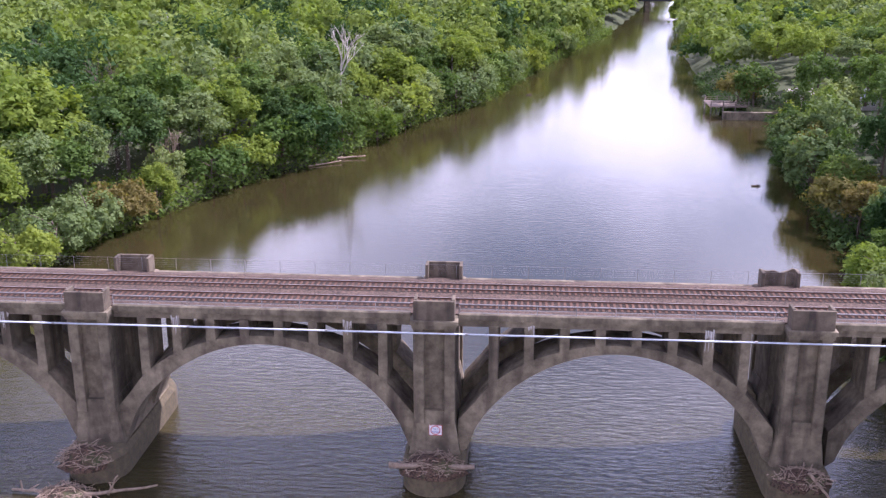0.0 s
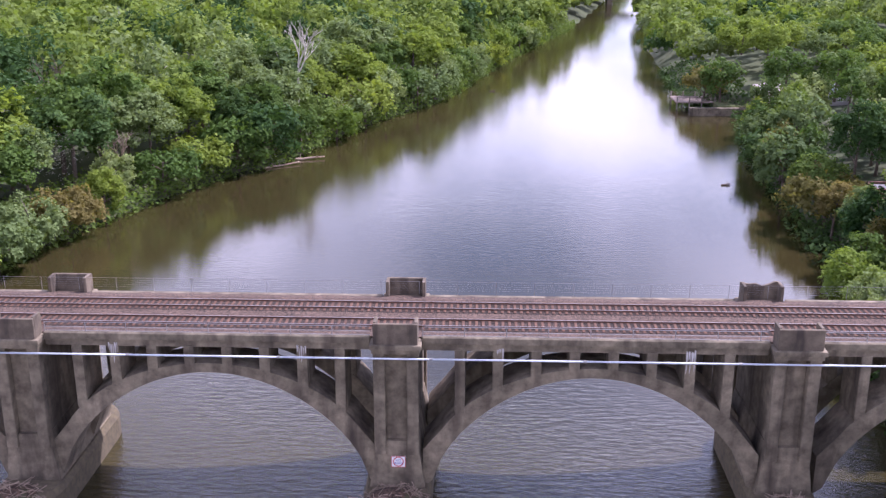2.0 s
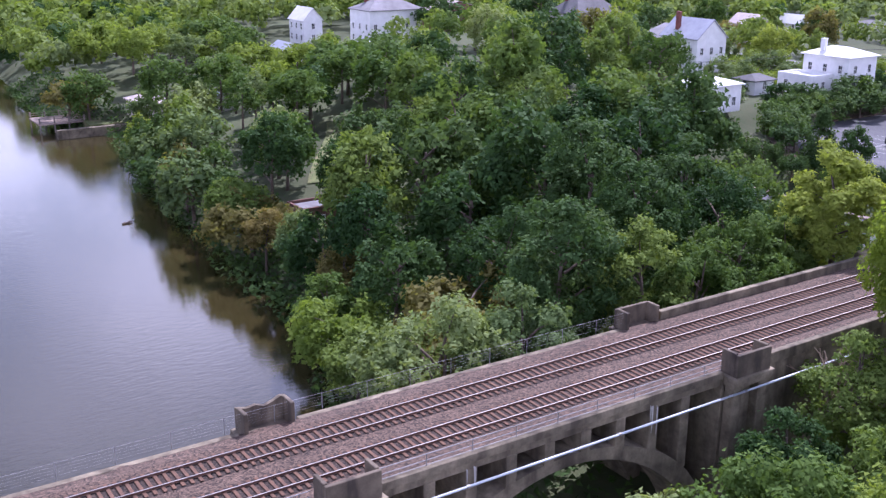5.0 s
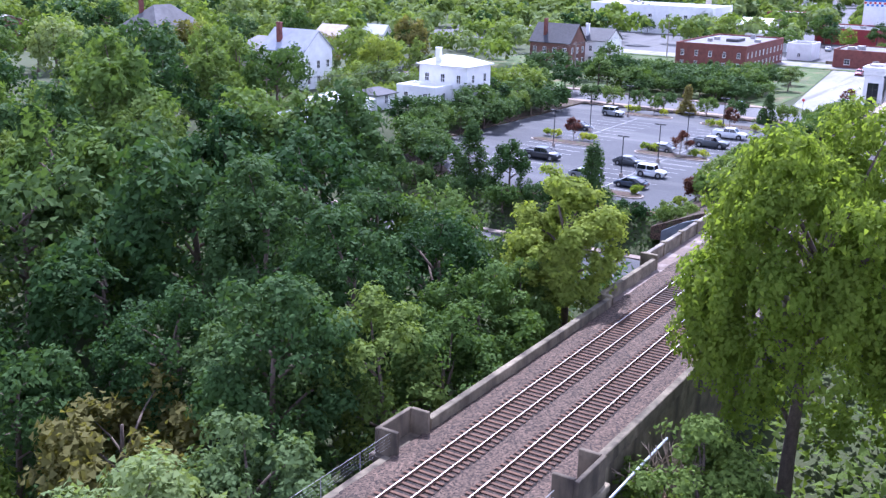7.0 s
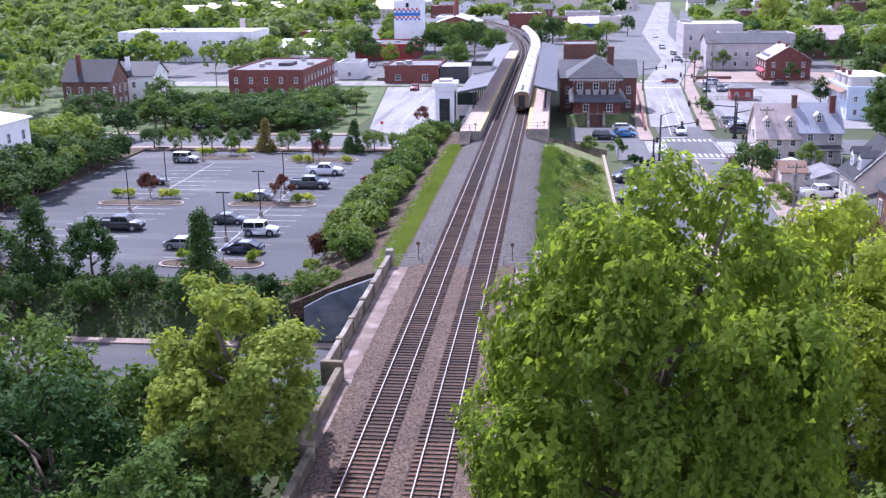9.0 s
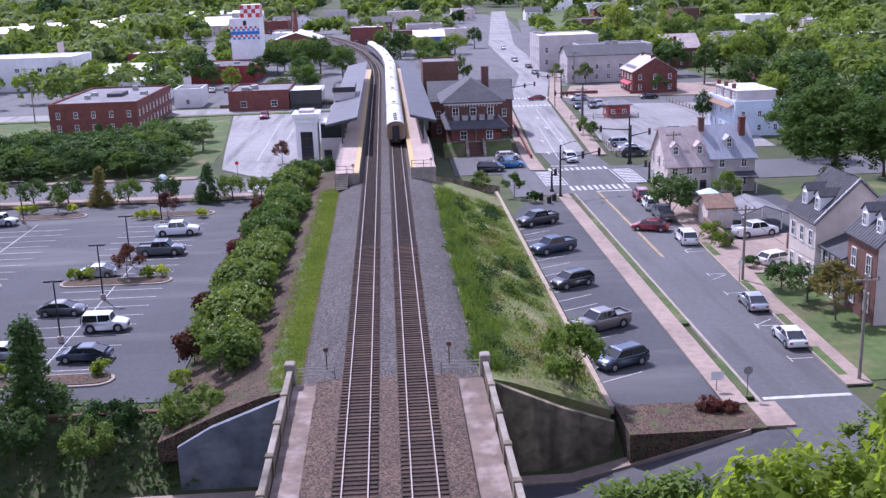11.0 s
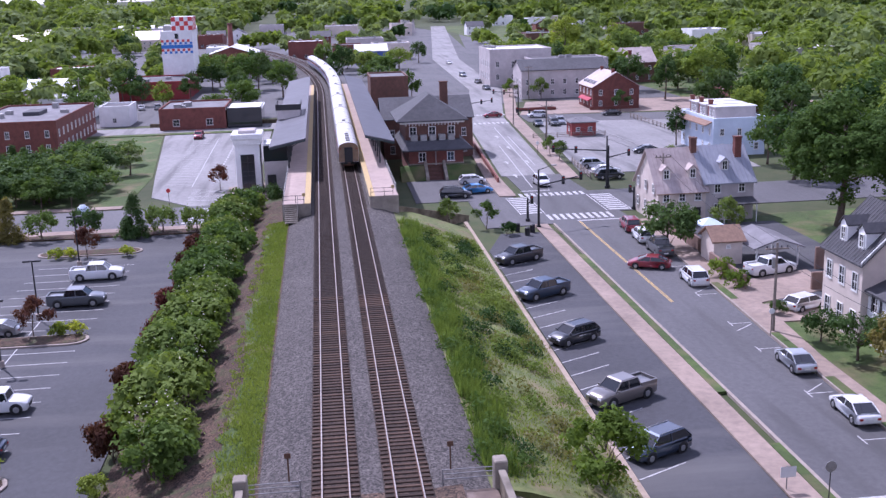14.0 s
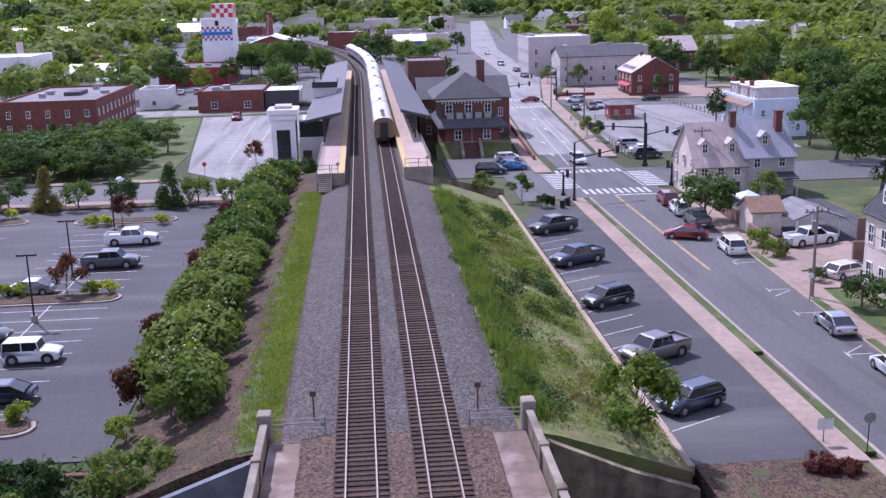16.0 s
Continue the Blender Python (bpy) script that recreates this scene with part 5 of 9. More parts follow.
dormer(h1b, -3.3, 0.2, TOWN_Z + 6.4, -90, STUCCO_GREY, ROOF_METAL_GREY, 1.2, 1.2, 2.4)
chimney(h1b, -1.4, -2.2, TOWN_Z + 7.0, TOWN_Z + 10.6, 0.9)
part("porch_roof", Shape().prism([(-7.0, TOWN_Z + 2.5), (-4.8, TOWN_Z + 3.0), (-4.8, TOWN_Z + 3.15), (-7.0, TOWN_Z + 2.65)], "y", -3.2, 1.6), ROOF_SLATE, h1b)
for y in (-3.0, -0.8, 1.4):
    part("porch_post", Shape().soft(-6.9, -6.78, y - 0.06, y + 0.06, TOWN_Z, TOWN_Z + 2.5, 0.01), WHITE_TRIM, h1b)
# H2 and neighbours: gables along the street, dormers towards it
h2 = building("townhouse", "pale stucco townhouse with dark metal roof and dormers", 163.1, 170.0, -52.1, -43.7, 7.2, STUCCO, ROOF_SLATE, "gable", 4.1, "x", "N", 2, w=1.0, wh=1.7, step=2.1, floor=3.4, first=1.0)
seams(h2, -3.45, 3.45, -4.2, 4.2, TOWN_Z + 7.3, 4.1, "x", ROOF_SLATE, 0.5)
for x in (-1.7, 1.5):
    dormer(h2, x, 3.5, TOWN_Z + 7.9, 180, WHITE_WALL, ROOF_SLATE, 1.3, 1.7, 2.6)
part("rake_trim", Shape().prism([(4.45, TOWN_Z + 7.0), (0.0, TOWN_Z + 11.35), (-4.45, TOWN_Z + 7.0), (-4.45, TOWN_Z + 7.25), (0.0, TOWN_Z + 11.6), (4.45, TOWN_Z + 7.25)][::-1], "x", -3.56, -3.46), WHITE_TRIM, h2)
h3 = building("porch_wing", "white clapboard wing with dark roof and black shutters", 157.8, 163.0, -50.6, -44.3, 4.8, WHITE_WALL, ROOF_SLATE, "gable", 1.3, "x", "NW", 2, w=0.9, wh=1.5, step=1.7, floor=2.4, first=0.7)
for k in range(4):
    for z in (0.7, 3.1):
        part("shutter", Shape().soft(-2.45 + 1.35 * k, -2.15 + 1.35 * k, 3.2, 3.25, TOWN_Z + z, TOWN_Z + z + 1.5, 0.01), STEEL_DARK, h3)
h4 = building("townhouse", "brick-fronted townhouse with grey gable and white dormers", 151.4, 157.6, -53.0, -44.6, 7.7, STUCCO_GREY, ROOF_SLATE, "gable", 4.1, "x", "N", 0)
part("brick_front", Shape().soft(-3.05, 3.05, 4.2, 4.26, TOWN_Z, TOWN_Z + 7.65, 0.01), BRICK_BROWN, h4)
window_rows(h4, -3.05, 3.05, -4.2, 4.27, TOWN_Z, 2, "N", 1.0, 1.9, 1.9, 1.0, 3.5)
seams(h4, -3.05, 3.05, -4.2, 4.2, TOWN_Z + 7.7, 4.1, "x", ROOF_SLATE, 0.5)
for x in (-1.5, 1.5):
    dormer(h4, x, 3.5, TOWN_Z + 8.3, 180, WHITE_WALL, ROOF_SLATE, 1.3, 1.7, 2.6)
chimney(h4, 2.4, -1.4, TOWN_Z + 9, TOWN_Z + 12.6)
h5 = building("townhouse", "white gabled townhouse with slate roof", 134.0, 145.5, -58.0, -45.5, 5.6, WHITE_WALL, ROOF_SLATE, "gable", 4.0, "x", "NW", 2, w=1.0, wh=1.6, step=2.7)
dormer(h5, 1.0, 5.6, TOWN_Z + 6.0, 180, WHITE_WALL, ROOF_SLATE)
chimney(h5, -4.6, 0.5, TOWN_Z + 7, TOWN_Z + 10.8)
# shed, carport and yard walls between the houses
shed = building("garden_shed", "small tan shed with brown shingle roof", 190.0, 193.9, -44.3, -41.0, 2.9, STUCCO, ROOF_BROWN, "gable", 1.2, "y", "W", 1, w=0.5, wh=0.4, step=3.0, first=2.0, category="shed")
cp = thing("carport", "open timber carport with a battered roof", "carport")
part("roof", gable_roof(188.0, 195.0, -50.2, -45.0, TOWN_Z + 2.3, 0.9, "x"), ROOF_FLAT, cp)
for x in (188.2, 194.8):
    for y in (-50.0, -45.2):
        part("post", Shape().soft(x - 0.08, x + 0.08, y - 0.08, y + 0.08, TOWN_Z, TOWN_Z + 2.3, 0.01), WHITE_TRIM, cp)
yw = Shape()
yw.soft(180.2, 190.0, -40.75, -40.45, TOWN_Z, TOWN_Z + 1.7, 0.03)
yw.soft(194.0, 209.5, -41.95, -41.65, TOWN_Z, TOWN_Z + 1.7, 0.03)
yw.soft(178.6, 178.9, -62.0, -47.0, TOWN_Z, TOWN_Z + 2.0, 0.03)
yw.soft(186.0, 186.3, -62, -51.0, TOWN_Z, TOWN_Z + 2.6, 0.03)
structure("yard_wall", yw, mat("dusty_brick_wall", (0.25, 0.165, 0.13), (0.17, 0.11, 0.088), 1.0, 0.9, bump=0.3), "dusty pink brick yard walls", "wall")
slab("yard_paving", rect(174.0, 209.8, -57, -41.4), -4.5, ASPHALT, "worn asphalt yard between the houses", "yard", 0.1)
slab("driveway", [(179.0, -50), (186.0, -50), (183.0, -40.7), (175.5, -40.3)], -4.44, SIDEWALK, "pale concrete driveway", "driveway", 0.1)
slab("driveway_b", rect(169.5, 175.0, -48, -39.9), -4.44, SIDEWALK, "pale concrete driveway", "driveway", 0.1)
tent = thing("garden_canopy", "pale blue pop-up garden canopy", "canopy")
part("cover", hip_roof(199.6, 202.4, -46.0, -43.2, TOWN_Z + 2.2, 0.9, 0.0, 0.0), mat("pale_blue_fabric", (0.62, 0.72, 0.82), (0.55, 0.66, 0.78), 2, 0.7), tent)
for x in (199.7, 202.3):
    for y in (-45.9, -43.3):
        part("pole", Shape().cyl((x, y, TOWN_Z), (x, y, TOWN_Z + 2.2), 0.03, k=6), STEEL_GALV, tent)
# blue-white row with brick dormers
row = building("row_house", "pale blue row house with dormered upper storey", 262.8, 279.7, -78.8, -68.9, 6.5, BLUE_WALL, ROOF_WHITE, "flat", faces="WN", rows=2, w=0.8, wh=1.3, step=2.8, floor=2.7)
for k in range(3):
    bx = -6.6 + 4.8 * k
    b_ = part("upper_bay", Shape().soft(bx, bx + 3.4, -3.8, 3.9, TOWN_Z + 6.2, TOWN_Z + 8.7, 0.04), STUCCO_GREY, row)
    part("bay_roof", Shape().soft(bx - 0.2, bx + 3.6, -4.0, 4.2, TOWN_Z + 8.7, TOWN_Z + 8.85, 0.03), ROOF_WHITE, b_)
    chimney(row, bx + 3.9, 3.4, TOWN_Z + 6, TOWN_Z + 9.6, 0.7)
    for u in (0.9, 2.3):
        add_window(row, bx + u, 3.95, TOWN_Z + 6.9, 180, 0.7, 1.2)
part("porch_roof", Shape().prism([(4.75, TOWN_Z + 6.15), (6.2, TOWN_Z + 5.5), (6.2, TOWN_Z + 5.65), (4.75, TOWN_Z + 6.35)], "x", -7.6, 7.6), ROOF_BROWN, row)

# main-street buildings on the far right
b1 = building("corner_building", "grey three-storey corner building with flat roof", 415.6, 438.2, -73, -52.8, 11.6, STUCCO_GREY, ROOF_WHITE, "flat", faces="WN", rows=2, w=1.1, wh=1.9, step=4.2, floor=4.0, first=2.2, category="building", units=3)
b1b = building("corner_building", "grey rendered two-storey shop with flat roof", 399.5, 414.1, -87.5, -63.8, 9, STUCCO_GREY, ROOF_FLAT, "flat", faces="W", rows=2, w=1.0, wh=1.6, step=4.5, floor=3.6, category="building", units=2)
b2 = building("row_building", "tan and grey rendered row with slate roof", 374.5, 387.9, -80.3, -55.2, 8.1, STUCCO_GREY, ROOF_SLATE, "gable", 2.6, "y", "WN", 2, w=1.0, wh=1.5, step=3.2, category="building")
b3 = building("brick_shop", "red brick shop with slate mansard and dormers", 341.6, 355.9, -79.5, -67.3, 5.8, BRICK, ROOF_METAL, "gable", 3.6, "x", "WN", 2, w=0.9, wh=1.4, step=3.2, floor=2.7, category="shop")
for k in range(4):
    dormer(b3, -4.6 + 2.9 * k, 5.3, TOWN_Z + 5.7, 180, STUCCO_GREY, ROOF_METAL_GREY, 0.9, 0.7, 1.4)
part("awning", Shape().prism([(5.75, TOWN_Z + 2.5), (5.75, TOWN_Z + 3.2), (7.2, TOWN_Z + 2.4), (7.2, TOWN_Z + 2.25)], "x", -6, 4), mat("red_awning", (0.42, 0.04, 0.07), (0.36, 0.035, 0.06), 2, 0.7), b3)
chimney(b3, -5.4, 0.4, TOWN_Z + 7, TOWN_Z + 10)
chimney(b3, 5.2, 0.4, TOWN_Z + 7, TOWN_Z + 10)
b4 = building("brick_house", "brown brick house with steep pinkish roof", 411.9, 426.8, -107.1, -94.4, 6.6, BRICK_BROWN, ROOF_METAL, "gable", 4.2, "y", "WN", 2, w=0.9, wh=1.4, step=3.2)
chimney(b4, -5.4, 2.0, TOWN_Z + 5, TOWN_Z + 10.2, 1.0)
part("bay_window", Shape().soft(-7.4, -6.0, -5.2, -1.2, TOWN_Z + 2.4, TOWN_Z + 5.4, 0.05), WHITE_TRIM, b4)
kiosk = building("kiosk", "small red kiosk with grey hip roof in the lot", 295.6, 300.4, -55.8, -50.6, 2.9, mat("red_painted_boards", (0.33, 0.07, 0.06), (0.26, 0.055, 0.05), 2, 0.8), ROOF_FLAT, "hip", 1.0, faces="WN", rows=1, w=0.9, wh=1.0, step=2.2, category="kiosk")
rf = thing("rail_fence", "grey timber post and rail fence", "fence", kind="structure")
rf_runs = (((294.5, -42.0), (294.5, -57.5)), ((323, -71.6), (306, -72.6)), ((306, -72.6), (282, -73.4)), ((262, -42.4), (246, -41.6)))
for (ax, ay), (bx, by) in rf_runs:
    nseg = max(1, int(math.hypot(bx - ax, by - ay) / 2.4))
    for i in range(nseg + 1):
        x, y = ax + (bx - ax) * i / nseg, ay + (by - ay) * i / nseg
        part("post", Shape().soft(x - 0.08, x + 0.08, y - 0.08, y + 0.08, TOWN_Z, TOWN_Z + 1.25, 0.02), WOOD_GREY, rf)
        if i < nseg:
            x2, y2 = ax + (bx - ax) * (i + 1) / nseg, ay + (by - ay) * (i + 1) / nseg
            for z in (0.4, 0.75, 1.1):
                part("rail", Shape().cyl((x, y, TOWN_Z + z), (x2, y2, TOWN_Z + z), 0.06, k=4), WOOD_GREY, rf)
lw = Shape().soft(345.0, 345.5, -58.5, -48.6, TOWN_Z, TOWN_Z + 0.9, 0.04).soft(341.0, 341.5, -78, -66.5, TOWN_Z, TOWN_Z + 0.9, 0.04)
structure("brick_wall_low", lw, BRICK, "low red brick wall along the sidewalk", "wall")

# left of the line
rb = building("brick_warehouse", "long two-storey red brick warehouse with flat roof", 300.1, 337.4, 55.7, 75.4, 6.9, BRICK, ROOF_FLAT, "flat", faces="WS", rows=2, w=0.9, wh=1.5, step=3.4, floor=2.9, category="building", units=4)
part("roof_house", Shape().soft(-4, 3, -3.0, 0.5, TOWN_Z + 6.2, TOWN_Z + 7.8, 0.1), ROOF_SLATE, rb)
wb = building("white_block", "large white modern block with flat roof", 411.0, 434.0, 101.5, 152.0, 10.4, WHITE_WALL, ROOF_WHITE, "flat", faces="WS", rows=2, w=1.6, wh=1.3, step=7, floor=4.0, first=2.2, category="building", units=3)
part("brick_panel", Shape().soft(18.0, 25.0, -12.12, -12.0, TOWN_Z + 2, TOWN_Z + 14, 0.02), STUCCO, wb)
silo = thing("grain_tower", "tall white grain tower with checkerboard top", "tower")
part("shaft", Shape().soft(445, 460, 44.1, 54.5, TOWN_Z, 15.5, 0.1), WHITE_WALL, silo)
part("head", Shape().soft(446, 456, 43.8, 50.8, 15.5, 20.1, 0.06), WHITE_WALL, silo)
for j in range(3):
    for i in range(5):
        if (i + j) % 2 == 0:
            part("check_panel", Shape().box(445.93, 445.99, 43.85 + i * 1.38, 43.85 + (i + 1) * 1.38, 15.6 + j * 1.48, 15.6 + (j + 1) * 1.48), SIGN_RED, silo, "red check")
            part("check_panel", Shape().box(446.1 + i * 1.95, 446.1 + (i + 1) * 1.95, 43.73, 43.79, 15.6 + j * 1.48, 15.6 + (j + 1) * 1.48), SIGN_RED, silo, "red check")
for j in range(2):
    for i in range(12):
        if (i + j) % 2 == 0:
            for zb in (8.0, 11.0):
                part("check_panel", Shape().box(444.93, 444.99, 44.15 + i * 0.86, 45.01 + i * 0.86, zb + j * 0.8, zb + 0.8 + j * 0.8), RED_STRIPE if j else BLUE_STRIPE, silo, "small check")
part("band", Shape().box(444.92, 444.998, 44.12, 54.48, 9.7, 10.9), BLUE_STRIPE, silo, "blue band")
add_window(silo, 444.99, 49.2, 12.8, -90, 1.4, 1.9, False)
part("roof_hoist", Shape().soft(449, 452, 51.4, 54.0, 15.5, 17.2, 0.05), STEEL_GALV, silo)
sb = building("red_mill_shed", "low red mill building beside the tower", 413.9, 442.4, 42.8, 64.2, 5.3, mat("red_barn_paint", (0.30, 0.04, 0.04), (0.22, 0.03, 0.03), 2, 0.8), ROOF_FLAT, "flat", faces="W", rows=0, category="building", units=2)
mill = building("brick_mill", "old brick mill building with pale gabled roof", 515.5, 545.8, 27.1, 47.3, 7.7, BRICK, ROOF_WHITE, "gable", 3.2, "x", "W", 1, w=1.4, wh=2.0, step=4, category="building")
ch = thing("brick_smokestack", "tall round red brick smokestack", "chimney")
part("shaft", Shape().cyl((530, 38.3, TOWN_Z), (530, 38.3, 15), 1.5, 0.95, 14), BRICK, ch, smooth=True)
part("rim", Shape().cyl((530, 38.3, 15), (530, 38.3, 15.5), 1.1, 1.1, 14), BRICK_BROWN, ch)
resto = building("brick_restaurant", "low red brick restaurant with flat roof", 335, 354.5, 24.8, 40.5, 4.8, BRICK, ROOF_FLAT, "flat", faces="W", rows=1, w=1.6, wh=1.6, step=7, category="restaurant", units=4)
pav = building("glass_pavilion", "dark glazed pavilion with white flat roof", 335.3, 348.7, 16.3, 24.5, 4.4, GLASS_DARK, ROOF_WHITE, "flat", faces="W", rows=0, category="pavilion")
for k in range(5):
    part("mullion", Shape().soft(-5.62, -5.5, -3.6 + k * 1.8, -3.45 + k * 1.8, TOWN_Z, TOWN_Z + 4.0, 0.01), STEEL_DARK, pav)
part("roof_overhang", Shape().soft(-6.6, 6.2, -4.4, 4.4, TOWN_Z + 4.46, TOWN_Z + 4.75, 0.04), ROOF_WHITE, pav)
ws = building("white_store", "small white concrete store with flat roof", 347.5, 358.5, 49.6, 56.9, 4.7, WHITE_WALL, ROOF_FLAT, "flat", faces="W", rows=1, w=1.0, wh=1.2, step=4, category="building")
st = thing("stone_wall", "low grey stone wall along the street", "wall", kind="structure")
for k in range(16):
    part("wall_block", Shape().soft(342.4, 343.0, 12.0 + k * 2.0, 13.96 + k * 2.0, TOWN_Z, TOWN_Z + 0.95, 0.06), CONCRETE, st)

# houses among the trees upstream
YARDS = []
for (x, y, lx, ly, h, rise, wall, roof, kd, lab) in (
        (186.0, 77.2, 8.6, 10.4, 7.0, 1.7, WHITE_WALL, ROOF_WHITE, "hip", "white house with pale green-grey hip roof"),
        (178.6, 79.2, 5.8, 8.4, 3.4, 0.5, WHITE_WALL, ROOF_WHITE, "flat", "low white wing beside the white house"),
        (148.4, 75.6, 7.2, 7.6, 4.6, 1.3, WHITE_WALL, ROOF_WHITE, "hip", "small white hut with pale hip roof"),
        (141.6, 78.2, 5.6, 6.5, 2.6, 0.4, WHITE_WALL, ROOF_WHITE, "flat", "low white shed against the hut"),
        (169.7, 84.0, 5.4, 5.0, 2.6, 1.2, WHITE_WALL, ROOF_FLAT, "hip", "small white garage with grey roof"),
        (183.3, 113.5, 9, 11, 7.6, 3.8, WHITE_WALL, ROOF_METAL_GREY, "gable", "white gabled house with blue-grey roof"),
        (199.2, 133.1, 17.9, 10, 5.0, 2.6, STUCCO_GREY, ROOF_FLAT, "gable", "long low pale house among the trees"),
        (202.8, 173.0, 15.0, 12, 7.6, 5.2, STUCCO_GREY, ROOF_FLAT, "hip", "grey house with steep slate roof and chimneys"),
        (152.5, 196.5, 16.2, 11, 9.0, 3.0, WHITE_WALL, ROOF_FLAT, "hip", "large white house with porches and brick chimneys"),
        (186.6, 217.2, 21.2, 11, 6.0, 2.8, BRICK_BROWN, ROOF_METAL, "gable", "brick house with pinkish roof among the trees"),
        (118.8, 188.2, 8.3, 9, 4.6, 2.6, WHITE_WALL, ROOF_METAL_GREY, "gable", "white cottage with pale grey metal roof"),
        (133.8, 207.7, 5.5, 9, 6.5, 3.0, WHITE_WALL, ROOF_WHITE, "gable", "tall white house behind the cottage"),
        (133.1, 171.9, 5.6, 6, 3.2, 2.0, WHITE_WALL, ROOF_METAL_GREY, "hip", "small grey-roofed garden pavilion"),
        (262.1, 165.6, 8.0, 9, 6, 2.6, STUCCO_GREY, ROOF_METAL, "gable", "pale house with brownish roof among the trees"),
        (279.3, 163.1, 4.4, 8, 5.5, 2.4, WHITE_WALL, ROOF_WHITE, "gable", "white house among the far trees"),
        (80.7, 179.1, 7.7, 11, 3.6, 1.6, STUCCO, ROOF_METAL, "hip", "low building with broad pinkish roof by the river"),
        (93.8, 172.9, 5.1, 7, 3.0, 1.2, STUCCO_GREY, ROOF_METAL_GREY, "gable", "low grey shed among the trees"),
        (71.8, 78.6, 6.0, 5.0, 3.4, 0.5, BRICK_BROWN, ROOF_FLAT, "flat", "small brick pump house with grey roof"),
        (280.8, 102.4, 10, 12, 7.0, 4.6, BRICK_BROWN, ROOF_SLATE, "gable", "brick house with steep dark gable"),
        (293.7, 96.1, 10, 10, 7.0, 3.0, WHITE_WALL, ROOF_SLATE, "gable", "white gabled house beside the street")):
    YARDS.append((x, y, max(lx, ly) / 2 + 1.5))
    z = ground_at(x, y) + 0.05
    hb = building("house", lab, x - lx / 2, x + lx / 2, y - ly / 2, y + ly / 2, h, wall, roof, kd, rise, "y", "WS", 2 if h > 5 else 1, z0=z, w=1.0, wh=1.6, step=2.8, category="house", group="")
    if h > 6.5:
        chimney(hb, -lx * 0.3, ly * 0.2, z + h - 1, z + h + rise + 1.3, 0.9, WHITE_WALL if wall is WHITE_WALL and y < 100 else BRICK)

# far town: many flat commercial blocks and houses
rr = random.Random(21)
far_list = []
for k in range(46):
    x = rr.uniform(560, 1150)
    y = rr.uniform(-230, 70)
    lane = np.interp(x, [407, 561, 1228], [-50, -56, -127])
    if abs(y - lane) < 18 or abs(y - (on_track(x, 0).y if x < 620 else 150)) < 16:
        continue
    if any(abs(x - a) < 30 and abs(y - b2) < 24 for a, b2 in far_list):
        continue
    far_list.append((x, y))
    lx, ly = rr.uniform(14, 26), rr.uniform(14, 26)
    w_, r_, lab = rr.choice(((BRICK, ROOF_WHITE, "far brick shop with white flat roof"), (STUCCO_GREY, ROOF_FLAT, "far grey commercial block with flat roof"), (WHITE_WALL, ROOF_WHITE, "far white commercial block with pale roof"), (BRICK_BROWN, ROOF_FLAT, "far brown brick block with flat roof"), (STUCCO, ROOF_METAL_GREY, "far pale block with grey roof")))
    if rr.random() < 0.3:
        building("town_house", lab.replace("flat", "gabled").replace("pale roof", "pale gabled roof"), x - 7, x + 7, y - 6, y + 6, 6.0, w_, ROOF_SLATE, "gable", 3.2, rr.choice("xy"), "W", 2, step=3.4, z0=ground_at(x, y))
    else:
        building("commercial_block", lab, x - lx / 2, x + lx / 2, y - ly / 2, y + ly / 2, rr.uniform(5, 8.5), w_, r_, "flat", faces="W", rows=1, w=1.6, wh=1.6, step=4.5, z0=ground_at(x, y), category="building", units=2)
for k in range(18):   # terraces on the far left
    x = 740 + 55 * (k % 5) + rr.uniform(-10, 10)
    y = 110 + 40 * (k // 5) + rr.uniform(-6, 6)
    building("terrace_house", "far pale terrace with grey gabled roof", x - 7, x + 7, y - 14, y + 14, 6.5, rr.choice((STUCCO, STUCCO_GREY, WHITE_WALL)), rr.choice((ROOF_FLAT, ROOF_METAL, ROOF_METAL_GREY)), "gable", 3.5, "y", "W", 2, step=3.2, z0=ground_at(x, y), category="house")
for x, y, h, w_, r_, lab in ((400.9, 79.8, 6, STUCCO_GREY, ROOF_METAL_GREY, "shop with pale blue metal gable roof"), (378.6, 70, 5, WHITE_WALL, ROOF_WHITE, "low white store with flat roof"), (437.9, 86.8, 5, STUCCO, ROOF_WHITE, "low pale store with flat roof"), (492.2, 94.4, 6, BRICK, ROOF_WHITE, "brick store with white flat roof"), (549.3, -21, 6, SIGN_BLUE, ROOF_WHITE, "small dark blue house with pale gable roof"), (603.8, -11.9, 6, BRICK, ROOF_FLAT, "brick block beside the line")):
    building("store", lab, x - 8, x + 8, y - 7, y + 7, h, w_, r_, "gable" if "gable" in lab else "flat", 2.6, "y", "W", 1, step=4, category="building")
for x, y, lx, ly, h, w_, r_, lab in ((454, -129.9, 26, 22, 8, STUCCO, ROOF_FLAT, "pale pink block with grey roof among trees"), (425.7, -162.1, 22, 24, 8.5, STUCCO_GREY, ROOF_WHITE, "pale grey flat-roofed block among trees"), (328.8, -103.8, 12, 14, 5, BRICK, ROOF_WHITE, "low brick store with white roof"), (474.2, -175.3, 16, 14, 7, STUCCO_GREY, ROOF_SLATE, "grey block among the trees")):
    building("store", lab, x - lx / 2, x + lx / 2, y - ly / 2, y + ly / 2, h, w_, r_, "flat", faces="W", rows=1, step=4, category="building", units=2)

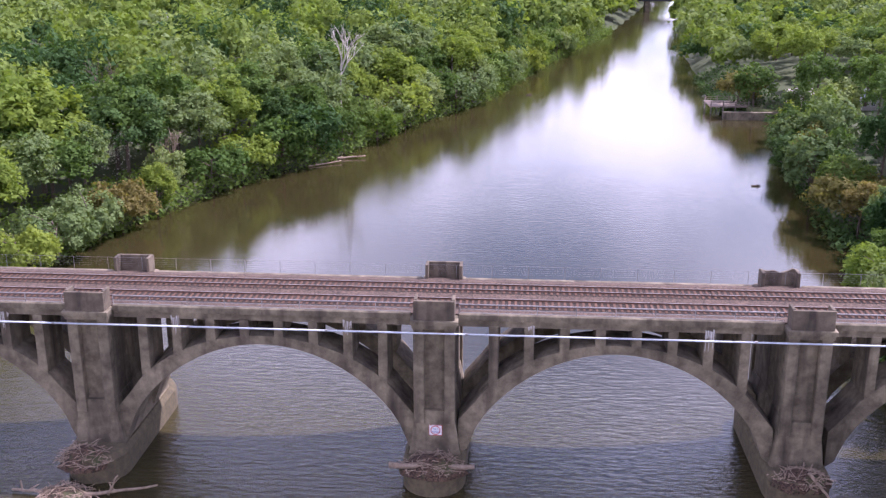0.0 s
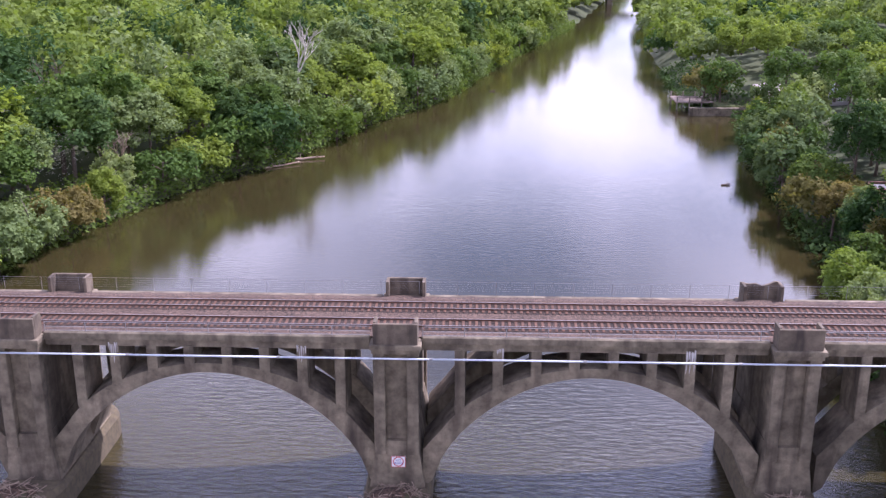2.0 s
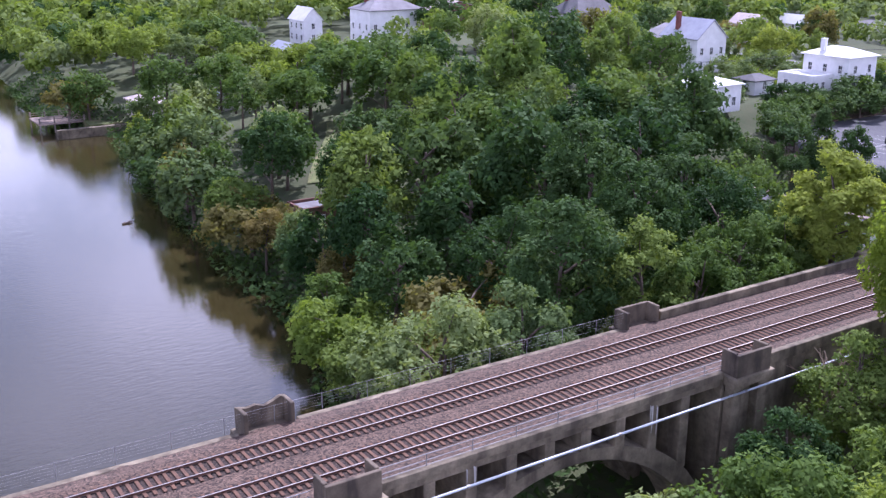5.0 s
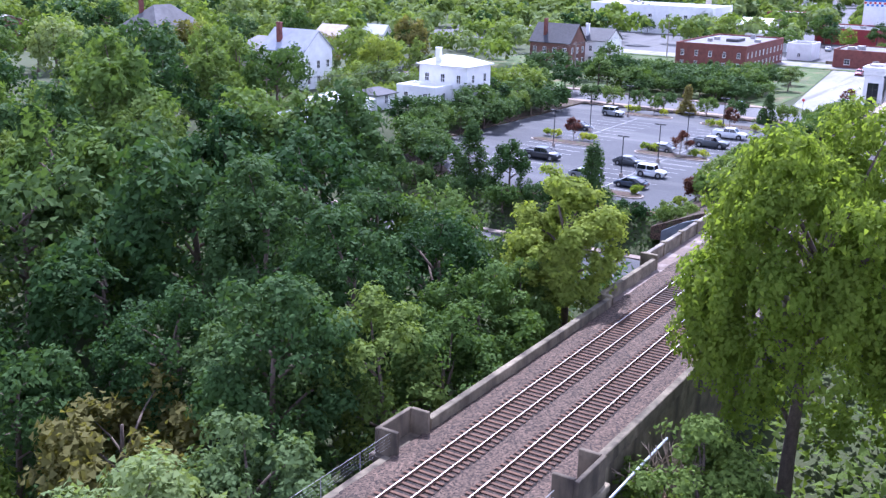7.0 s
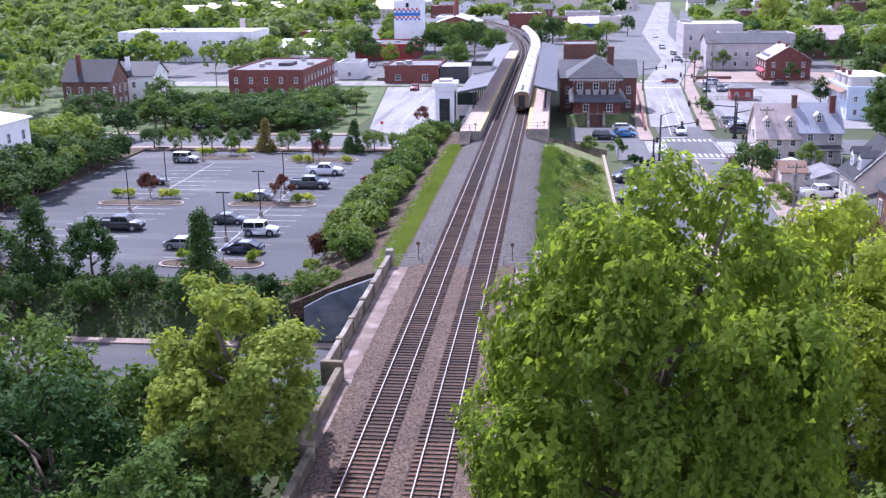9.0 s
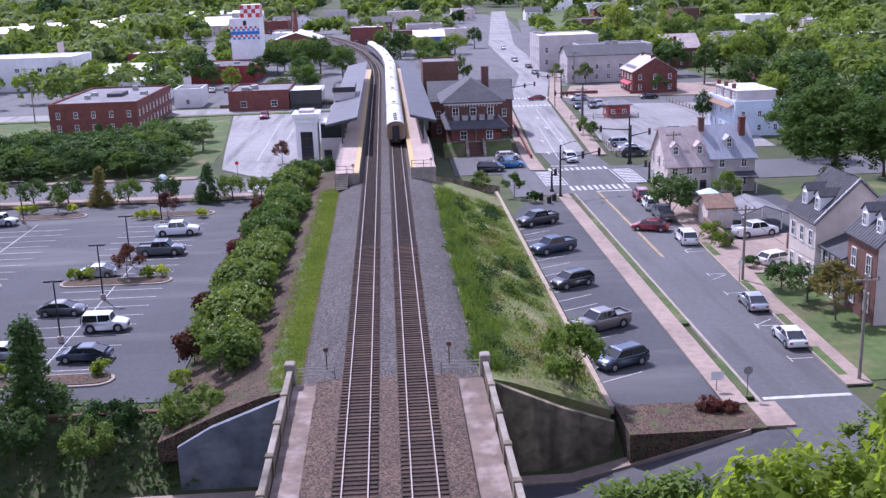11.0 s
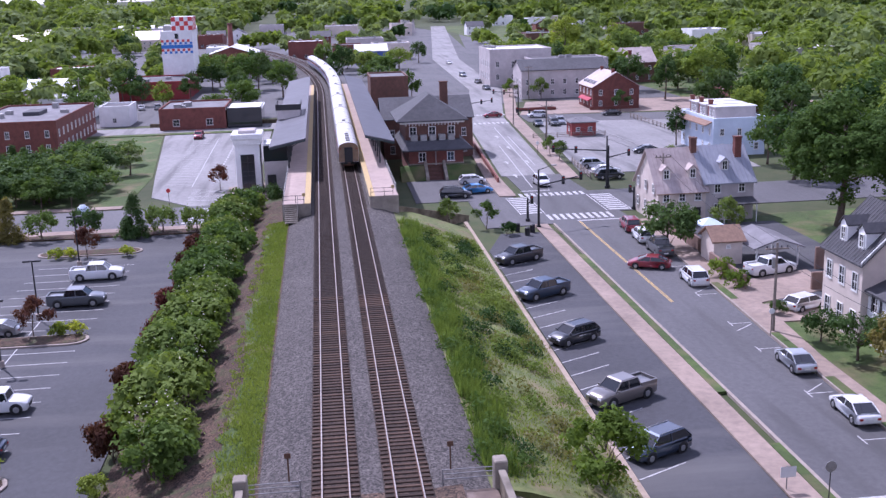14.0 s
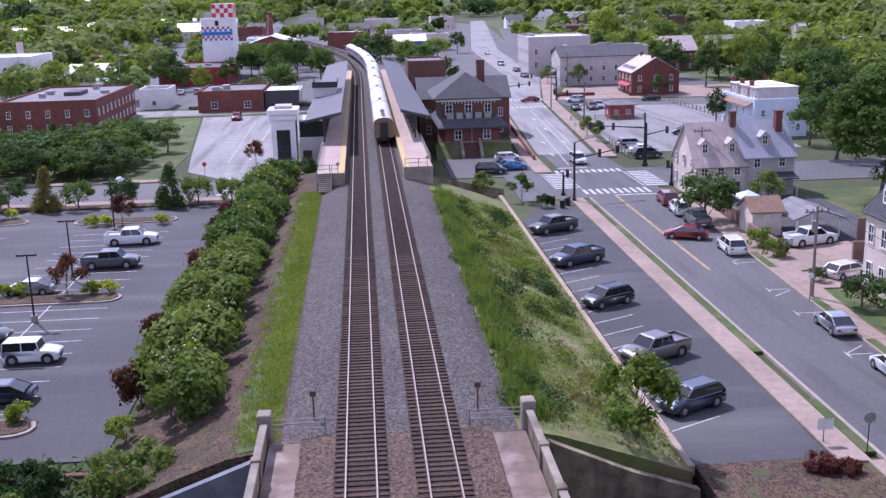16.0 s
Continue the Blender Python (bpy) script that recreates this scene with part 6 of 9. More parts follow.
# ---------------------------------------------------------------- station
PLAT_Z = 1.2
stn = thing("station_platform", "raised railway platform with pink paving", "platform", "platforms", kind="structure")
part("platform_body", Shape().soft(208.4, 380.0, 3.75, 7.2, TOWN_Z, PLAT_Z - 0.05, 0.03), CONCRETE_PALE, stn)
part("paving", Shape().box(208.45, 379.9, 4.45, 7.15, PLAT_Z - 0.05, PLAT_Z), PLATFORM, stn)
part("platform_edge", Shape().box(208.45, 379.9, 3.7, 4.43, PLAT_Z - 0.05, PLAT_Z + 0.004), PLATFORM_EDGE, stn, "yellow tactile strip")
stn2 = thing("station_platform", "raised railway platform with pink paving beside the train", "platform", "platforms", kind="structure")
part("platform_body", Shape().soft(211.0, 380.0, -7.4, -3.75, TOWN_Z, PLAT_Z - 0.05, 0.03), CONCRETE_PALE, stn2)
part("paving", Shape().box(211.05, 379.9, -7.35, -4.45, PLAT_Z - 0.05, PLAT_Z), PLATFORM, stn2)
part("platform_edge", Shape().box(211.05, 379.9, -4.43, -3.7, PLAT_Z - 0.05, PLAT_Z + 0.004), PLATFORM_EDGE, stn2, "yellow tactile strip")


def canopy(x0, x1, yin, yout, z, label):
    """A sloping platform roof on steel posts; yin is by the track."""
    ob = thing("platform_canopy", label, "canopy", "platform canopies", kind="structure")
    g = Shape()
    lo, hi = sorted((yin, yout))
    zi, zo = (z + 1.1, z)
    zl, zh = (zi, zo) if yin < yout else (zo, zi)
    g.prism([(lo, zl), (hi, zh), (hi, zh + 0.22), (lo, zl + 0.22)], "x", x0, x1)
    part("roof", g, CANOPY_ROOF, ob)
    part("fascia", Shape().prism([(lo + 0.05, zl - 0.25), (hi - 0.05, zh - 0.25), (hi - 0.05, zh), (lo + 0.05, zl)], "x", x0 + 0.05, x0 + 0.2), mat("dark_green_steel", (0.03, 0.05, 0.05), (0.025, 0.04, 0.04), 3, 0.5), ob)
    s = x0 + 2.0
    ym = (yin + yout) / 2
    while s < x1:
        post_ = part("post", Shape().cyl((s, ym, PLAT_Z), (s, ym, z + 0.4), 0.12, k=8), STEEL_DARK, ob)
        part("bracket", Shape().cyl((s, ym, z - 0.5), (s, yin + (0.5 if yin > 0 else -0.5), z + 0.8), 0.06, k=6), STEEL_DARK, post_)
        s += 6.0
    return ob


canopy(234.0, 352.0, 4.3, 9.7, 4.5, "long charcoal platform canopy on steel posts")
canopy(235.0, 352.0, -4.4, -8.8, 4.5, "long charcoal platform canopy beside the station house")
part_roof = thing("canopy_cabin", "small roof cabin with railings on the canopy", "roof cabin")
part("body", Shape().soft(266, 276, 5.6, 9.6, 5.0, 6.6, 0.05), STUCCO_GREY, part_roof)
part("railing", Shape().box(265.8, 276.2, 5.4, 5.5, 6.6, 7.6).box(265.8, 265.9, 5.5, 9.8, 6.6, 7.6).box(265.9, 276.2, 9.7, 9.8, 6.6, 7.6), STEEL_DARK, part_roof)
# stairs and ramps at the platform ends
sr = thing("platform_stairs", "concrete stairs with handrails at the platform end", "stairs", kind="structure")
for k in range(9):
    part("step", Shape().soft(205.8 + 0.3 * k, 208.4, 5.3, 6.9, -0.7, -0.55 + 0.19 * k, 0.01), CONCRETE_PALE, sr)
for y in (5.25, 6.95):
    part("handrail", Shape().cyl((205.8, y, 0.3), (208.6, y, 2.1), 0.03, k=6), STEEL_DARK, sr)
for y0, y1, x in ((3.9, 7.1, 208.5), (-7.3, -3.9, 211.1)):
    fg = thing("platform_railing", "dark steel railing across the platform end", "railing")
    for z in (0.5, 1.0):
        part("bar", Shape().cyl((x, y0 + 0.6, PLAT_Z + z), (x, y1, PLAT_Z + z), 0.03, k=6), STEEL_DARK, fg)
    for y in (y0 + 0.6, (y0 + y1) / 2, y1):
        part("post", Shape().cyl((x, y, PLAT_Z), (x, y, PLAT_Z + 1.05), 0.035, k=6), STEEL_DARK, fg)
    part("warning_plate", Shape().soft(x - 0.05, x - 0.02, y0 + 0.4, y0 + 0.8, PLAT_Z + 0.9, PLAT_Z + 1.3, 0.01), PLATFORM_EDGE, fg, "small orange warning plate")
for side, xa in ((7.05, 211.0), (-7.25, 213.0)):
    lr = thing("platform_railing", "steel railing along the platform back", "railing")
    for z in (0.35, 0.7, 1.05):
        part("bar", Shape().cyl((xa, side, PLAT_Z + z), (233.5, side, PLAT_Z + z), 0.025, k=5), STEEL_GALV, lr)
    for k in range(12):
        x = xa + k * 1.95
        part("post", Shape().cyl((x, side, PLAT_Z), (x, side, PLAT_Z + 1.08), 0.03, k=5), STEEL_GALV, lr)
# lift tower
lt = thing("lift_tower", "white concrete lift tower with tall dark window", "lift tower")
part("shaft", Shape().soft(249.5, 254.2, 12.0, 15.95, TOWN_Z, 3.1, 0.06), WHITE_WALL, lt)
part("cornice", Shape().soft(249.0, 254.7, 11.5, 16.45, 4.0, 4.8, 0.08).soft(249.25, 254.45, 11.75, 16.2, 3.1, 3.98, 0.06), WHITE_TRIM, lt)
part("roof_box", Shape().soft(250.0, 253.6, 12.6, 15.3, 4.8, 5.3, 0.05), STUCCO_GREY, lt)
part("glazing", Shape().box(249.42, 249.5, 12.95, 15.1, TOWN_Z + 0.4, 1.5), GLASS_DARK, lt, "tall dark window")
for z in (-3.2, -2.0, -1.3, 0.2):
    part("mullion", Shape().box(249.38, 249.419, 12.95, 15.1, z, z + 0.1), STEEL_DARK, lt)
part("mullion", Shape().box(249.38, 249.419, 13.98, 14.08, TOWN_Z + 0.4, 1.5), STEEL_DARK, lt)
lb = thing("lift_lobby", "pale lobby between lift tower and platform", "lobby")
part("body", Shape().soft(248.8, 254.0, 7.3, 11.45, TOWN_Z, 0.3, 0.05), STUCCO_GREY, lb)
part("glazed_upper", Shape().soft(249.0, 253.8, 7.4, 11.4, 0.3, 2.9, 0.03), GLASS_DARK, lb)
part("roof", Shape().soft(248.6, 254.2, 7.25, 11.46, 2.9, 3.2, 0.03), WHITE_TRIM, lb)
part("doorway", Shape().box(248.73, 248.8, 9.6, 11.0, TOWN_Z, TOWN_Z + 2.8), STEEL_DARK, lb, "dark doorway")
# station house
sh_ = thing("station_house", "two-tier brown brick station house with slate hip roofs", "station", at=pose(263.4, -16.8, 0) @ Matrix.Diagonal((1.05, 1.27, 1.08, 1)))
Z1, Z2 = 0.1, 4.35
part("lower_wall", Shape().soft(-8.0, 8.0, -3.9, 3.4, TOWN_Z, Z1 + 0.3, 0.03), BRICK, sh_)
part("stone_band", Shape().soft(-8.05, 8.05, -3.95, 3.45, -2.25, -2.0, 0.02), CONCRETE_PALE, sh_)
skirt = Shape().loft([[(-9.5, -5.1, Z1), (9.5, -5.1, Z1), (9.5, 4.3, Z1), (-9.5, 4.3, Z1)], [(-9.5, -5.1, Z1 + 0.22), (9.5, -5.1, Z1 + 0.22), (9.5, 4.3, Z1 + 0.22), (-9.5, 4.3, Z1 + 0.22)], [(-7.6, -3.9, Z1 + 1.35), (7.6, -3.9, Z1 + 1.35), (7.6, 3.5, Z1 + 1.35), (-7.6, 3.5, Z1 + 1.35)]])
part("skirt_roof", skirt, ROOF_SLATE, sh_)
part("upper_wall", Shape().soft(-5.6, 7.0, -3.7, 3.6, Z1 + 1.3, Z2, 0.03), BRICK_BROWN, sh_)
part("cornice", Shape().soft(-6.4, 7.6, -4.35, 4.35, Z2 - 0.3, Z2, 0.04), WHITE_TRIM, sh_)
for k in range(17):
    part("bracket", Shape().box(-5.75, -5.6, -3.6 + k * 0.44, -3.48 + k * 0.44, Z2 - 0.7, Z2 - 0.3), WHITE_TRIM, sh_)
part("roof", hip_roof(-6.4, 7.6, -4.35, 4.35, Z2, 3.9), ROOF_SLATE, sh_)
for k in range(5):
    part("roof_unit", Shape().soft(-7.3, -6.3, -2.9 + 1.25 * k, -2.0 + 1.25 * k, Z1 + 1.35, Z1 + 2.25, 0.05), STEEL_GALV, sh_)
for y in (-2.2, 1.6):
    add_window(sh_, -8.0, y, -1.75, -90, 1.0, 1.5)
for y in (-2.6, 0.0, 2.6):
    add_window(sh_, -5.6, y, 2.0, -90, 1.0, 1.5)
part("downpipe", Shape().cyl((-8.06, -0.2, -4.0), (-8.06, -0.2, Z1), 0.07, k=6), STEEL_GALV, sh_)
chimney(sh_, 4.0, -2.6, Z2 + 1, Z2 + 5.2, 1.1, BRICK_BROWN)
for k in range(13):
    part("step", Shape().soft(-11.6 + 0.28 * k, -8.0, -1.0, 1.0, TOWN_Z, TOWN_Z + 0.2 + 0.17 * k, 0.01), BRICK_BROWN, sh_)
for y in (-1.25, 1.25):
    part("stair_wall", Shape().prism([(-11.8, TOWN_Z), (-8.0, TOWN_Z), (-8.0, -1.6), (-11.8, -3.6)], "y", y - 0.2, y + 0.2), CONCRETE_PALE, sh_)
for y0, y1 in ((-23.5, -18.6), (-15.0, -10.8)):
    structure("lawn_bank", Shape().prism([(251.0, -4.6), (255.0, -4.6), (255.0, -2.4), (253.8, -2.45)], "y", y0, y1), GRASS, "small steep lawn before the station", "lawn")
wing = building("station_wing", "brick station cross wing with dark gabled roof", 276.0, 288.0, -26.5, -9.5, 7.6, BRICK_BROWN, ROOF_SLATE, "gable", 3.4, "y", "W", 2, w=0.9, wh=1.6, step=3.0, category="station")
tower = building("brick_block", "plain square brick block beside the platform", 342, 358, -20.0, -10.6, 10.0, BRICK_BROWN, ROOF_FLAT, "flat", faces="W", rows=1, w=0.9, wh=1.2, step=5, category="building")
pw = Shape()
pw.loft([[(x, y - 0.15, TOWN_Z), (x, y + 0.15, TOWN_Z), (x, y + 0.15, TOWN_Z + 1.0), (x, y - 0.15, TOWN_Z + 1.0)] for x, y in ((246, -26.2), (279, -27.9), (318, -29.6))])
structure("station_wall", pw, BRICK, "low red brick wall along the station sidewalk", "wall")

# ---------------------------------------------------------------- train
COACH_L, COACH_W = 25.6, 3.1


def coach_section(half, z0=1.05):
    """Half-round roof over straight sides, as (y, z)."""
    pts = [(half, z0), (half + 0.03, 1.5), (half, 3.2)]
    for a in range(15, 91, 15):
        pts.append((half * math.cos(radians(a)), 3.2 + 0.9 * math.sin(radians(a))))
    return pts + [(-y, z) for y, z in reversed(pts[:-1])]


def coach(name, label, vents, baggage):
    ob = thing(name, label, "train car", "train cars")
    half = COACH_W / 2
    full = coach_section(half)
    side = [q for q in full if q[1] <= 3.2]
    body = Shape().prism([(half, 1.05), (half, 3.2), (-half, 3.2), (-half, 1.05)][::-1], "x", 0.0, COACH_L)
    part("body", body, COACH_SILVER, ob)
    roofp = [(half, 3.2)] + [q for q in full if q[1] > 3.2] + [(-half, 3.2)]
    part("roof", Shape().prism(roofp, "x", 0.02, COACH_L - 0.02), COACH_ROOF, ob, smooth=False)
    for k in range(7):
        x = 1.2 + k * 3.86
        part("roof_seam", Shape().prism([(y * 1.008, z + 0.018) for y, z in roofp], "x", x, x + 0.05), STEEL_GALV, ob)
    for k in range(vents):
        x = 2.0 + k * 2.6
        v_ = part("roof_vent", Shape().soft(x - 0.3, x + 0.3, -0.3, 0.3, 4.06, 4.2, 0.05), STEEL_DARK, ob)
        part("vent_cap", Shape().cyl((x, 0, 4.2), (x, 0, 4.3), 0.36, 0.3, 10), STEEL_GALV, v_)
    for s in (-1, 1):
        y0, y1 = sorted((s * half, s * (half + 0.02)))
        part("red_stripe", Shape().box(0.1, COACH_L - 0.1, y0, y1, 2.3, 2.45), RED_STRIPE, ob)
        part("white_stripe", Shape().box(0.1, COACH_L - 0.1, y0, y1, 2.17, 2.3), SIGN_WHITE, ob)
        part("blue_stripe", Shape().box(0.1, COACH_L - 0.1, y0, y1, 1.92, 2.17), BLUE_STRIPE, ob)
        if baggage:
            for x in (4.6, 18.6):
                dr = part("side_door", Shape().soft(x - 1.1, x + 1.1, y0 - 0.02, y1 + 0.02, 1.1, 3.0, 0.02), STEEL_GALV, ob)
                for dx in (-0.5, 0.5):
                    part("door_window", Shape().box(x + dx - 0.32, x + dx + 0.32, y0 - 0.035, y1 + 0.035, 2.25, 2.85), GLASS_DARK, dr)
        else:
            for k in range(12):
                x = 2.2 + k * 1.8
                part("window", Shape().box(x, x + 1.35, y0 - 0.01, y1 + 0.01, 2.5, 3.05), GLASS_DARK, ob)
    part("end_wall", Shape().box(-0.06, 0.0, -half + 0.04, half - 0.04, 1.1, 3.2).prism([(y * 0.97, z) for y, z in roofp], "x", -0.06, 0.0), COACH_END, ob, "grimy brown coach end")
    part("end_door", Shape().box(-0.35, -0.06, -0.62, 0.62, 1.1, 3.35), STEEL_DARK, ob, "dark gangway with end door")
    for s in (-1, 1):
        part("tail_lamp", Shape().cyl((-0.1, s * 1.2, 3.15), (-0.04, s * 1.2, 3.15), 0.09, k=8), LAMP_RED, ob)
    part("underframe", Shape().box(6.5, 19.0, -1.3, 1.3, 0.45, 1.05), STEEL_DARK, ob)
    for x in (3.4, COACH_L - 3.4):
        bg = part("bogie", Shape().soft(x - 1.7, x + 1.7, -1.2, 1.2, 0.45, 0.95, 0.05), STEEL_DARK, ob)
        for dx in (-1.2, 1.2):
            part("wheelset", Shape().cyl((x + dx, -0.82, 0.46), (x + dx, 0.82, 0.46), 0.455, k=14), RAIL_RUST, bg)
    part("coupler", Shape().soft(-0.7, 0.2, -0.2, 0.2, 0.75, 1.05, 0.03), RAIL_RUST, ob)
    return ob


TRAIN_REAR = 240.0
bag = coach("baggage_car", "silver baggage car with red and blue stripes standing on the track", 4, True)
bag.matrix_basis = pose(TRAIN_REAR, TRACKS[1], 0)
first = coach("passenger_coach", "silver passenger coach with red and blue stripes", 1, False)
for k in range(1, 9):
    s0 = TRAIN_REAR + k * (COACH_L + 0.7)
    a = heading(s0 + COACH_L / 2)
    q = on_track(s0 + COACH_L / 2, TRACKS[1])
    m = pose(q.x - math.cos(a) * COACH_L / 2, q.y - math.sin(a) * COACH_L / 2, 0, 0, 0, math.degrees(a))
    if k == 1:
        first.matrix_basis = m
    else:
        copy_thing(first, m)

# ---------------------------------------------------------------- vehicles
def paint_mat(name, c, metal=0.3):
    m = mat(name, c, tuple(v * 0.9 for v in c), 1.0, 0.3, metal, spec=0.7)
    m.node_tree.nodes["Principled BSDF"].inputs["Coat Weight"].default_value = 1.0
    m.node_tree.nodes["Principled BSDF"].inputs["Coat Roughness"].default_value = 0.05
    return m


P_WHITE = paint_mat("white_car_paint", (0.80, 0.80, 0.80), 0.0)
P_SILVER = paint_mat("silver_car_paint", (0.52, 0.54, 0.56), 0.5)
P_GREY = paint_mat("grey_car_paint", (0.10, 0.11, 0.12), 0.4)
P_BLACK = paint_mat("black_car_paint", (0.018, 0.02, 0.026), 0.2)
P_NAVY = paint_mat("navy_car_paint", (0.03, 0.05, 0.085), 0.4)
P_BLUE = paint_mat("bright_blue_car_paint", (0.06, 0.28, 0.62), 0.2)
P_RED = paint_mat("dark_red_car_paint", (0.28, 0.02, 0.035), 0.2)
P_TAUPE = paint_mat("taupe_car_paint", (0.20, 0.18, 0.165), 0.5)

wheel_cache = {}


def wheel_meshes(r):
    if r not in wheel_cache:
        tyre = Shape().loft([[(rr_ * math.cos(2 * math.pi * i / 16), y, rr_ * math.sin(2 * math.pi * i / 16)) for i in range(16)] for rr_, y in ((r * 0.9, -0.11), (r, -0.08), (r, 0.08), (r * 0.9, 0.11))])
        rim = Shape()
        for s in (-1, 1):
            rim.cyl((0, s * 0.09, 0), (0, s * 0.125, 0), r * 0.64, r * 0.55, 10)
        wheel_cache[r] = (tyre.mesh("tyre", RUBBER), rim.mesh("rim", ALLOY))
    return wheel_cache[r]


CAR_SPECS = {
    # length, width, belt, height, hood, (glass front low, roof front, roof rear, glass rear low), wheel radius
    "sedan": (4.80, 1.85, 0.97, 1.47, 0.92, (1.38, 0.38, -0.95, -2.02), 0.34),
    "hatch": (4.30, 1.80, 1.00, 1.52, 0.96, (1.36, 0.58, -1.50, -2.05), 0.33),
    "suv": (4.75, 1.92, 1.10, 1.72, 1.06, (1.34, 0.58, -1.72, -2.28), 0.38),
    "jeep": (4.35, 1.88, 1.15, 1.86, 1.13, (0.75, 0.55, -1.95, -2.05), 0.42),
    "pickup": (5.80, 2.03, 1.24, 1.94, 1.22, (1.48, 0.78, -0.85, -1.10), 0.43),
}


def vehicle(kind_, paint, label, x, y, z, turn, group=""):
    L, W, belt, H, hood, (ga, ra, rb_, gb), wr = CAR_SPECS[kind_]
    ob = thing({"sedan": "sedan_car", "hatch": "hatchback_car", "suv": "suv_car", "jeep": "offroad_car", "pickup": "pickup_truck"}[kind_], label, "car" if kind_ != "pickup" else "pickup truck", group, at=pose(x, y, z, 0, 0, turn))
    h2, w2 = L / 2, W / 2
    deck = belt if kind_ != "sedan" else belt - 0.02
    prof = [(-h2, 0.42, 0.86, deck - 0.14), (-h2 + 0.12, 0.30, 0.95, deck - 0.03), (-h2 + 0.5, 0.26, 1.0, deck), (gb, 0.24, 1.0, belt), (ga, 0.24, 1.0, belt), (ga + 0.35, 0.24, 1.0, hood + 0.02), (h2 - 0.5, 0.26, 0.99, hood - 0.08), (h2 - 0.1, 0.3, 0.93, hood - 0.2), (h2, 0.42, 0.82, hood - 0.34)]
    rings = []
    for px_, lo, f, top in prof:
        w = w2 * f
        half = [(w * 0.92, lo), (w * 0.985, lo + 0.1), (w, lo + (top - lo) * 0.5), (w * 0.985, top - 0.17), (w * 0.955, top - 0.06), (w * 0.90, top - 0.012), (w * 0.5, top + 0.022)]
        rings.append([(px_, y_, z_) for y_, z_ in half] + [(px_, -y_, z_) for y_, z_ in reversed(half)])
    part("body", Shape().loft(rings), paint, ob, smooth=True)
    rt = w2 * 0.78
    wb_ = w2 * 0.91
    gl = Shape().loft([[(ga, -wb_, belt - 0.02), (ga, wb_, belt - 0.02), (gb, wb_, belt - 0.02), (gb, -wb_, belt - 0.02)], [(ra, -rt, H - 0.06), (ra, rt, H - 0.06), (rb_, rt, H - 0.06), (rb_, -rt, H - 0.06)]])
    part("glasshouse", gl, GLASS_CAR, ob, "tinted windows")
    rf_ = Shape().loft([[(ra + 0.08, -rt - 0.03, H - 0.08), (ra + 0.08, rt + 0.03, H - 0.08), (rb_ - 0.06, rt + 0.03, H - 0.08), (rb_ - 0.06, -rt - 0.03, H - 0.08)], [(ra - 0.1, -rt + 0.1, H), (ra - 0.1, rt - 0.1, H), (rb_ + 0.1, rt - 0.1, H), (rb_ + 0.1, -rt + 0.1, H)]])
    part("roof", rf_, paint, ob)
    pil = Shape()
    mid_ = (ra + rb_) / 2
    for s in (-1, 1):
        for (bx, tx) in ((ga, ra), (mid_ + 0.15, mid_ + 0.1), (gb, rb_)):
            pil.cyl((bx, s * (wb_ + 0.005), belt - 0.02), (tx, s * (rt + 0.005), H - 0.05), 0.045, k=4)
    part("window_frame", pil, paint, ob)
    if kind_ == "suv":
        for s in (-1, 1):
            part("roof_rail", Shape().cyl((ra - 0.25, s * (rt - 0.08), H + 0.035), (rb_ + 0.15, s * (rt - 0.08), H + 0.035), 0.025, k=5), ALLOY, ob)
    if kind_ == "pickup":
        bed = Shape().box(-h2 + 0.12, gb - 0.12, -w2 * 0.8, w2 * 0.8, deck - 0.02, deck + 0.012)
        part("cargo_bed", bed, STEEL_DARK, ob, "dark open cargo bed")
        for s in (-1, 1):
            part("bed_side", Shape().soft(-h2 + 0.1, gb - 0.05, min(s * w2 * 0.82, s * w2 * 0.97), max(s * w2 * 0.82, s * w2 * 0.97), deck - 0.1, deck + 0.16, 0.03), paint, ob)
        part("tailgate", Shape().soft(-h2 + 0.02, -h2 + 0.12, -w2 * 0.85, w2 * 0.85, deck - 0.3, deck + 0.14, 0.02), paint, ob)
    if kind_ in ("jeep",):
        part("spare_wheel", wheel_meshes(0.38)[0], RUBBER, ob, at=pose(-h2 - 0.1, 0, 0.98, 0, 0, 90))
    wx = L * 0.305
    tm, rm = wheel_meshes(wr)
    for sx in (wx, -wx):
        for s in (-1, 1):
            wl = part("wheel", tm, RUBBER, ob, at=pose(sx, s * (w2 - 0.1), wr))
            part("rim", rm, ALLOY, wl)
            part("wheel_arch", Shape().cyl((sx, s * (w2 - 0.22), wr + 0.02), (sx, s * (w2 + 0.006), wr + 0.02), wr * 1.18, k=14), STEEL_DARK, ob)
    for s in (-1, 1):
        part("headlight", Shape().soft(h2 - 0.16, h2 + 0.0, s * w2 * 0.62 - 0.2, s * w2 * 0.62 + 0.2, hood - 0.4, hood - 0.24, 0.03), LAMP_WHITE, ob)
        part("tail_light", Shape().soft(-h2 - 0.01, -h2 + 0.14, s * w2 * 0.7 - 0.14, s * w2 * 0.7 + 0.14, deck - 0.34, deck - 0.16, 0.02), LAMP_RED, ob)
        part("mirror", Shape().soft(ga - 0.25, ga - 0.1, s * (w2 + 0.08) - 0.09, s * (w2 + 0.08) + 0.09, belt, belt + 0.14, 0.02), paint, ob)
    part("number_plate", Shape().box(-h2 - 0.012, -h2 - 0.0, -0.25, 0.25, 0.55, 0.68), PLATE, ob)
    part("grille", Shape().box(h2 - 0.02, h2 + 0.012, -w2 * 0.45, w2 * 0.45, 0.45, hood - 0.42), STEEL_DARK, ob)
    return ob


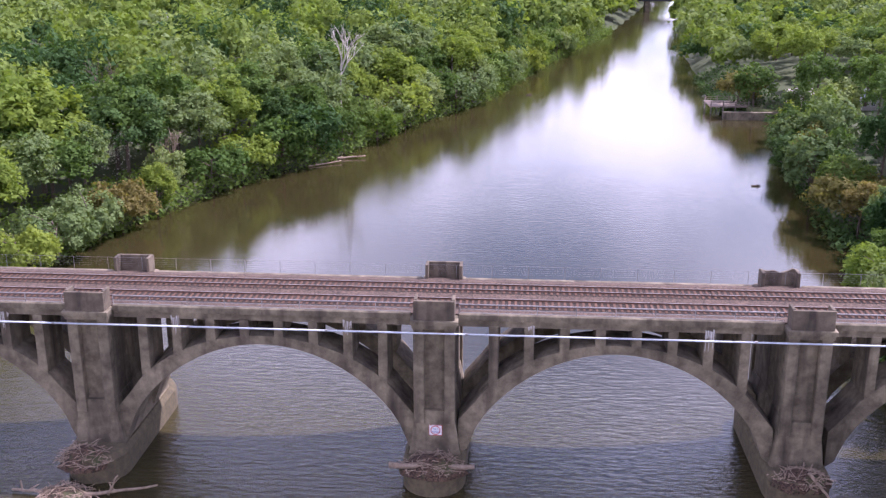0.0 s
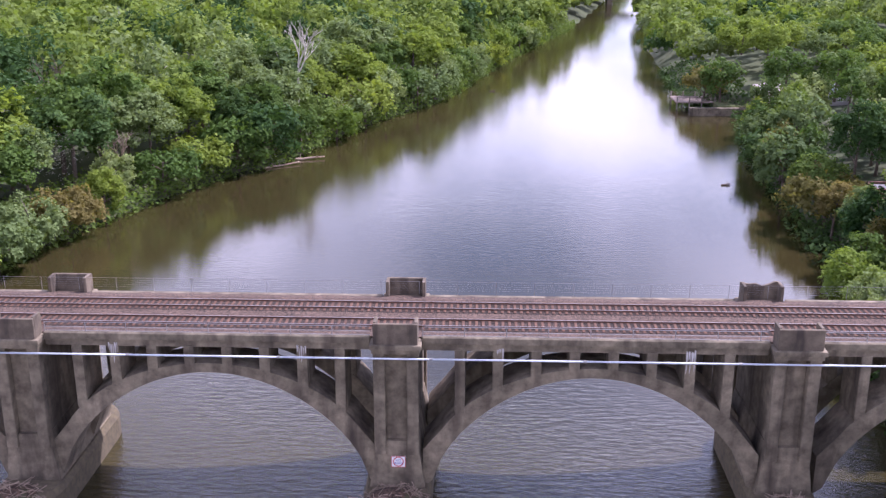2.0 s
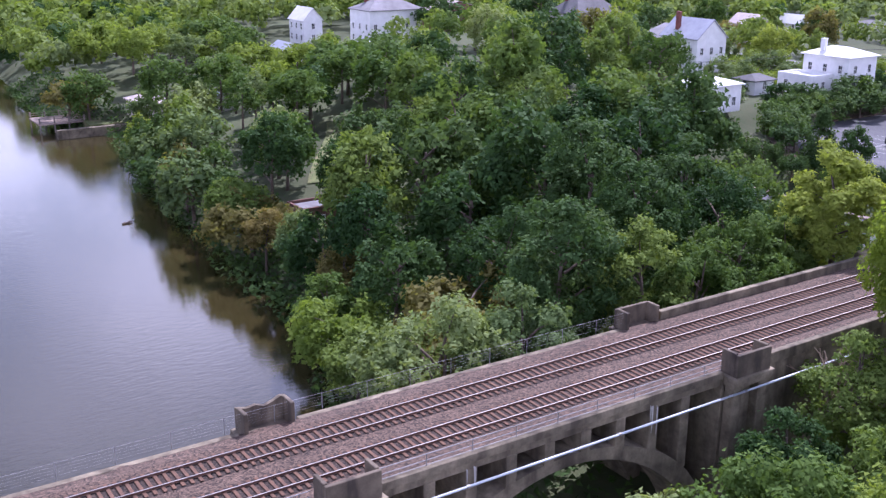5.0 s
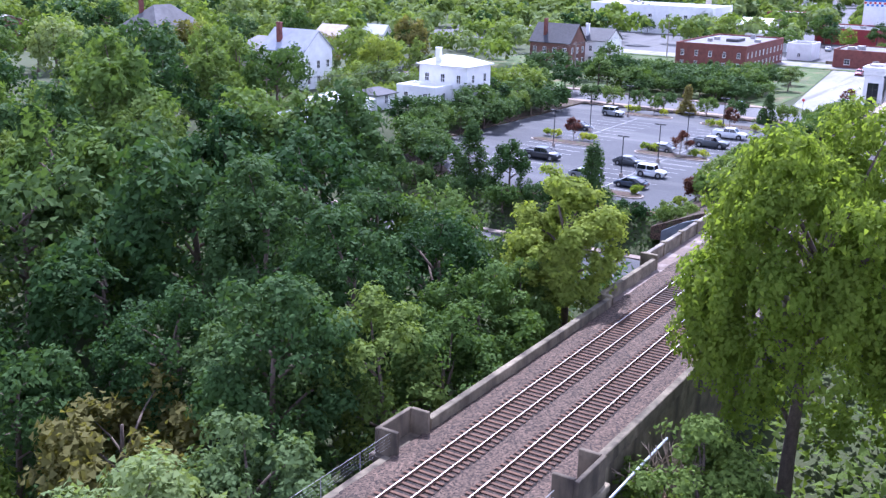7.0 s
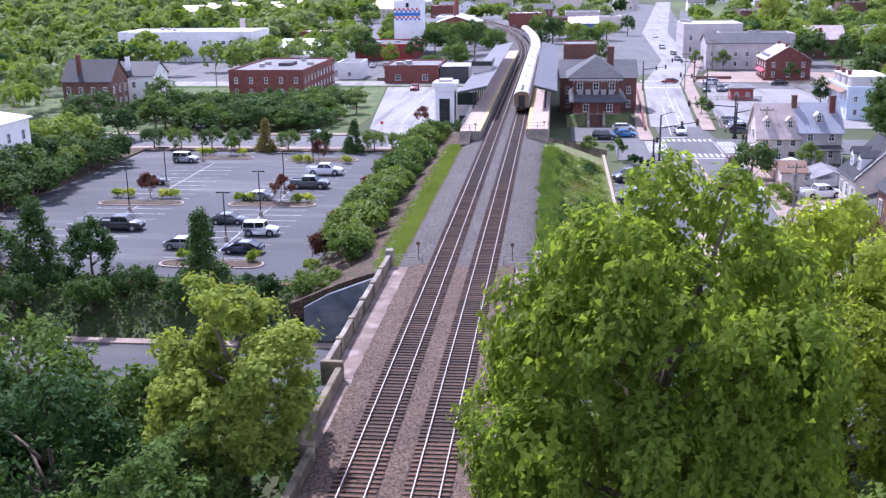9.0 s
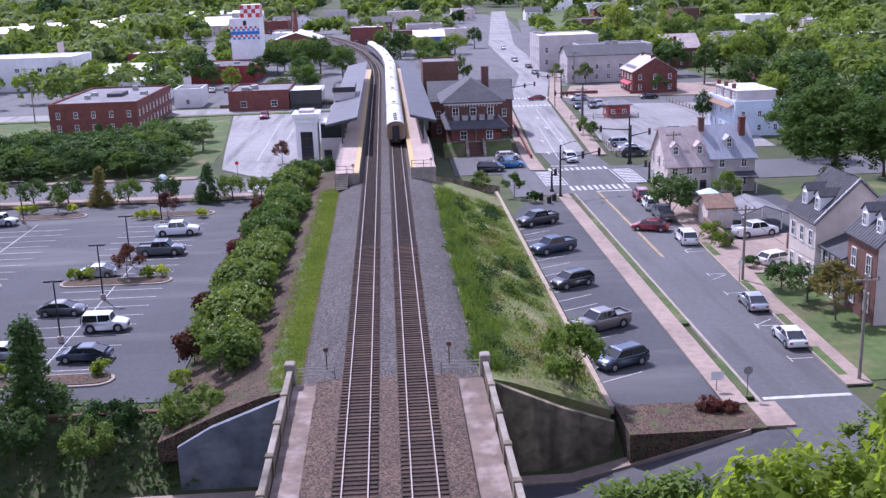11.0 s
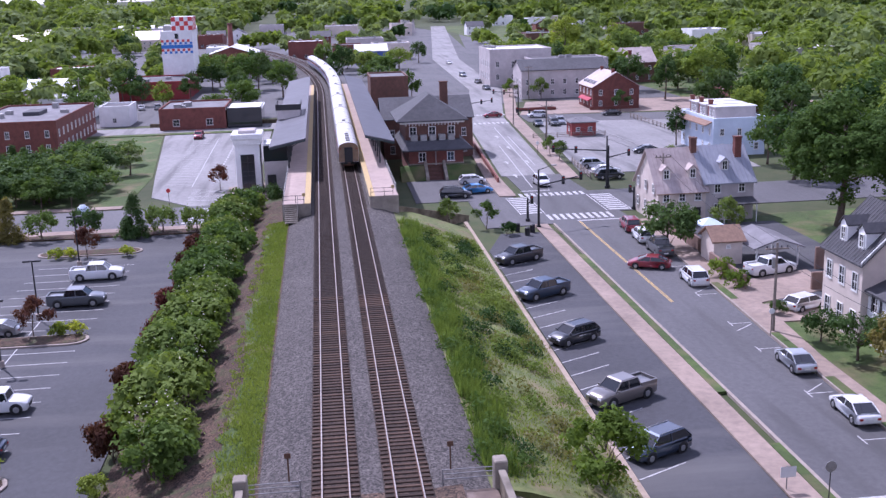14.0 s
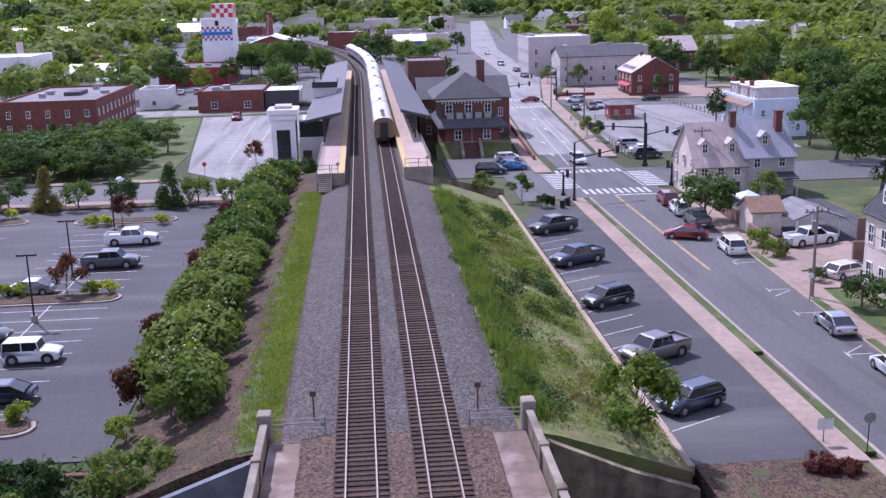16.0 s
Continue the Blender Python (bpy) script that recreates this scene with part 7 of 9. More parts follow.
BAY = 117.0
near_cars = (
        ("suv", P_NAVY, "dark blue SUV parked in the bay beside the bank", 144.7, -19.6, BAY, "cars in the bays"),
        ("pickup", P_TAUPE, "taupe pickup truck parked in the bay", 154.2, -19.9, BAY, "cars in the bays"),
        ("suv", P_BLACK, "black crossover parked in the bay", 168.0, -19.6, BAY, "cars in the bays"),
        ("pickup", P_NAVY, "dark teal pickup truck with silver bed parked in the bay", 182.2, -19.9, BAY, "cars in the bays"),
        ("pickup", P_BLACK, "black pickup truck parked in the bay", 196.4, -20.1, BAY, "cars in the bays"),
        ("sedan", P_SILVER, "silver sedan parked at the kerb", 158.5, -35.8, -2, "cars at the kerb"),
        ("sedan", P_WHITE, "white sedan parked at the kerb", 148.3, -35.5, -2, "cars at the kerb"),
        ("suv", P_WHITE, "white SUV parked at the kerb", 184.0, -36.5, -2, "cars at the kerb"),
        ("sedan", P_RED, "dark red sedan on the street", 190.6, -33.8, 66, ""),
        ("pickup", P_GREY, "grey pickup truck parked at the kerb", 196.8, -37.0, -3, "cars at the kerb"),
        ("suv", P_WHITE, "white SUV with dark windows parked at the kerb", 203.2, -37.0, -3, "cars at the kerb"),
        ("suv", P_RED, "maroon SUV parked at the kerb", 209.3, -37.2, -3, "cars at the kerb"),
        ("hatch", P_WHITE, "white hatchback in the driveway", 173.0, -43.6, -68, ""),
        ("pickup", P_WHITE, "white pickup truck in the yard", 185.5, -45.6, -75, ""),
        ("suv", P_WHITE, "white crossover crossing at the lights", 242.6, -32.6, 182, ""),
        ("pickup", P_WHITE, "white pickup truck in the car park", 199.3, 28.0, -88, "cars in the car park"),
        ("pickup", P_GREY, "grey pickup truck in the car park", 189.0, 28.0, -90, "cars in the car park"),
        ("jeep", P_WHITE, "boxy white off-roader in the car park", 160.6, 27.5, -90, "cars in the car park"),
        ("sedan", P_NAVY, "dark blue sedan in the car park", 152.4, 27.3, 88, "cars in the car park"),
        ("sedan", P_SILVER, "silver sedan in the car park", 180.2, 33.6, 88, "cars in the car park"),
        ("sedan", P_GREY, "dark grey sedan in the car park", 166.3, 33.4, -92, "cars in the car park"),
        ("jeep", P_SILVER, "silver SUV in the car park", 209.4, 54.6, -94, "cars in the car park"),
        ("sedan", P_BLACK, "black sedan in the car park", 190.7, 53.1, -92, "cars in the car park"),
        ("pickup", P_BLACK, "black pickup truck in the car park", 162.3, 46.2, -90, "cars in the car park"))
far_cars = (
        ("sedan", P_SILVER, "pale sedan beside the kerb island", 153.8, 34.9, -92, "cars in the car park"),
        ("hatch", P_WHITE, "white hatchback outside the station", 246.8, -22.0, -88, "cars at the station"),
        ("sedan", P_BLUE, "bright blue car outside the station", 238.8, -21.6, -80, "cars at the station"),
        ("suv", P_BLACK, "black SUV outside the station", 235.9, -17.8, -92, "cars at the station"),
        ("suv", P_BLACK, "black SUV in the corner lot", 245.5, -44.6, -85, "cars in the corner lot"),
        ("suv", P_SILVER, "silver SUV in the corner lot", 256.5, -44.8, -88, "cars in the corner lot"),
        ("sedan", P_WHITE, "white sedan in the corner lot", 250.5, -45.4, -88, "cars in the corner lot"),
        ("sedan", P_BLACK, "black sedan by the lot edge", 270.0, -58.5, 86, "cars in the corner lot"),
        ("suv", P_WHITE, "white SUV beside the kiosk", 330.5, -50.4, 88, "cars by the kiosk"),
        ("suv", P_GREY, "grey SUV beside the kiosk", 314.6, -51.0, 178, "cars by the kiosk"),
        ("sedan", P_GREY, "grey sedan beside the kiosk", 315.0, -47.4, 178, "cars by the kiosk"),
        ("suv", P_SILVER, "silver SUV beside the kiosk", 316.8, -53.0, 178, "cars by the kiosk"),
        ("sedan", P_BLACK, "black car crossing far up the street", 328.6, -68.5, 88, ""),
        ("sedan", P_RED, "dark red car crossing at the far lights", 334.6, -40.0, 92, ""),
        ("sedan", P_GREY, "grey car coming down the main street", 406.8, -50.2, 186, "cars on the main street"),
        ("sedan", P_BLACK, "black car on the main street", 430.5, -51.2, 184, "cars on the main street"),
        ("suv", P_SILVER, "silver car on the main street", 460.1, -50, 184, "cars on the main street"),
        ("sedan", P_WHITE, "white car on the main street", 528.6, -53.5, 184, "cars on the main street"),
        ("suv", P_RED, "red truck in the street behind the station", 318.0, 29.5, 180, ""),
        ("sedan", P_WHITE, "white car by the mill", 386, 53, 10, "cars by the mill"),
        ("suv", P_SILVER, "silver car by the mill", 385.6, 48.4, 10, "cars by the mill"),
        ("sedan", P_WHITE, "pale car by the mill", 385.2, 43.9, 10, "cars by the mill"))
for (k_, p_, lab, x, y, a, g_) in near_cars + far_cars:
    vehicle(k_, p_, lab, x, y, LOT_Z + 0.004, a, g_)


# ---------------------------------------------------------------- street furniture
def lot_lamp(x, y, turn=0):
    ob = thing("parking_lamp", "tall black twin-headed lamp post in the car park", "lamp post", "car park lamps", at=pose(x, y, LOT_Z, 0, 0, turn))
    part("base", Shape().cyl((0, 0, 0), (0, 0, 0.6), 0.28, k=10), KERB, ob)
    part("pole", Shape().cyl((0, 0, 0.6), (0, 0, 6.0), 0.09, 0.07, 8), STEEL_DARK, ob)
    for s in (-1, 1):
        part("lamp_head", Shape().soft(-0.2, 0.2, min(s * 0.15, s * 0.85), max(s * 0.15, s * 0.85), 5.95, 6.12, 0.03), STEEL_DARK, ob)
    part("crossarm", Shape().cyl((0, -0.3, 6.03), (0, 0.3, 6.03), 0.05, k=6), STEEL_DARK, ob)


for x, y in ((205.8, 31.4), (184.7, 30.8), (171.0, 30.5), (173, 49.6), (189.4, 50.5), (210.4, 51.9), (157.6, 31)):
    lot_lamp(x, y)


def signal_head(parent, x, y, z, turn=0):
    b_ = part("signal_head", Shape().soft(-0.18, 0.18, -0.2, 0.2, -0.55, 0.55, 0.04), STEEL_DARK, parent, at=pose(x, y, z, 0, 0, turn))
    for k, c in ((0.34, LAMP_RED), (0.0, GLASS_DARK), (-0.34, GLASS_DARK)):
        part("signal_lens", Shape().cyl((-0.19, 0, k), (-0.2, 0, k), 0.12, k=10), c, b_)


def signal_mast(x, y, h, arm, lab, up=False):
    """A mast with an arm that carries signal heads; arm is its end, relative to the mast."""
    ob = thing("signal_mast", lab, "traffic light", "traffic signals", at=pose(x, y, ROAD_Z))
    part("base", Shape().cyl((0, 0, 0), (0, 0, 0.35), 0.32, k=10), STEEL_DARK, ob)
    part("pole", Shape().cyl((0, 0, 0.35), (0, 0, h), 0.17, 0.12, 10), STEEL_DARK, ob)
    part("arm", Shape().cyl((0, 0, h * 0.72), (arm[0], arm[1], h * 0.72 + 0.7), 0.11, 0.06, 8), STEEL_DARK, ob)
    ln = math.hypot(*arm)
    for f in ((0.55, 0.95) if ln > 4 else (0.95,)):
        signal_head(ob, arm[0] * f, arm[1] * f, h * 0.72 + 0.7 * f, 0)
    if up:
        part("street_light_arm", Shape().cyl((0, 0, h - 0.1), (0.0, -1.8, h + 0.5), 0.05, k=6), STEEL_DARK, ob)
        part("street_light", Shape().soft(-0.15, 0.15, -2.4, -1.7, h + 0.42, h + 0.56, 0.03), STEEL_GALV, ob)
    return ob


signal_mast(212.9, -25.9, 7.8, (2.6, -6.6), "tall black traffic signal mast at the crossing", True)
signal_mast(237.7, -42.0, 8.2, (0.0, 9.0), "black signal mast with long arm at the crossing")
signal_mast(238.2, -42.4, 6.6, (0.0, -3.4), "black signal post with short arm at the crossing")
signal_mast(217.2, -25.3, 3.2, (0.0, -0.6), "short black pedestrian signal post")
signal_mast(221.4, -41.4, 3.2, (0.0, 0.6), "short black pedestrian signal post by the corner house")
signal_mast(291.1, -44.1, 8.2, (0.0, 6.5), "black signal mast at the far crossing")
signal_mast(316.4, -31.2, 7.6, (0.0, -6.0), "black signal mast by the station corner")
signal_mast(336.5, -46.9, 7.6, (0.0, 6.5), "far black signal mast on the main street")


def pole_tall(x, y, h, lab, drum=False, arm_turn=0.0):
    ob = thing("utility_pole", lab, "utility pole", "utility poles", at=pose(x, y, TOWN_Z, 0, 0, arm_turn))
    part("pole", Shape().cyl((0, 0, 0), (0, 0, h), 0.16, 0.11, 8), WOOD_GREY, ob)
    part("crossarm", Shape().soft(-0.06, 0.06, -1.1, 1.1, h - 0.6, h - 0.45, 0.02), WOOD_GREY, ob)
    for y_ in (-0.95, -0.4, 0.4, 0.95):
        part("insulator", Shape().cyl((0, y_, h - 0.45), (0, y_, h - 0.25), 0.05, k=6), STEEL_DARK, ob)
    if drum:
        part("transformer", Shape().cyl((0.35, 0, h - 2.4), (0.35, 0, h - 1.4), 0.26, k=12), STEEL_GALV, ob)


POLES = [(167.0, -37.7, 8.4, True), (214.5, -43.2, 9.0, False), (139.0, -37.6, 9.0, False), (279.4, -41.6, 9.0, False), (318, -42.2, 9.8, False), (374.1, -57.2, 9.5, False)]
for x, y, h, drum in POLES:
    pole_tall(x, y, h, "weathered timber utility pole beside the street", drum)
for a, b2 in ((0, 1), (2, 0), (1, 3), (3, 4)):
    wr_ = thing("power_line", "thin sagging overhead wires between poles", "wire", kind="structure")
    for dy in (-0.95, 0.95):
        pa = Vector((POLES[a][0], POLES[a][1] + dy, TOWN_Z + POLES[a][2] - 0.25))
        pb = Vector((POLES[b2][0], POLES[b2][1] + dy, TOWN_Z + POLES[b2][2] - 0.25))
        g = Shape()
        for i in range(10):
            f0, f1 = i / 10, (i + 1) / 10
            q0 = pa.lerp(pb, f0) - Vector((0, 0, 3.2 * f0 * (1 - f0)))
            q1 = pa.lerp(pb, f1) - Vector((0, 0, 3.2 * f1 * (1 - f1)))
            g.cyl(q0, q1, 0.018, k=4)
        part("wire", g, STEEL_DARK, wr_)
UP = [(145.3, 87.8, 11), (191.2, 82.8, 11), (239.8, 77.7, 11), (324.3, 86.8, 11), (365.7, 65.1, 11)]
for x, y, h in UP:
    pole_tall(x, y, h, "timber utility pole among the trees", False, 70)
for a in range(len(UP) - 1):
    wr_ = thing("power_line", "thin overhead wires across the trees", "wire", kind="structure")
    for dy in (-0.8, 0.0, 0.8):
        pa, pb = (Vector((u[0], u[1] + dy, TOWN_Z + u[2] - 0.3)) for u in (UP[a], UP[a + 1]))
        g = Shape()
        for i in range(10):
            f0, f1 = i / 10, (i + 1) / 10
            g.cyl(pa.lerp(pb, f0) - Vector((0, 0, 4 * f0 * (1 - f0))), pa.lerp(pb, f1) - Vector((0, 0, 4 * f1 * (1 - f1))), 0.02, k=4)
        part("wire", g, STEEL_DARK, wr_)


def octagon_sign(x, y, z, lab, r=0.38, face=SIGN_RED, turn=0):
    ob = thing("street_sign", lab, "sign", "street signs", at=pose(x, y, z, 0, 0, turn))
    part("post", Shape().cyl((0, 0, 0), (0, 0, 2.6), 0.035, k=6), STEEL_DARK, ob)
    plate = Shape().cyl((-0.02, 0, 2.3), (-0.045, 0, 2.3), r, k=8)
    part("plate", plate, face, ob)


octagon_sign(136.3, -27.5, WALK_Z, "round sign on a thin post seen from behind", 0.38, STEEL_GALV)
octagon_sign(165.7, -36.9, WALK_Z, "small white sign on a post by the kerb", 0.28, SIGN_WHITE)
octagon_sign(221.4, 50, WALK_Z, "red stop sign by the side street", 0.38, SIGN_RED, 0)
octagon_sign(240.1, 25.5, WALK_Z, "red stop sign at the station car park", 0.34, SIGN_RED, 0)
octagon_sign(272, -38.2, WALK_Z, "white street sign by the corner", 0.3, SIGN_WHITE)
bs = thing("blade_sign", "small green-backed street sign by the corner", "sign")
part("post", Shape().cyl((138.2, -25.7, WALK_Z), (138.2, -25.7, WALK_Z + 1.6), 0.04, k=6), STEEL_GALV, bs)
part("plate", Shape().soft(138.0, 138.05, -26.2, -25.2, WALK_Z + 0.9, WALK_Z + 1.6, 0.02), SIGN_WHITE, bs)
for x, y in ((210.6, -24.6), (211.6, -22.8), (209.0, -23.6)):
    bn = thing("litter_bin", "dark round litter bin by the crossing", "bin")
    part("drum", Shape().cyl((x, y, ROAD_Z), (x, y, ROAD_Z + 1.0), 0.32, 0.36, 12), STEEL_DARK, bn)
    part("lid", Shape().cyl((x, y, ROAD_Z + 1.0), (x, y, ROAD_Z + 1.12), 0.38, 0.2, 12), STEEL_DARK, bn)
vault = thing("rock_sculpture", "pale painted boulder on the grass", "boulder")
rg = []
r_b = random.Random(3)
for z, f in ((0, 1.0), (0.5, 1.1), (1.1, 0.85), (1.5, 0.35)):
    rg.append([(236.5 + 0.9 * f * math.cos(2 * math.pi * i / 9) * r_b.uniform(0.8, 1.15), 37.5 + 0.9 * f * math.sin(2 * math.pi * i / 9) * r_b.uniform(0.8, 1.15), -4.45 + z) for i in range(9)])
part("stone", Shape().loft(rg), BLUE_WALL, vault)

# river dock and far bridge
dk = thing("river_dock", "timber dock with railing on the river bank", "dock", kind="structure")
part("deck", Shape().soft(58.5, 69.0, 190.0, 200.0, -13.6, -13.3, 0.04), SIDEWALK, dk)
for x in (58.8, 62.0, 65.2, 68.6):
    for y in (190.3, 199.7):
        part("pile", Shape().cyl((x, y, -18), (x, y, -12.0), 0.18, k=8), WOOD_GREY, dk)
for y in (190.1, 199.9):
    part("railing", Shape().cyl((58.6, y, -12.3), (69, y, -12.3), 0.06, k=5).cyl((58.6, y, -12.8), (69, y, -12.8), 0.05, k=5), WOOD_GREY, dk)
part("bulkhead", Shape().soft(60.5, 80.0, 181.5, 183.0, -17.0, -13.5, 0.05), CONCRETE, dk)
slab("lawn_dock", [(68, 183.2), (90, 183.2), (90, 206), (69, 206)], -13.25, BANK_GRASS, "mown grass beside the dock", "lawn", 3.0)
fb = thing("road_bridge", "low grey girder road bridge far upstream", "bridge", kind="structure")
part("girder", Shape().soft(22, 176, 560, 570, -9.6, -7.6, 0.1), STEEL_DARK, fb)
part("parapet", Shape().soft(22, 176, 559.6, 560, -7.6, -6.6, 0.05), CONCRETE_PALE, fb)
for x in (84, 106):
    part("pier", Shape().soft(x - 1.5, x + 1.5, 561, 569, -18, -9.6, 0.1), CONCRETE, fb)
def draped_lawn(name, label, p0, p1, w0, w1):
    """A strip of mown grass that follows the ground from p0 to p1."""
    a, b2 = Vector(p0), Vector(p1)
    d = (b2 - a).normalized()
    side = Vector((-d.y, d.x))
    g = Shape()
    rows_ = int((b2 - a).length / 1.5)
    vs = []
    for i in range(rows_ + 1):
        f = i / rows_
        w = (w0 + (w1 - w0) * f) * (1 + 0.18 * math.sin(5 * f + 1))
        for j in range(7):
            q = a.lerp(b2, f) + side * w * (j / 3 - 1)
            vs.append((q.x, q.y, ground_at(q.x, q.y) + 0.22))
    g.add(vs, [(i * 7 + j, (i + 1) * 7 + j, (i + 1) * 7 + j + 1, i * 7 + j + 1) for i in range(rows_) for j in range(6)])
    structure(name, g, BANK_GRASS, label, "lawn", True)


draped_lawn("lawn_park", "sunny mown lawn between the trees", (84, 98), (106, 133), 3.0, 4.2)
draped_lawn("lawn_park_b", "sunny lawn before the white houses", (108, 176), (142, 172), 7.0, 8.0)
for k in range(2):
    buoy = thing("river_snag", "small dark snag breaking the water surface", "snag")
    bx, by = ((53.5, 108.3), (10.8, 219.5))[k]
    part("wood", Shape().cyl((bx - 0.9, by, -15.45), (bx + 0.8, by + 0.3, -15.3), 0.22, 0.12, 6).cyl((bx, by, -15.5), (bx + 0.3, by, -14.9), 0.12, 0.05, 6), BARK, buoy)

# ---------------------------------------------------------------- trees
def crown(rng, H, R, base, lobes, clusters, per, size, shape_="broad"):
    """Leaf places and normals of a crown: lobes, each with clusters of leaves."""
    cz, hz = (base + H) / 2, (H - base) / 2
    if shape_ == "cone":
        t_ = rng.uniform(0, 1, lobes) ** 1.35
        a_ = rng.uniform(0, 2 * np.pi, lobes)
        rad = R * (1 - t_) * rng.uniform(0.45, 0.8, lobes)
        centre = np.stack([rad * np.cos(a_), rad * np.sin(a_), base + t_ * (H - base) * 0.96], 1)
        lr_ = np.maximum(0.28 * R, R * 0.52 * (1 - t_))
    else:
        d = rng.normal(0, 1, (lobes, 3))
        d[:, 2] = np.abs(d[:, 2]) * 1.0 - 0.55
        d /= np.linalg.norm(d, axis=1, keepdims=True)
        q = rng.uniform(0.4, 1.0, (lobes, 1)) ** 0.5
        k_ = 0.84
        centre = np.array([0, 0, cz]) + d * q * np.array([R * k_, R * k_, hz * k_])
        lr_ = R * rng.uniform(0.12, 0.27, lobes)
    pick = rng.choice(lobes, clusters, p=lr_ ** 2 / (lr_ ** 2).sum())
    cd = rng.normal(0, 1, (clusters, 3))
    cd[:, 2] += 0.5
    cd /= np.linalg.norm(cd, axis=1, keepdims=True)
    cp = centre[pick] + cd * lr_[pick][:, None] * rng.uniform(0.75, 1.08, (clusters, 1)) * np.array([1, 1, 0.82])
    out = cp - np.array([0, 0, cz - hz * 0.3])
    out /= np.linalg.norm(out, axis=1, keepdims=True) + 1e-9
    keep = (cd * out).sum(1) > -0.35
    cp, cd = cp[keep], cd[keep]
    n_ = len(cp)
    pos = np.repeat(cp, per, 0) + rng.normal(0, size * 1.25, (n_ * per, 3))
    nrm = np.repeat(cd, per, 0)
    nrm[:, 2] += 0.35
    return leaf_verts(rng, pos, nrm, size), centre


def trunk_shape(rng, H, base, r0, centre, limbs=8):
    g = Shape()
    rings = []
    for i in range(7):
        f = i / 6
        c = Vector((0.25 * math.sin(3 * f + rng.uniform(0, 0.3)), 0.25 * math.cos(2.4 * f) - 0.25, f * H * 0.72 - 0.6))
        rad = r0 * (1 - 0.72 * f) * (1.35 if i == 0 else 1)
        rings.append([c + Vector((rad * math.cos(2 * math.pi * j / 8), rad * math.sin(2 * math.pi * j / 8), 0)) for j in range(8)])
    g.loft(rings)
    order = np.argsort(centre[:, 2])
    for k in range(limbs):
        c = Vector(centre[order[int(k * (len(order) - 1) / max(1, limbs - 1))]])
        z = max(base * 0.55, min(H * 0.62, c.z - 0.3 * math.hypot(c.x, c.y) - 0.8))
        st_ = Vector((0, 0, z))
        md = st_.lerp(c, 0.5) + Vector((0, 0, 0.25))
        g.cyl(st_, md, r0 * 0.34, r0 * 0.22, 6)
        g.cyl(md, c, r0 * 0.22, r0 * 0.07, 5)
    return g


TREES = {  # height, crown radius, crown base, lobes, clusters, leaves per cluster, leaf size, shape, trunk radius
    "broad": (14.0, 5.6, 2.0, 54, 480, 11, 0.27, "broad", 0.34),
    "broad_b": (14.0, 5.0, 1.2, 46, 480, 11, 0.27, "broad", 0.34),
    "oval": (16.0, 4.2, 2.2, 50, 480, 11, 0.26, "broad", 0.32),
    "round": (8.0, 4.4, 0.2, 36, 480, 11, 0.22, "broad", 0.25),
    "cone": (9.0, 3.0, 0.3, 70, 800, 10, 0.17, "cone", 0.2),
    "big": (24.0, 8.6, 3.0, 110, 2600, 14, 0.23, "broad", 0.6),
    "tall": (20.0, 4.6, 1.0, 66, 2500, 13, 0.17, "broad", 0.4),
    "bush": (2.7, 1.9, 0.0, 14, 260, 11, 0.13, "broad", 0.09),
    "small": (5.4, 2.6, 0.9, 18, 300, 10, 0.15, "broad", 0.11),
}
TREES.update({   # lighter crowns for far trees, finer ones near the line
    "broad_far": (14.0, 5.6, 0.8, 44, 260, 9, 0.40, "broad", 0.34),
    "oval_far": (16.0, 4.4, 1.0, 40, 240, 9, 0.38, "broad", 0.32),
    "round_far": (8.0, 4.6, 0.0, 34, 220, 9, 0.30, "broad", 0.25),
    "huge": (24.0, 8.6, 3.0, 112, 6200, 15, 0.155, "broad", 0.6),
    "near_broad": (14.0, 5.6, 1.6, 64, 1000, 12, 0.165, "broad", 0.34),
    "near_b": (14.0, 5.0, 1.2, 56, 1000, 12, 0.16, "broad", 0.34),
    "near_oval": (16.0, 4.2, 1.8, 60, 1000, 12, 0.16, "broad", 0.32),
    "ball": (0.95, 0.62, 0.0, 8, 70, 9, 0.08, "broad", 0.04),
})
LEAVES = {"mid": LEAF_MID, "dark": LEAF_DARK, "yellow": LEAF_YELLOW, "grey": LEAF_GREY, "red": LEAF_RED, "olive": LEAF_OLIVE, "white": FLOWER_WHITE, "bright": LEAF_BRIGHT}
shape_cache, master = {}, {}


def tree_master(kind_, leaf, bark):
    key = (kind_, leaf, bark.name)
    if key in master:
        return master[key]
    H, R, base, lobes, clusters, per, size, sh, r0 = TREES[kind_]
    if kind_ not in shape_cache:
        rng = np.random.default_rng(sum(map(ord, kind_)))
        lv, centre = crown(rng, H, R, base, lobes, clusters, per, size, sh)
        shape_cache[kind_] = (lv, trunk_shape(rng, H, base, r0, centre, 16 if kind_ in ("big", "huge") else 8))
    lv, tr = shape_cache[kind_]
    ob = thing("tree" if kind_ not in ("bush", "ball") else "shrub", "tree", "tree")
    part("trunk", tr, bark, ob, smooth=True)
    part("crown", leaf_mesh("crown", lv, LEAVES[leaf]), None, ob)
    master[key] = ob
    return ob


grove, grove_trunks = {k: [] for k in LEAVES}, Shape()


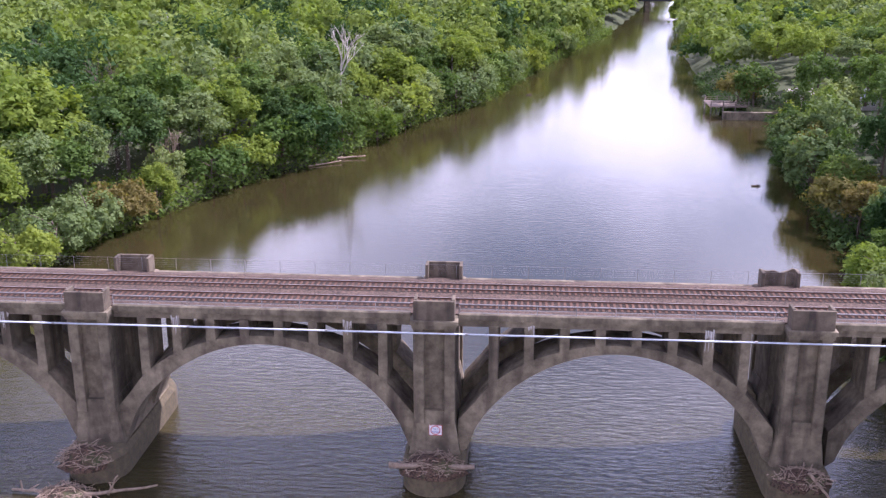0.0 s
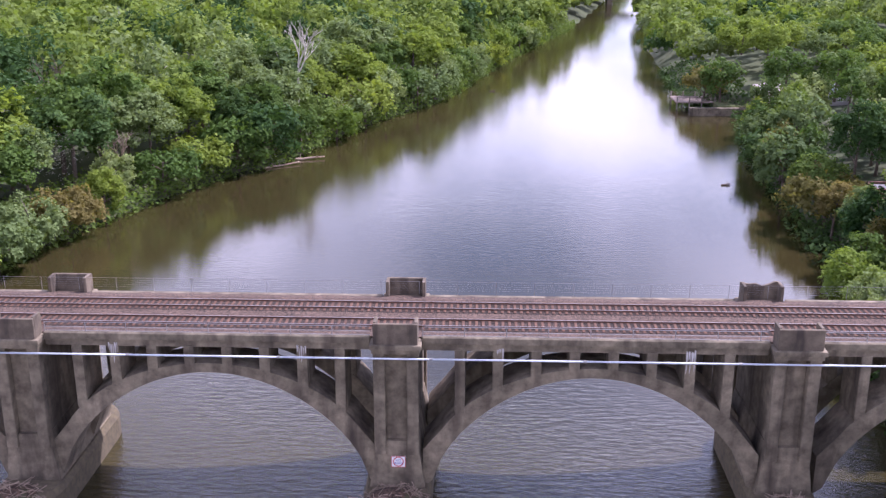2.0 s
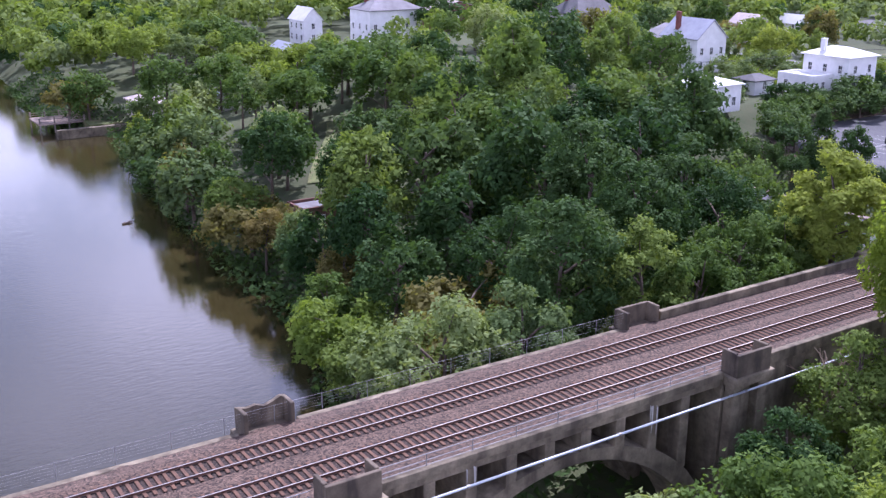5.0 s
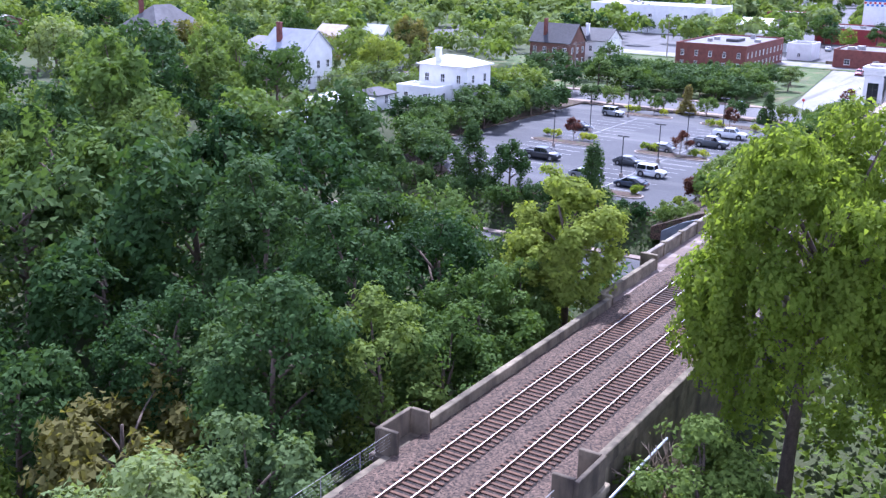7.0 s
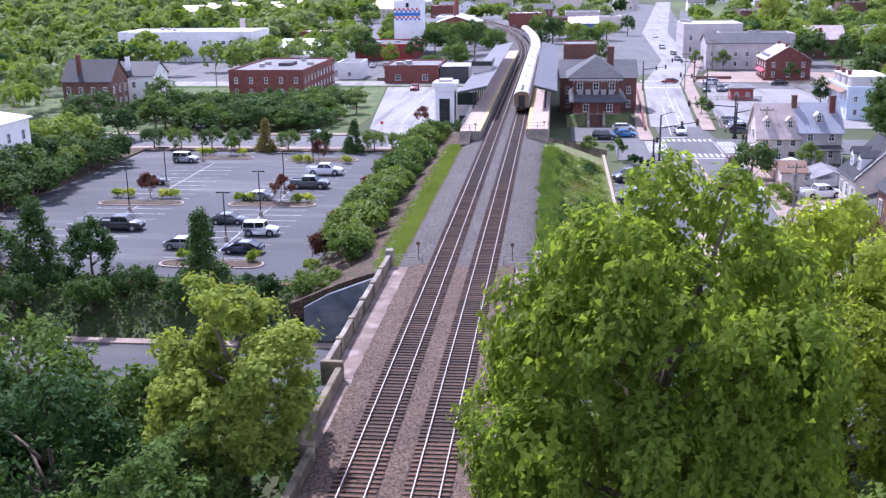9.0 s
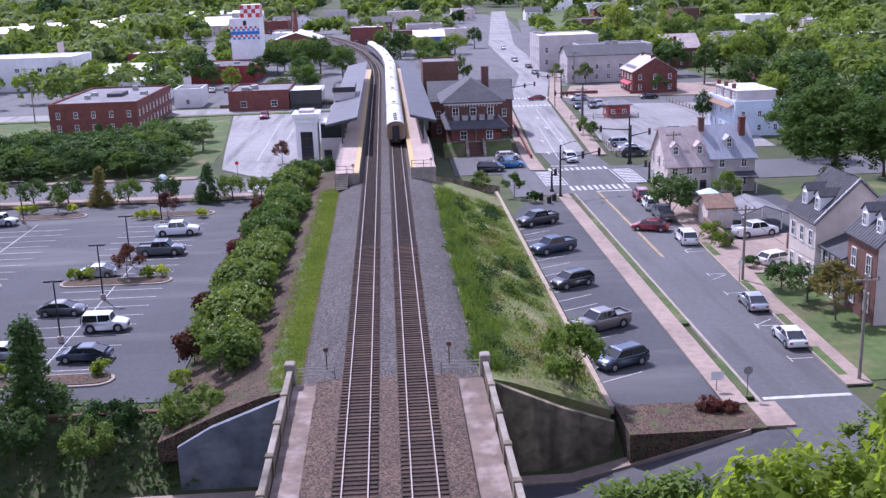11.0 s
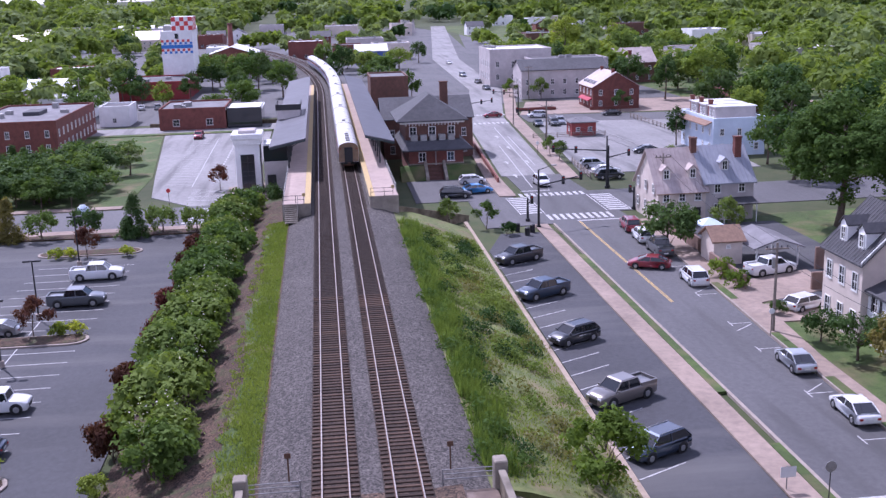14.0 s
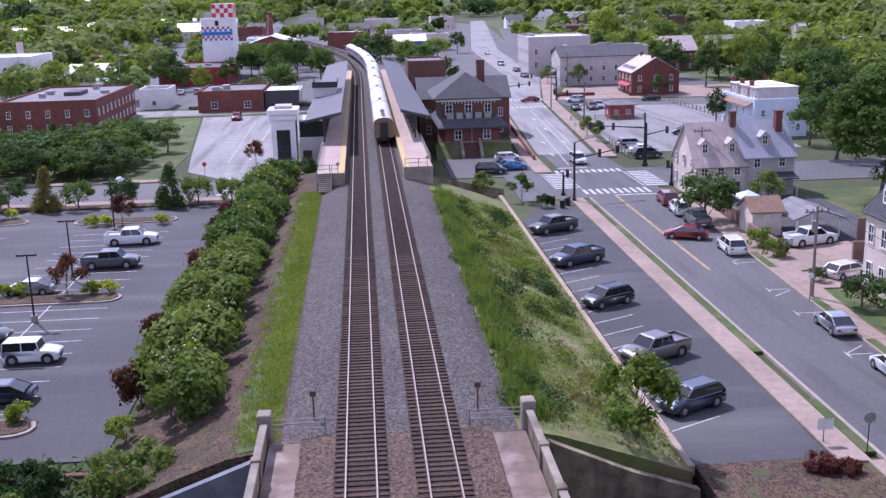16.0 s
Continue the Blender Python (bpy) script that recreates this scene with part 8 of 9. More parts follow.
def grove_tree(kind_, leaf, x, y, h, width=1.0, z=None):
    """One tree of a belt too far off to count."""
    H, R, base, lobes, clusters, per, size, sh, r0 = TREES[kind_]
    if kind_ not in shape_cache:
        rng = np.random.default_rng(sum(map(ord, kind_)))
        lv, centre = crown(rng, H, R, base, lobes, clusters, per, size, sh)
        shape_cache[kind_] = (lv, trunk_shape(rng, H, base, r0, centre, 8))
    z = ground_at(x, y) - 0.15 if z is None else z
    k, a = h / H, tree_random.uniform(0, 6.283)
    lv = shape_cache[kind_][0]
    ca, sa = math.cos(a) * k * width, math.sin(a) * k * width
    grove[leaf].append(np.stack([x + lv[:, 0] * ca - lv[:, 1] * sa, y + lv[:, 0] * sa + lv[:, 1] * ca, z + lv[:, 2] * k], 1))
    grove_trunks.cyl((x, y, z), (x + 0.2, y, z + h * 0.6), r0 * k * 1.1, r0 * k * 0.5, 5)


tree_random = random.Random(77)


def tree(kind_, leaf, x, y, h, label, width=1.0, z=None, group="", bark=BARK):
    """A tree of height h at a place, turned at random."""
    if x > 150 or y > 95:
        kind_ = {"broad": "broad_far", "broad_b": "broad_far", "oval": "oval_far", "round": "round_far"}.get(kind_, kind_)
    src = tree_master(kind_, leaf, bark)
    k = h / TREES[kind_][0]
    z = ground_at(x, y) - 0.15 if z is None else z
    m = pose(x, y, z, tree_random.uniform(-3, 3), tree_random.uniform(-3, 3), tree_random.uniform(0, 360)) @ Matrix.Diagonal((k * width, k * width, k, 1))
    ob = copy_thing(src, m)
    tagged(ob, label, "shrub" if kind_ in ("bush", "ball") else "tree", group)
    return ob


WORDS = {"mid": "leafy green", "dark": "dense dark green", "yellow": "sunlit yellow-green", "grey": "pale grey-green", "olive": "olive-brown", "red": "dull red-leaved"}

# big trees beside the tracks, downstream side
tree("huge", "bright", 80.8, -12.8, 30.5, "huge sunlit green tree beside the railway bridge", 0.76, -9.5)
tree("huge", "bright", 93.0, -24.8, 25.0, "huge yellow-green tree beside the street", 0.85, -8.5)
tree("big", "mid", 98.0, -37.0, 19.5, "tall leafy green tree near the street", 0.9, -8)
tree("tall", "yellow", 95.3, 10.2, 20.2, "tall yellow-green tree beside the viaduct wall", 1.12, -8.2)
tree("tall", "mid", 90.0, 10.6, 14.0, "slender green tree beside the viaduct wall", 0.9, -9)
tree("big", "mid", 205.0, -63.5, 17.8, "huge dark green tree behind the houses", 1.25, TOWN_Z)
tree("big", "mid", 196.0, -73.0, 17.0, "huge spreading green tree behind the houses", 1.25, TOWN_Z)
# downstream bank below the last arch
for x, y, h, k_, lf in ((47.5, -14.5, 15.0, "oval", "grey"), (53, -18.5, 15.5, "broad", "mid"), (57, -25, 16, "broad", "yellow"), (62, -12, 12, "broad_b", "dark"), (66, -20, 15, "broad", "mid"), (72, -10.5, 14, "broad_b", "mid"), (49, -27, 13, "broad_b", "dark"), (60, -35, 15, "broad", "mid"), (74, -28, 16, "broad", "yellow"), (82, -26, 17, "broad_b", "mid"), (70, -38, 15, "oval", "mid"), (88, -34, 17, "broad", "mid"), (104, -16, 12, "broad_b", "dark"), (108, -26, 13, "broad", "mid"), (110, -14, 9, "round", "mid"), (66, -48, 14, "broad", "dark")):
    k_ = {"broad": "near_broad", "broad_b": "near_b", "oval": "near_oval"}.get(k_, k_) if y > -30 else k_
    tree(k_, lf, x, y, h, WORDS[lf] + " tree on the bank below the bridge", group="bank trees")
# upstream side, between river and town
FIXED = [(50.5, 13.0, 18.5, 'broad', 'grey'), (57.5, 10.5, 15.5, 'broad_b', 'grey'), (55.0, 18, 10, 'round', 'olive'), (65.3, 16, 21.0, 'oval', 'mid'), (52, 22, 11, 'broad_b', 'mid'), (72, 12, 17.5, 'oval', 'mid'), (77, 10.5, 14, 'broad_b', 'mid'), (83, 12, 14.5, 'broad', 'mid'), (70, 20, 17, 'broad', 'dark'), (80, 20, 20, 'oval', 'dark'), (89, 19, 16, 'broad', 'mid'), (62, 26, 12, 'round', 'olive'), (70, 30, 15, 'broad', 'dark'), (82, 32, 22, 'oval', 'dark'), (93, 28, 17, 'broad_b', 'mid'), (101, 17, 10, 'broad', 'mid'), (101, 26, 13, 'broad', 'mid'), (60, 36, 13, 'broad', 'dark'), (74, 42, 17, 'broad', 'dark'), (86, 44, 22, 'broad', 'dark'), (98, 40, 18, 'broad', 'dark')]
NEAR = {"broad": "near_broad", "broad_b": "near_b", "oval": "near_oval"}
for x, y, h, k_, lf in FIXED:
    if x < 100 and y < 34:
        k_ = NEAR.get(k_, k_)
        lf = "dark" if lf == "mid" and y > 14 else lf
    tree(k_, lf, x, y, h, WORDS[lf] + " tree in the riverside wood", group="riverside trees")
# row beyond the car park and street trees on its near edge
for x, y, h, k_, lf in ((167.7, 75.6, 7, "broad_b", "dark"), (168, 71.3, 7.5, "broad", "dark"), (177, 70.5, 8, "oval", "dark"), (184, 71.5, 8, "broad_b", "mid"), (192.9, 72.5, 8, "oval", "dark"), (201, 71.6, 7, "broad", "mid"), (221.9, 77.1, 7, "oval", "mid"), (232.1, 76.3, 7, "broad", "dark"), (243.4, 73.3, 8.5, "oval", "mid"), (252.5, 71.4, 8, "broad_b", "dark"), (260.9, 78.2, 10, "oval", "mid"), (278.1, 72, 5, "oval", "dark"), (269, 56.3, 6, "round", "dark"), (276.7, 47.7, 5, "broad_b", "mid"), (262.7, 45.3, 6.5, "round", "mid"), (283.2, 39, 5, "broad", "mid"), (271.5, 36.7, 6, "oval", "grey"), (290.9, 50.1, 4.5, "broad", "dark"), (286.8, 61.1, 4.5, "cone", "dark"), (279.5, 56.6, 5, "cone", "dark"), (256.6, 38.7, 4, "round", "mid"), (246.7, 47.2, 4, "round", "mid")):
    tree(k_, lf, x, y, h, WORDS[lf] + " tree beyond the car park", 1.55 if k_ != "cone" else 1.2, group="car park trees", z=TOWN_Z)
for x, y, h, k_, lf in ((136, 28, 4.6, "round", "dark"), (135, 38, 4.4, "round", "mid"), (137.9, 53.7, 5.0, "round", "dark"), (139, 58.9, 5.0, "round", "mid"), (134.5, 22, 3.8, "round", "mid"), (134.5, 46, 4.5, "round", "dark"), (142.6, 47.5, 10, "cone", "dark"), (141.9, 40.7, 8.5, "broad_b", "dark"), (141.5, 28, 9.3, "cone", "dark"), (139.2, 34.9, 4.5, "round", "dark"), (137.3, 14.9, 5.2, "round", "mid"), (137.9, 21.5, 4, "round", "dark"), (139.9, 44.3, 4, "round", "dark")):
    tree(k_, lf, x, y, h, WORDS[lf] + " tree at the car park wall", group="wall trees", z=-6.0)
for x, y, h, k_, lf in ((220.9, 43.7, 6.0, "cone", "olive"), (221.2, 39.5, 4.2, "round", "mid"), (221.4, 33.9, 4.4, "round", "dark"), (220.2, 27.5, 6.0, "cone", "dark"), (221.7, 23.9, 4.2, "round", "mid"), (221.7, 19.4, 3.8, "round", "mid"), (222.8, 54.3, 4.5, "round", "dark"), (222.4, 48.9, 4.3, "round", "dark"), (222.6, 60.3, 4.6, "round", "mid"), (223.1, 65.7, 4.4, "round", "dark"), (209.6, 31.4, 3.8, "small", "red"), (179, 29.7, 3.8, "small", "red"), (181.2, 49.8, 3.6, "small", "red"), (216.4, 48.8, 3.5, "small", "mid"), (251.7, 18.8, 4.0, "small", "red"), (232.2, 10.8, 4.6, "round", "dark")):
    tree(k_, lf, x, y, h, WORDS[lf] + " street tree by the car park", group="street trees", z=LOT_Z)
for x, y in ((209.8, 35), (209.7, 33.3), (209.4, 26.5), (179.2, 35.8), (179.1, 34.2), (178.9, 27.5), (178.9, 25.9), (148.5, 24.9), (148.6, 33), (181.1, 46.1), (181.1, 47.8), (181.3, 53.1), (181.3, 54.8), (216.3, 46.7), (216.5, 52.7), (216.6, 54.2)):
    tree("ball", "bright", x, y, 1.3, "round clipped yellow-green shrub", 1.15, LOT_Z + 0.1, "clipped shrubs")
# crepe myrtle hedge on the bank
r_h = random.Random(4)
x = 143.5
while x < 221:
    tree("bush", "mid", x, 13.6 + r_h.uniform(-0.4, 0.4), r_h.uniform(3.9, 5.0), "bushy green shrub with pale blossom in a hedge row", 1.0 + r_h.uniform(-0.05, 0.15), -3.2, "hedge shrubs")
    x += 3.5
for x in (149.5, 160.0, 172.5, 181.0, 188.5, 196.0, 203.5):
    tree("bush", "red", x, 16.9, 3.4, "dull red-leaved shrub below the hedge row", 0.8, -4.3, "red shrubs")
for x in (144.0, 151.0, 162.5):
    tree("bush", "yellow", x, 17.0, 1.6, "low yellow-green shrub at the bank foot", 1.0, -4.3, "low shrubs")
# right side street trees
for x, y, h, k_, lf in ((197.5, -38.3, 6.6, "round", "dark"), (202.5, -47.7, 4.8, "small", "mid"), (214.1, -19, 3.6, "small", "mid"), (216.7, -14.5, 3.6, "small", "mid"), (209.9, -21.2, 1.7, "bush", "dark"), (158.9, -41.5, 4.4, "round", "dark"), (153.5, -42, 5.5, "small", "olive"), (163.9, -40.7, 3.2, "round", "dark"), (171.8, -40.5, 1.4, "bush", "dark"), (185, -40, 2.2, "ball", "yellow"), (180.8, -40, 2.0, "ball", "yellow"), (137.9, -14.2, 6.2, "small", "yellow"), (134.9, -19.6, 1.5, "bush", "red"), (135.2, -24.2, 1.7, "bush", "red"), (134.6, -25.4, 1.4, "bush", "red"), (277.3, -67.1, 8, "oval", "dark"), (267.2, -85.3, 13, "broad", "dark"), (252.2, -74.7, 9, "broad", "mid"), (236.8, -72.3, 12, "broad", "dark"), (271.9, -40.7, 3.6, "small", "mid"), (265.1, -40.8, 3.6, "small", "mid"), (336.9, -73.4, 5.0, "small", "dark"), (381.8, -53.2, 5.0, "small", "yellow"), (370.3, -59.8, 6.0, "small", "mid"), (250.8, -57.3, 4, "small", "mid"), (218.3, -77.8, 11, "broad", "mid"), (228.6, -90.2, 11, "broad", "mid"), (207.1, -87.5, 12, "broad", "dark"), (250, -96.9, 11, "broad", "dark"), (165.3, -72.4, 15, "broad", "dark"), (149.8, -70, 14, "broad", "mid")):
    tree(k_, lf, x, y, h, WORDS[lf] + " tree along the street", group="town trees", z=LOT_Z if x > 136 else None)
# town trees along the line and among the mills
for x, y, h, k_, lf in ((391.2, 70.3, 11, "oval", "mid"), (412.1, 60.4, 11, "broad", "dark"), (396.2, 54.3, 8, "broad_b", "dark"), (429.4, 27.3, 13, "broad", "mid"), (407.7, 13.5, 12, "broad", "mid"), (437.9, 22.8, 13, "broad_b", "dark"), (458.2, 29.9, 12, "broad", "mid"), (477.6, 25.4, 12, "broad", "dark"), (379.3, -24.2, 9.5, "oval", "mid"), (389.6, -19.9, 9, "broad", "yellow"), (493.9, -6.9, 12, "broad", "dark"), (514.8, 0, 12, "broad", "mid"), (479.6, -16, 10, "broad_b", "mid"), (448.3, -2.2, 9, "broad", "dark"), (543.5, -41.7, 10, "broad", "dark"), (548.4, -108.6, 19, "broad", "yellow"), (519.5, -124, 17, "oval", "yellow"), (481.2, -115.9, 15, "broad", "mid"), (457, -102, 12, "broad", "yellow"), (359.2, -92.4, 13, "oval", "dark"), (364.1, -105.1, 15, "broad", "yellow"), (381.2, -116.2, 14, "broad", "mid"), (312.5, -88.8, 13, "broad", "dark"), (294.8, -96.4, 14, "broad", "dark"), (333.6, -118.4, 13, "broad", "mid")):
    tree(k_, lf, x, y, h, WORDS[lf] + " tree in the town", group="town trees", z=TOWN_Z)

# footprints of the buildings and streets, which trees keep clear of
BOXES = [(140, 222, 16, 69), (222.5, 242, 10, 215), (238, 328, 9, 39), (327, 344, 8, 126), (139, 252, -40.5, 6), (218, 239, -200, -36), (250, 326, -78, -38), (318, 345, -136, -42), (337, 367, -127, -46), (135, 330, -30, 12)]
for ob in list(bpy.data.objects):
    if ob.parent and ob.name.split(".")[0] == "wall" and ob.parent.parent is None:
        q = [ob.parent.matrix_basis @ ob.matrix_basis @ Vector(c) for c in ob.bound_box]
        BOXES.append((min(v.x for v in q), max(v.x for v in q), min(v.y for v in q), max(v.y for v in q)))


def clear(x, y, r):
    # open yards run from the houses down towards the river and the line
    for hx, hy, hr in YARDS:
        f = min(1.0, max(0.0, ((x - hx) * -0.62 + (y - hy) * -0.78) / 17))
        if math.hypot(x - hx + 0.62 * 17 * f, y - hy + 0.78 * 17 * f) < hr + 0.4 * r:
            return False
    f = min(1.0, max(0.0, ((x - 72) * 32 + (y - 76) * 52) / 3728))
    if math.hypot(x - 72 - 32 * f, y - 76 - 52 * f) < 3.6 + 0.35 * r:
        return False
    if any(a - r < x < b + r and c - r < y < d + r for a, b, c, d in BOXES):
        return False
    lane = float(np.interp(x, [252, 333, 407, 561, 1228], [-32, -38, -50, -56, -127]))
    if x > 240 and abs(y - lane) < 9 + r:
        return False
    return not (x > 130 and abs(y - on_track(min(x, 700), 0).y) < 10 + r)


r_t = random.Random(52)
placed = []


def infill(count, x0, x1, y0, y1, lo, hi, kinds, leaves, gap, wide=1.0):
    """Trees strewn over a block, clear of houses and of one another."""
    done = tries = 0
    while done < count and tries < count * 30:
        tries += 1
        x, y, h = r_t.uniform(x0, x1), r_t.uniform(y0, y1), r_t.uniform(lo, hi)
        if not clear(x, y, h * 0.26) or any((x - a) ** 2 + (y - b) ** 2 < gap * gap for a, b in placed):
            continue
        placed.append((x, y))
        lf = r_t.choice(leaves)
        grove_tree(r_t.choice(kinds), lf, x, y, h, r_t.uniform(0.95, 1.2) * wide, TOWN_Z - 0.1)
        done += 1


def wood(count, x0, x1, y0, y1, lo, hi, leaves, gap):
    """Riverside trees strewn over a block, clear of houses, the open lawn and one another."""
    done = tries = 0
    while done < count and tries < count * 40:
        tries += 1
        x, y, h = r_t.uniform(x0, x1), r_t.uniform(y0, y1), r_t.uniform(lo, hi)
        if not clear(x, y, 3.0) or x < float(np.interp(y, RIGHT_Y, RIGHT_X)) + 4 or (119 < x < 131 and y < 75):
            continue
        if any((x - a) ** 2 + (y - b) ** 2 < gap * gap for a, b in placed):
            continue
        placed.append((x, y))
        lf = r_t.choice(leaves)
        tree(r_t.choice(("broad", "broad_b", "oval")), lf, x, y, h, WORDS[lf] + " tree in the riverside wood", group="riverside trees")
        done += 1


wood(19, 62, 118, 47, 88, 15, 23, ("dark", "dark", "mid"), 7.5)
wood(8, 64, 80, 80, 160, 11, 15, ("mid", "yellow", "grey"), 8.0)
wood(14, 106, 152, 76, 126, 13, 17, ("mid", "dark", "mid"), 8.5)
wood(12, 88, 160, 126, 190, 11, 14, ("mid", "grey", "dark"), 9.0)
wood(14, 160, 258, 100, 195, 11, 15, ("mid", "dark", "olive", "yellow"), 10.0)
FAR_KINDS = ("broad_far", "oval_far", "round_far")
for k in range(19):   # close row on the earth strip
    f = k / 18
    x, y = (143.5 + 13 * min(1, f * 3.2), 52.5 + 14 * min(1, f * 3.2)) if f < 0.3125 else (156.5 + 55 * (f - 0.3125) / 0.6875, 67.2)
    lf = r_t.choice(("dark", "dark", "mid"))
    tree(r_t.choice(("round_far", "broad_far", "round_far")), lf, x + r_t.uniform(-0.8, 0.8), y + r_t.uniform(-0.5, 1.0), r_t.uniform(4.6, 6.6), WORDS[lf] + " tree on the earth strip", 1.25, TOWN_Z, "strip trees")
# haze over these gardens is put into the leaf choice: mostly grey and yellow
infill(40, 139, 208, 71.4, 131.5, 6.5, 10.5, FAR_KINDS, ("grey", "yellow", "mid", "grey"), 6.0, 1.1)
infill(22, 243, 278, 35.4, 96.4, 5, 7.5, FAR_KINDS, ("mid", "dark", "dark", "mid"), 5.0, 1.3)
infill(24, 242, 270, 35.9, 67.1, 4.2, 6.5, ("round_far", "broad_far"), ("mid", "dark", "dark"), 3.4, 1.35)
infill(24, 139, 209, -110.0, -72.0, 8, 12, FAR_KINDS, ("mid", "dark", "mid", "yellow"), 6.5, 1.15)
infill(34, 244, 363, -174.7, -63.7, 9, 15, FAR_KINDS, ("mid", "dark", "mid", "yellow"), 7.0, 1.15)
infill(13, 100, 128, 125, 195, 9, 13, FAR_KINDS, ("mid", "grey", "yellow"), 7.0, 1.1)
infill(9, 72, 92, 108, 165, 8, 12, FAR_KINDS, ("mid", "grey", "yellow"), 7.0, 1.1)
infill(16, 74, 118, 182, 240, 8, 12, FAR_KINDS, ("mid", "grey", "yellow"), 6.0, 1.2)
infill(44, 322, 542, -33.4, 140.6, 6, 11, FAR_KINDS, ("mid", "dark", "mid", "yellow"), 7.0, 1.2)
infill(30, 364, 534, -162.9, -61.5, 8, 13, FAR_KINDS, ("mid", "dark", "yellow"), 8.0, 1.2)

# left river bank: rows of trees from the water inland
r_l = random.Random(31)
y = 46.0
while y < 340:
    bx = float(np.interp(y, LEFT_Y, LEFT_X))
    for depth, (h0, h1) in ((3.0, (9, 13.5)), (12.0, (12, 18)), (22.0, (14, 22))):
        if y > 230 and depth > 15:
            continue
        k_ = r_l.choice(("broad", "broad_b", "oval", "round") if depth > 5 else ("round", "broad_b", "round"))
        lf = r_l.choices(("mid", "yellow", "grey", "dark", "olive"), (4, 3.5, 3, 1.2, 0.3))[0]
        if depth > 5:
            grove_tree(r_l.choice(("broad", "broad_b", "oval")), lf, bx - depth + r_l.uniform(-2, 2), y + r_l.uniform(-2.5, 2.5), r_l.uniform(h0, h1), r_l.uniform(1.1, 1.4))
            continue
        tree(k_, lf, bx - depth + r_l.uniform(-2, 2), y + r_l.uniform(-2.5, 2.5), r_l.uniform(h0, h1), WORDS[lf] + " tree on the river bank", 1.1 + 0.25 * (k_ == "oval"), group="far bank trees")
    y += 8.6
# pale sycamore and bare snags
tree("oval", "grey", -37.1, 152.3, 19.0, "tall sycamore with pale bare limbs", 1.35, group="far bank trees", bark=BARK_WHITE)
tree("oval", "grey", -64.1, 146.3, 20.0, "tall pale-limbed tree in the wood", 1.2, group="far bank trees", bark=BARK_WHITE)


def snag(x, y, h, label, bark, seed, stout=1.0):
    rr_ = random.Random(seed)
    g = Shape()
    z = ground_at(x, y)
    g.cyl((x, y, z), (x + 0.4, y, z + h * 0.6), 0.3 * stout, 0.18 * stout, 7)
    def fork(q, d, ln, rad, depth):
        e_ = q + d * ln
        g.cyl(q, e_, rad, rad * 0.6, 5)
        if depth:
            for _ in range(3):
                nd = (d + Vector((rr_.uniform(-0.8, 0.8), rr_.uniform(-0.8, 0.8), rr_.uniform(-0.1, 0.6)))).normalized()
                fork(q.lerp(e_, rr_.uniform(0.5, 1.0)), nd, ln * rr_.uniform(0.5, 0.75), rad * 0.55, depth - 1)
    for _ in range(4):
        fork(Vector((x + 0.3, y, z + h * rr_.uniform(0.4, 0.6))), Vector((rr_.uniform(-0.6, 0.6), rr_.uniform(-0.6, 0.6), 1)).normalized(), h * 0.25, 0.15 * stout, 3)
    ob = thing("dead_tree", label, "tree")
    part("bough", g, bark, ob)


snag(-78.5, 120.7, 19, "bare grey dead tree in the wood", BARK, 1)
snag(-33.4, 147.5, 23, "pale bare limbs of a sycamore standing in the leaves", BARK_WHITE, 2, 1.15)
snag(72.5, -7.6, 11, "bare twiggy dead tree beside the bridge", DRIFT, 3)
snag(-54.9, 92.3, 10, "vine-hung dead tree on the bank", DRIFT, 4)
log("fallen bleached tree at the water's edge", (-31.3, 126.3, -15.3), (-24.8, 128.3, -15.0), 0.3, 0.12, 12)
log("fallen bleached log at the water's edge", (-35.3, 118.3, -15.3), (-29.3, 123.3, -15.1), 0.2, 0.1, 13)

# trees leaning over the water on the town bank
for k in range(24):
    y = 26 + 7.4 * k
    if 150 < y < 182:
        continue
    lf = r_l.choice(("grey", "mid", "mid", "yellow", "olive", "dark"))
    tree(r_l.choice(("round", "broad_b", "oval", "broad")), lf, float(np.interp(y, RIGHT_Y, RIGHT_X)) + r_l.uniform(1.5, 4.0), y + r_l.uniform(-2, 2), r_l.uniform(8, 13), WORDS[lf] + " tree leaning over the water", 1.2, group="waterside trees")
for ob in list(master.values()):
    for o in list(ob.children):
        bpy.data.objects.remove(o)
    bpy.data.objects.remove(ob)
for lf, chunks in [(k, c) for k, c in grove.items() if c]:
    tagged(new("tree_belt", leaf_mesh("tree_belt", np.concatenate(chunks), LEAVES[lf])), WORDS[lf] + " crowns of a far tree belt", "trees", "", "stuff")
tagged(part("belt_trunks", grove_trunks, BARK), "brown trunks of the far tree belt", "trees", "", "stuff")

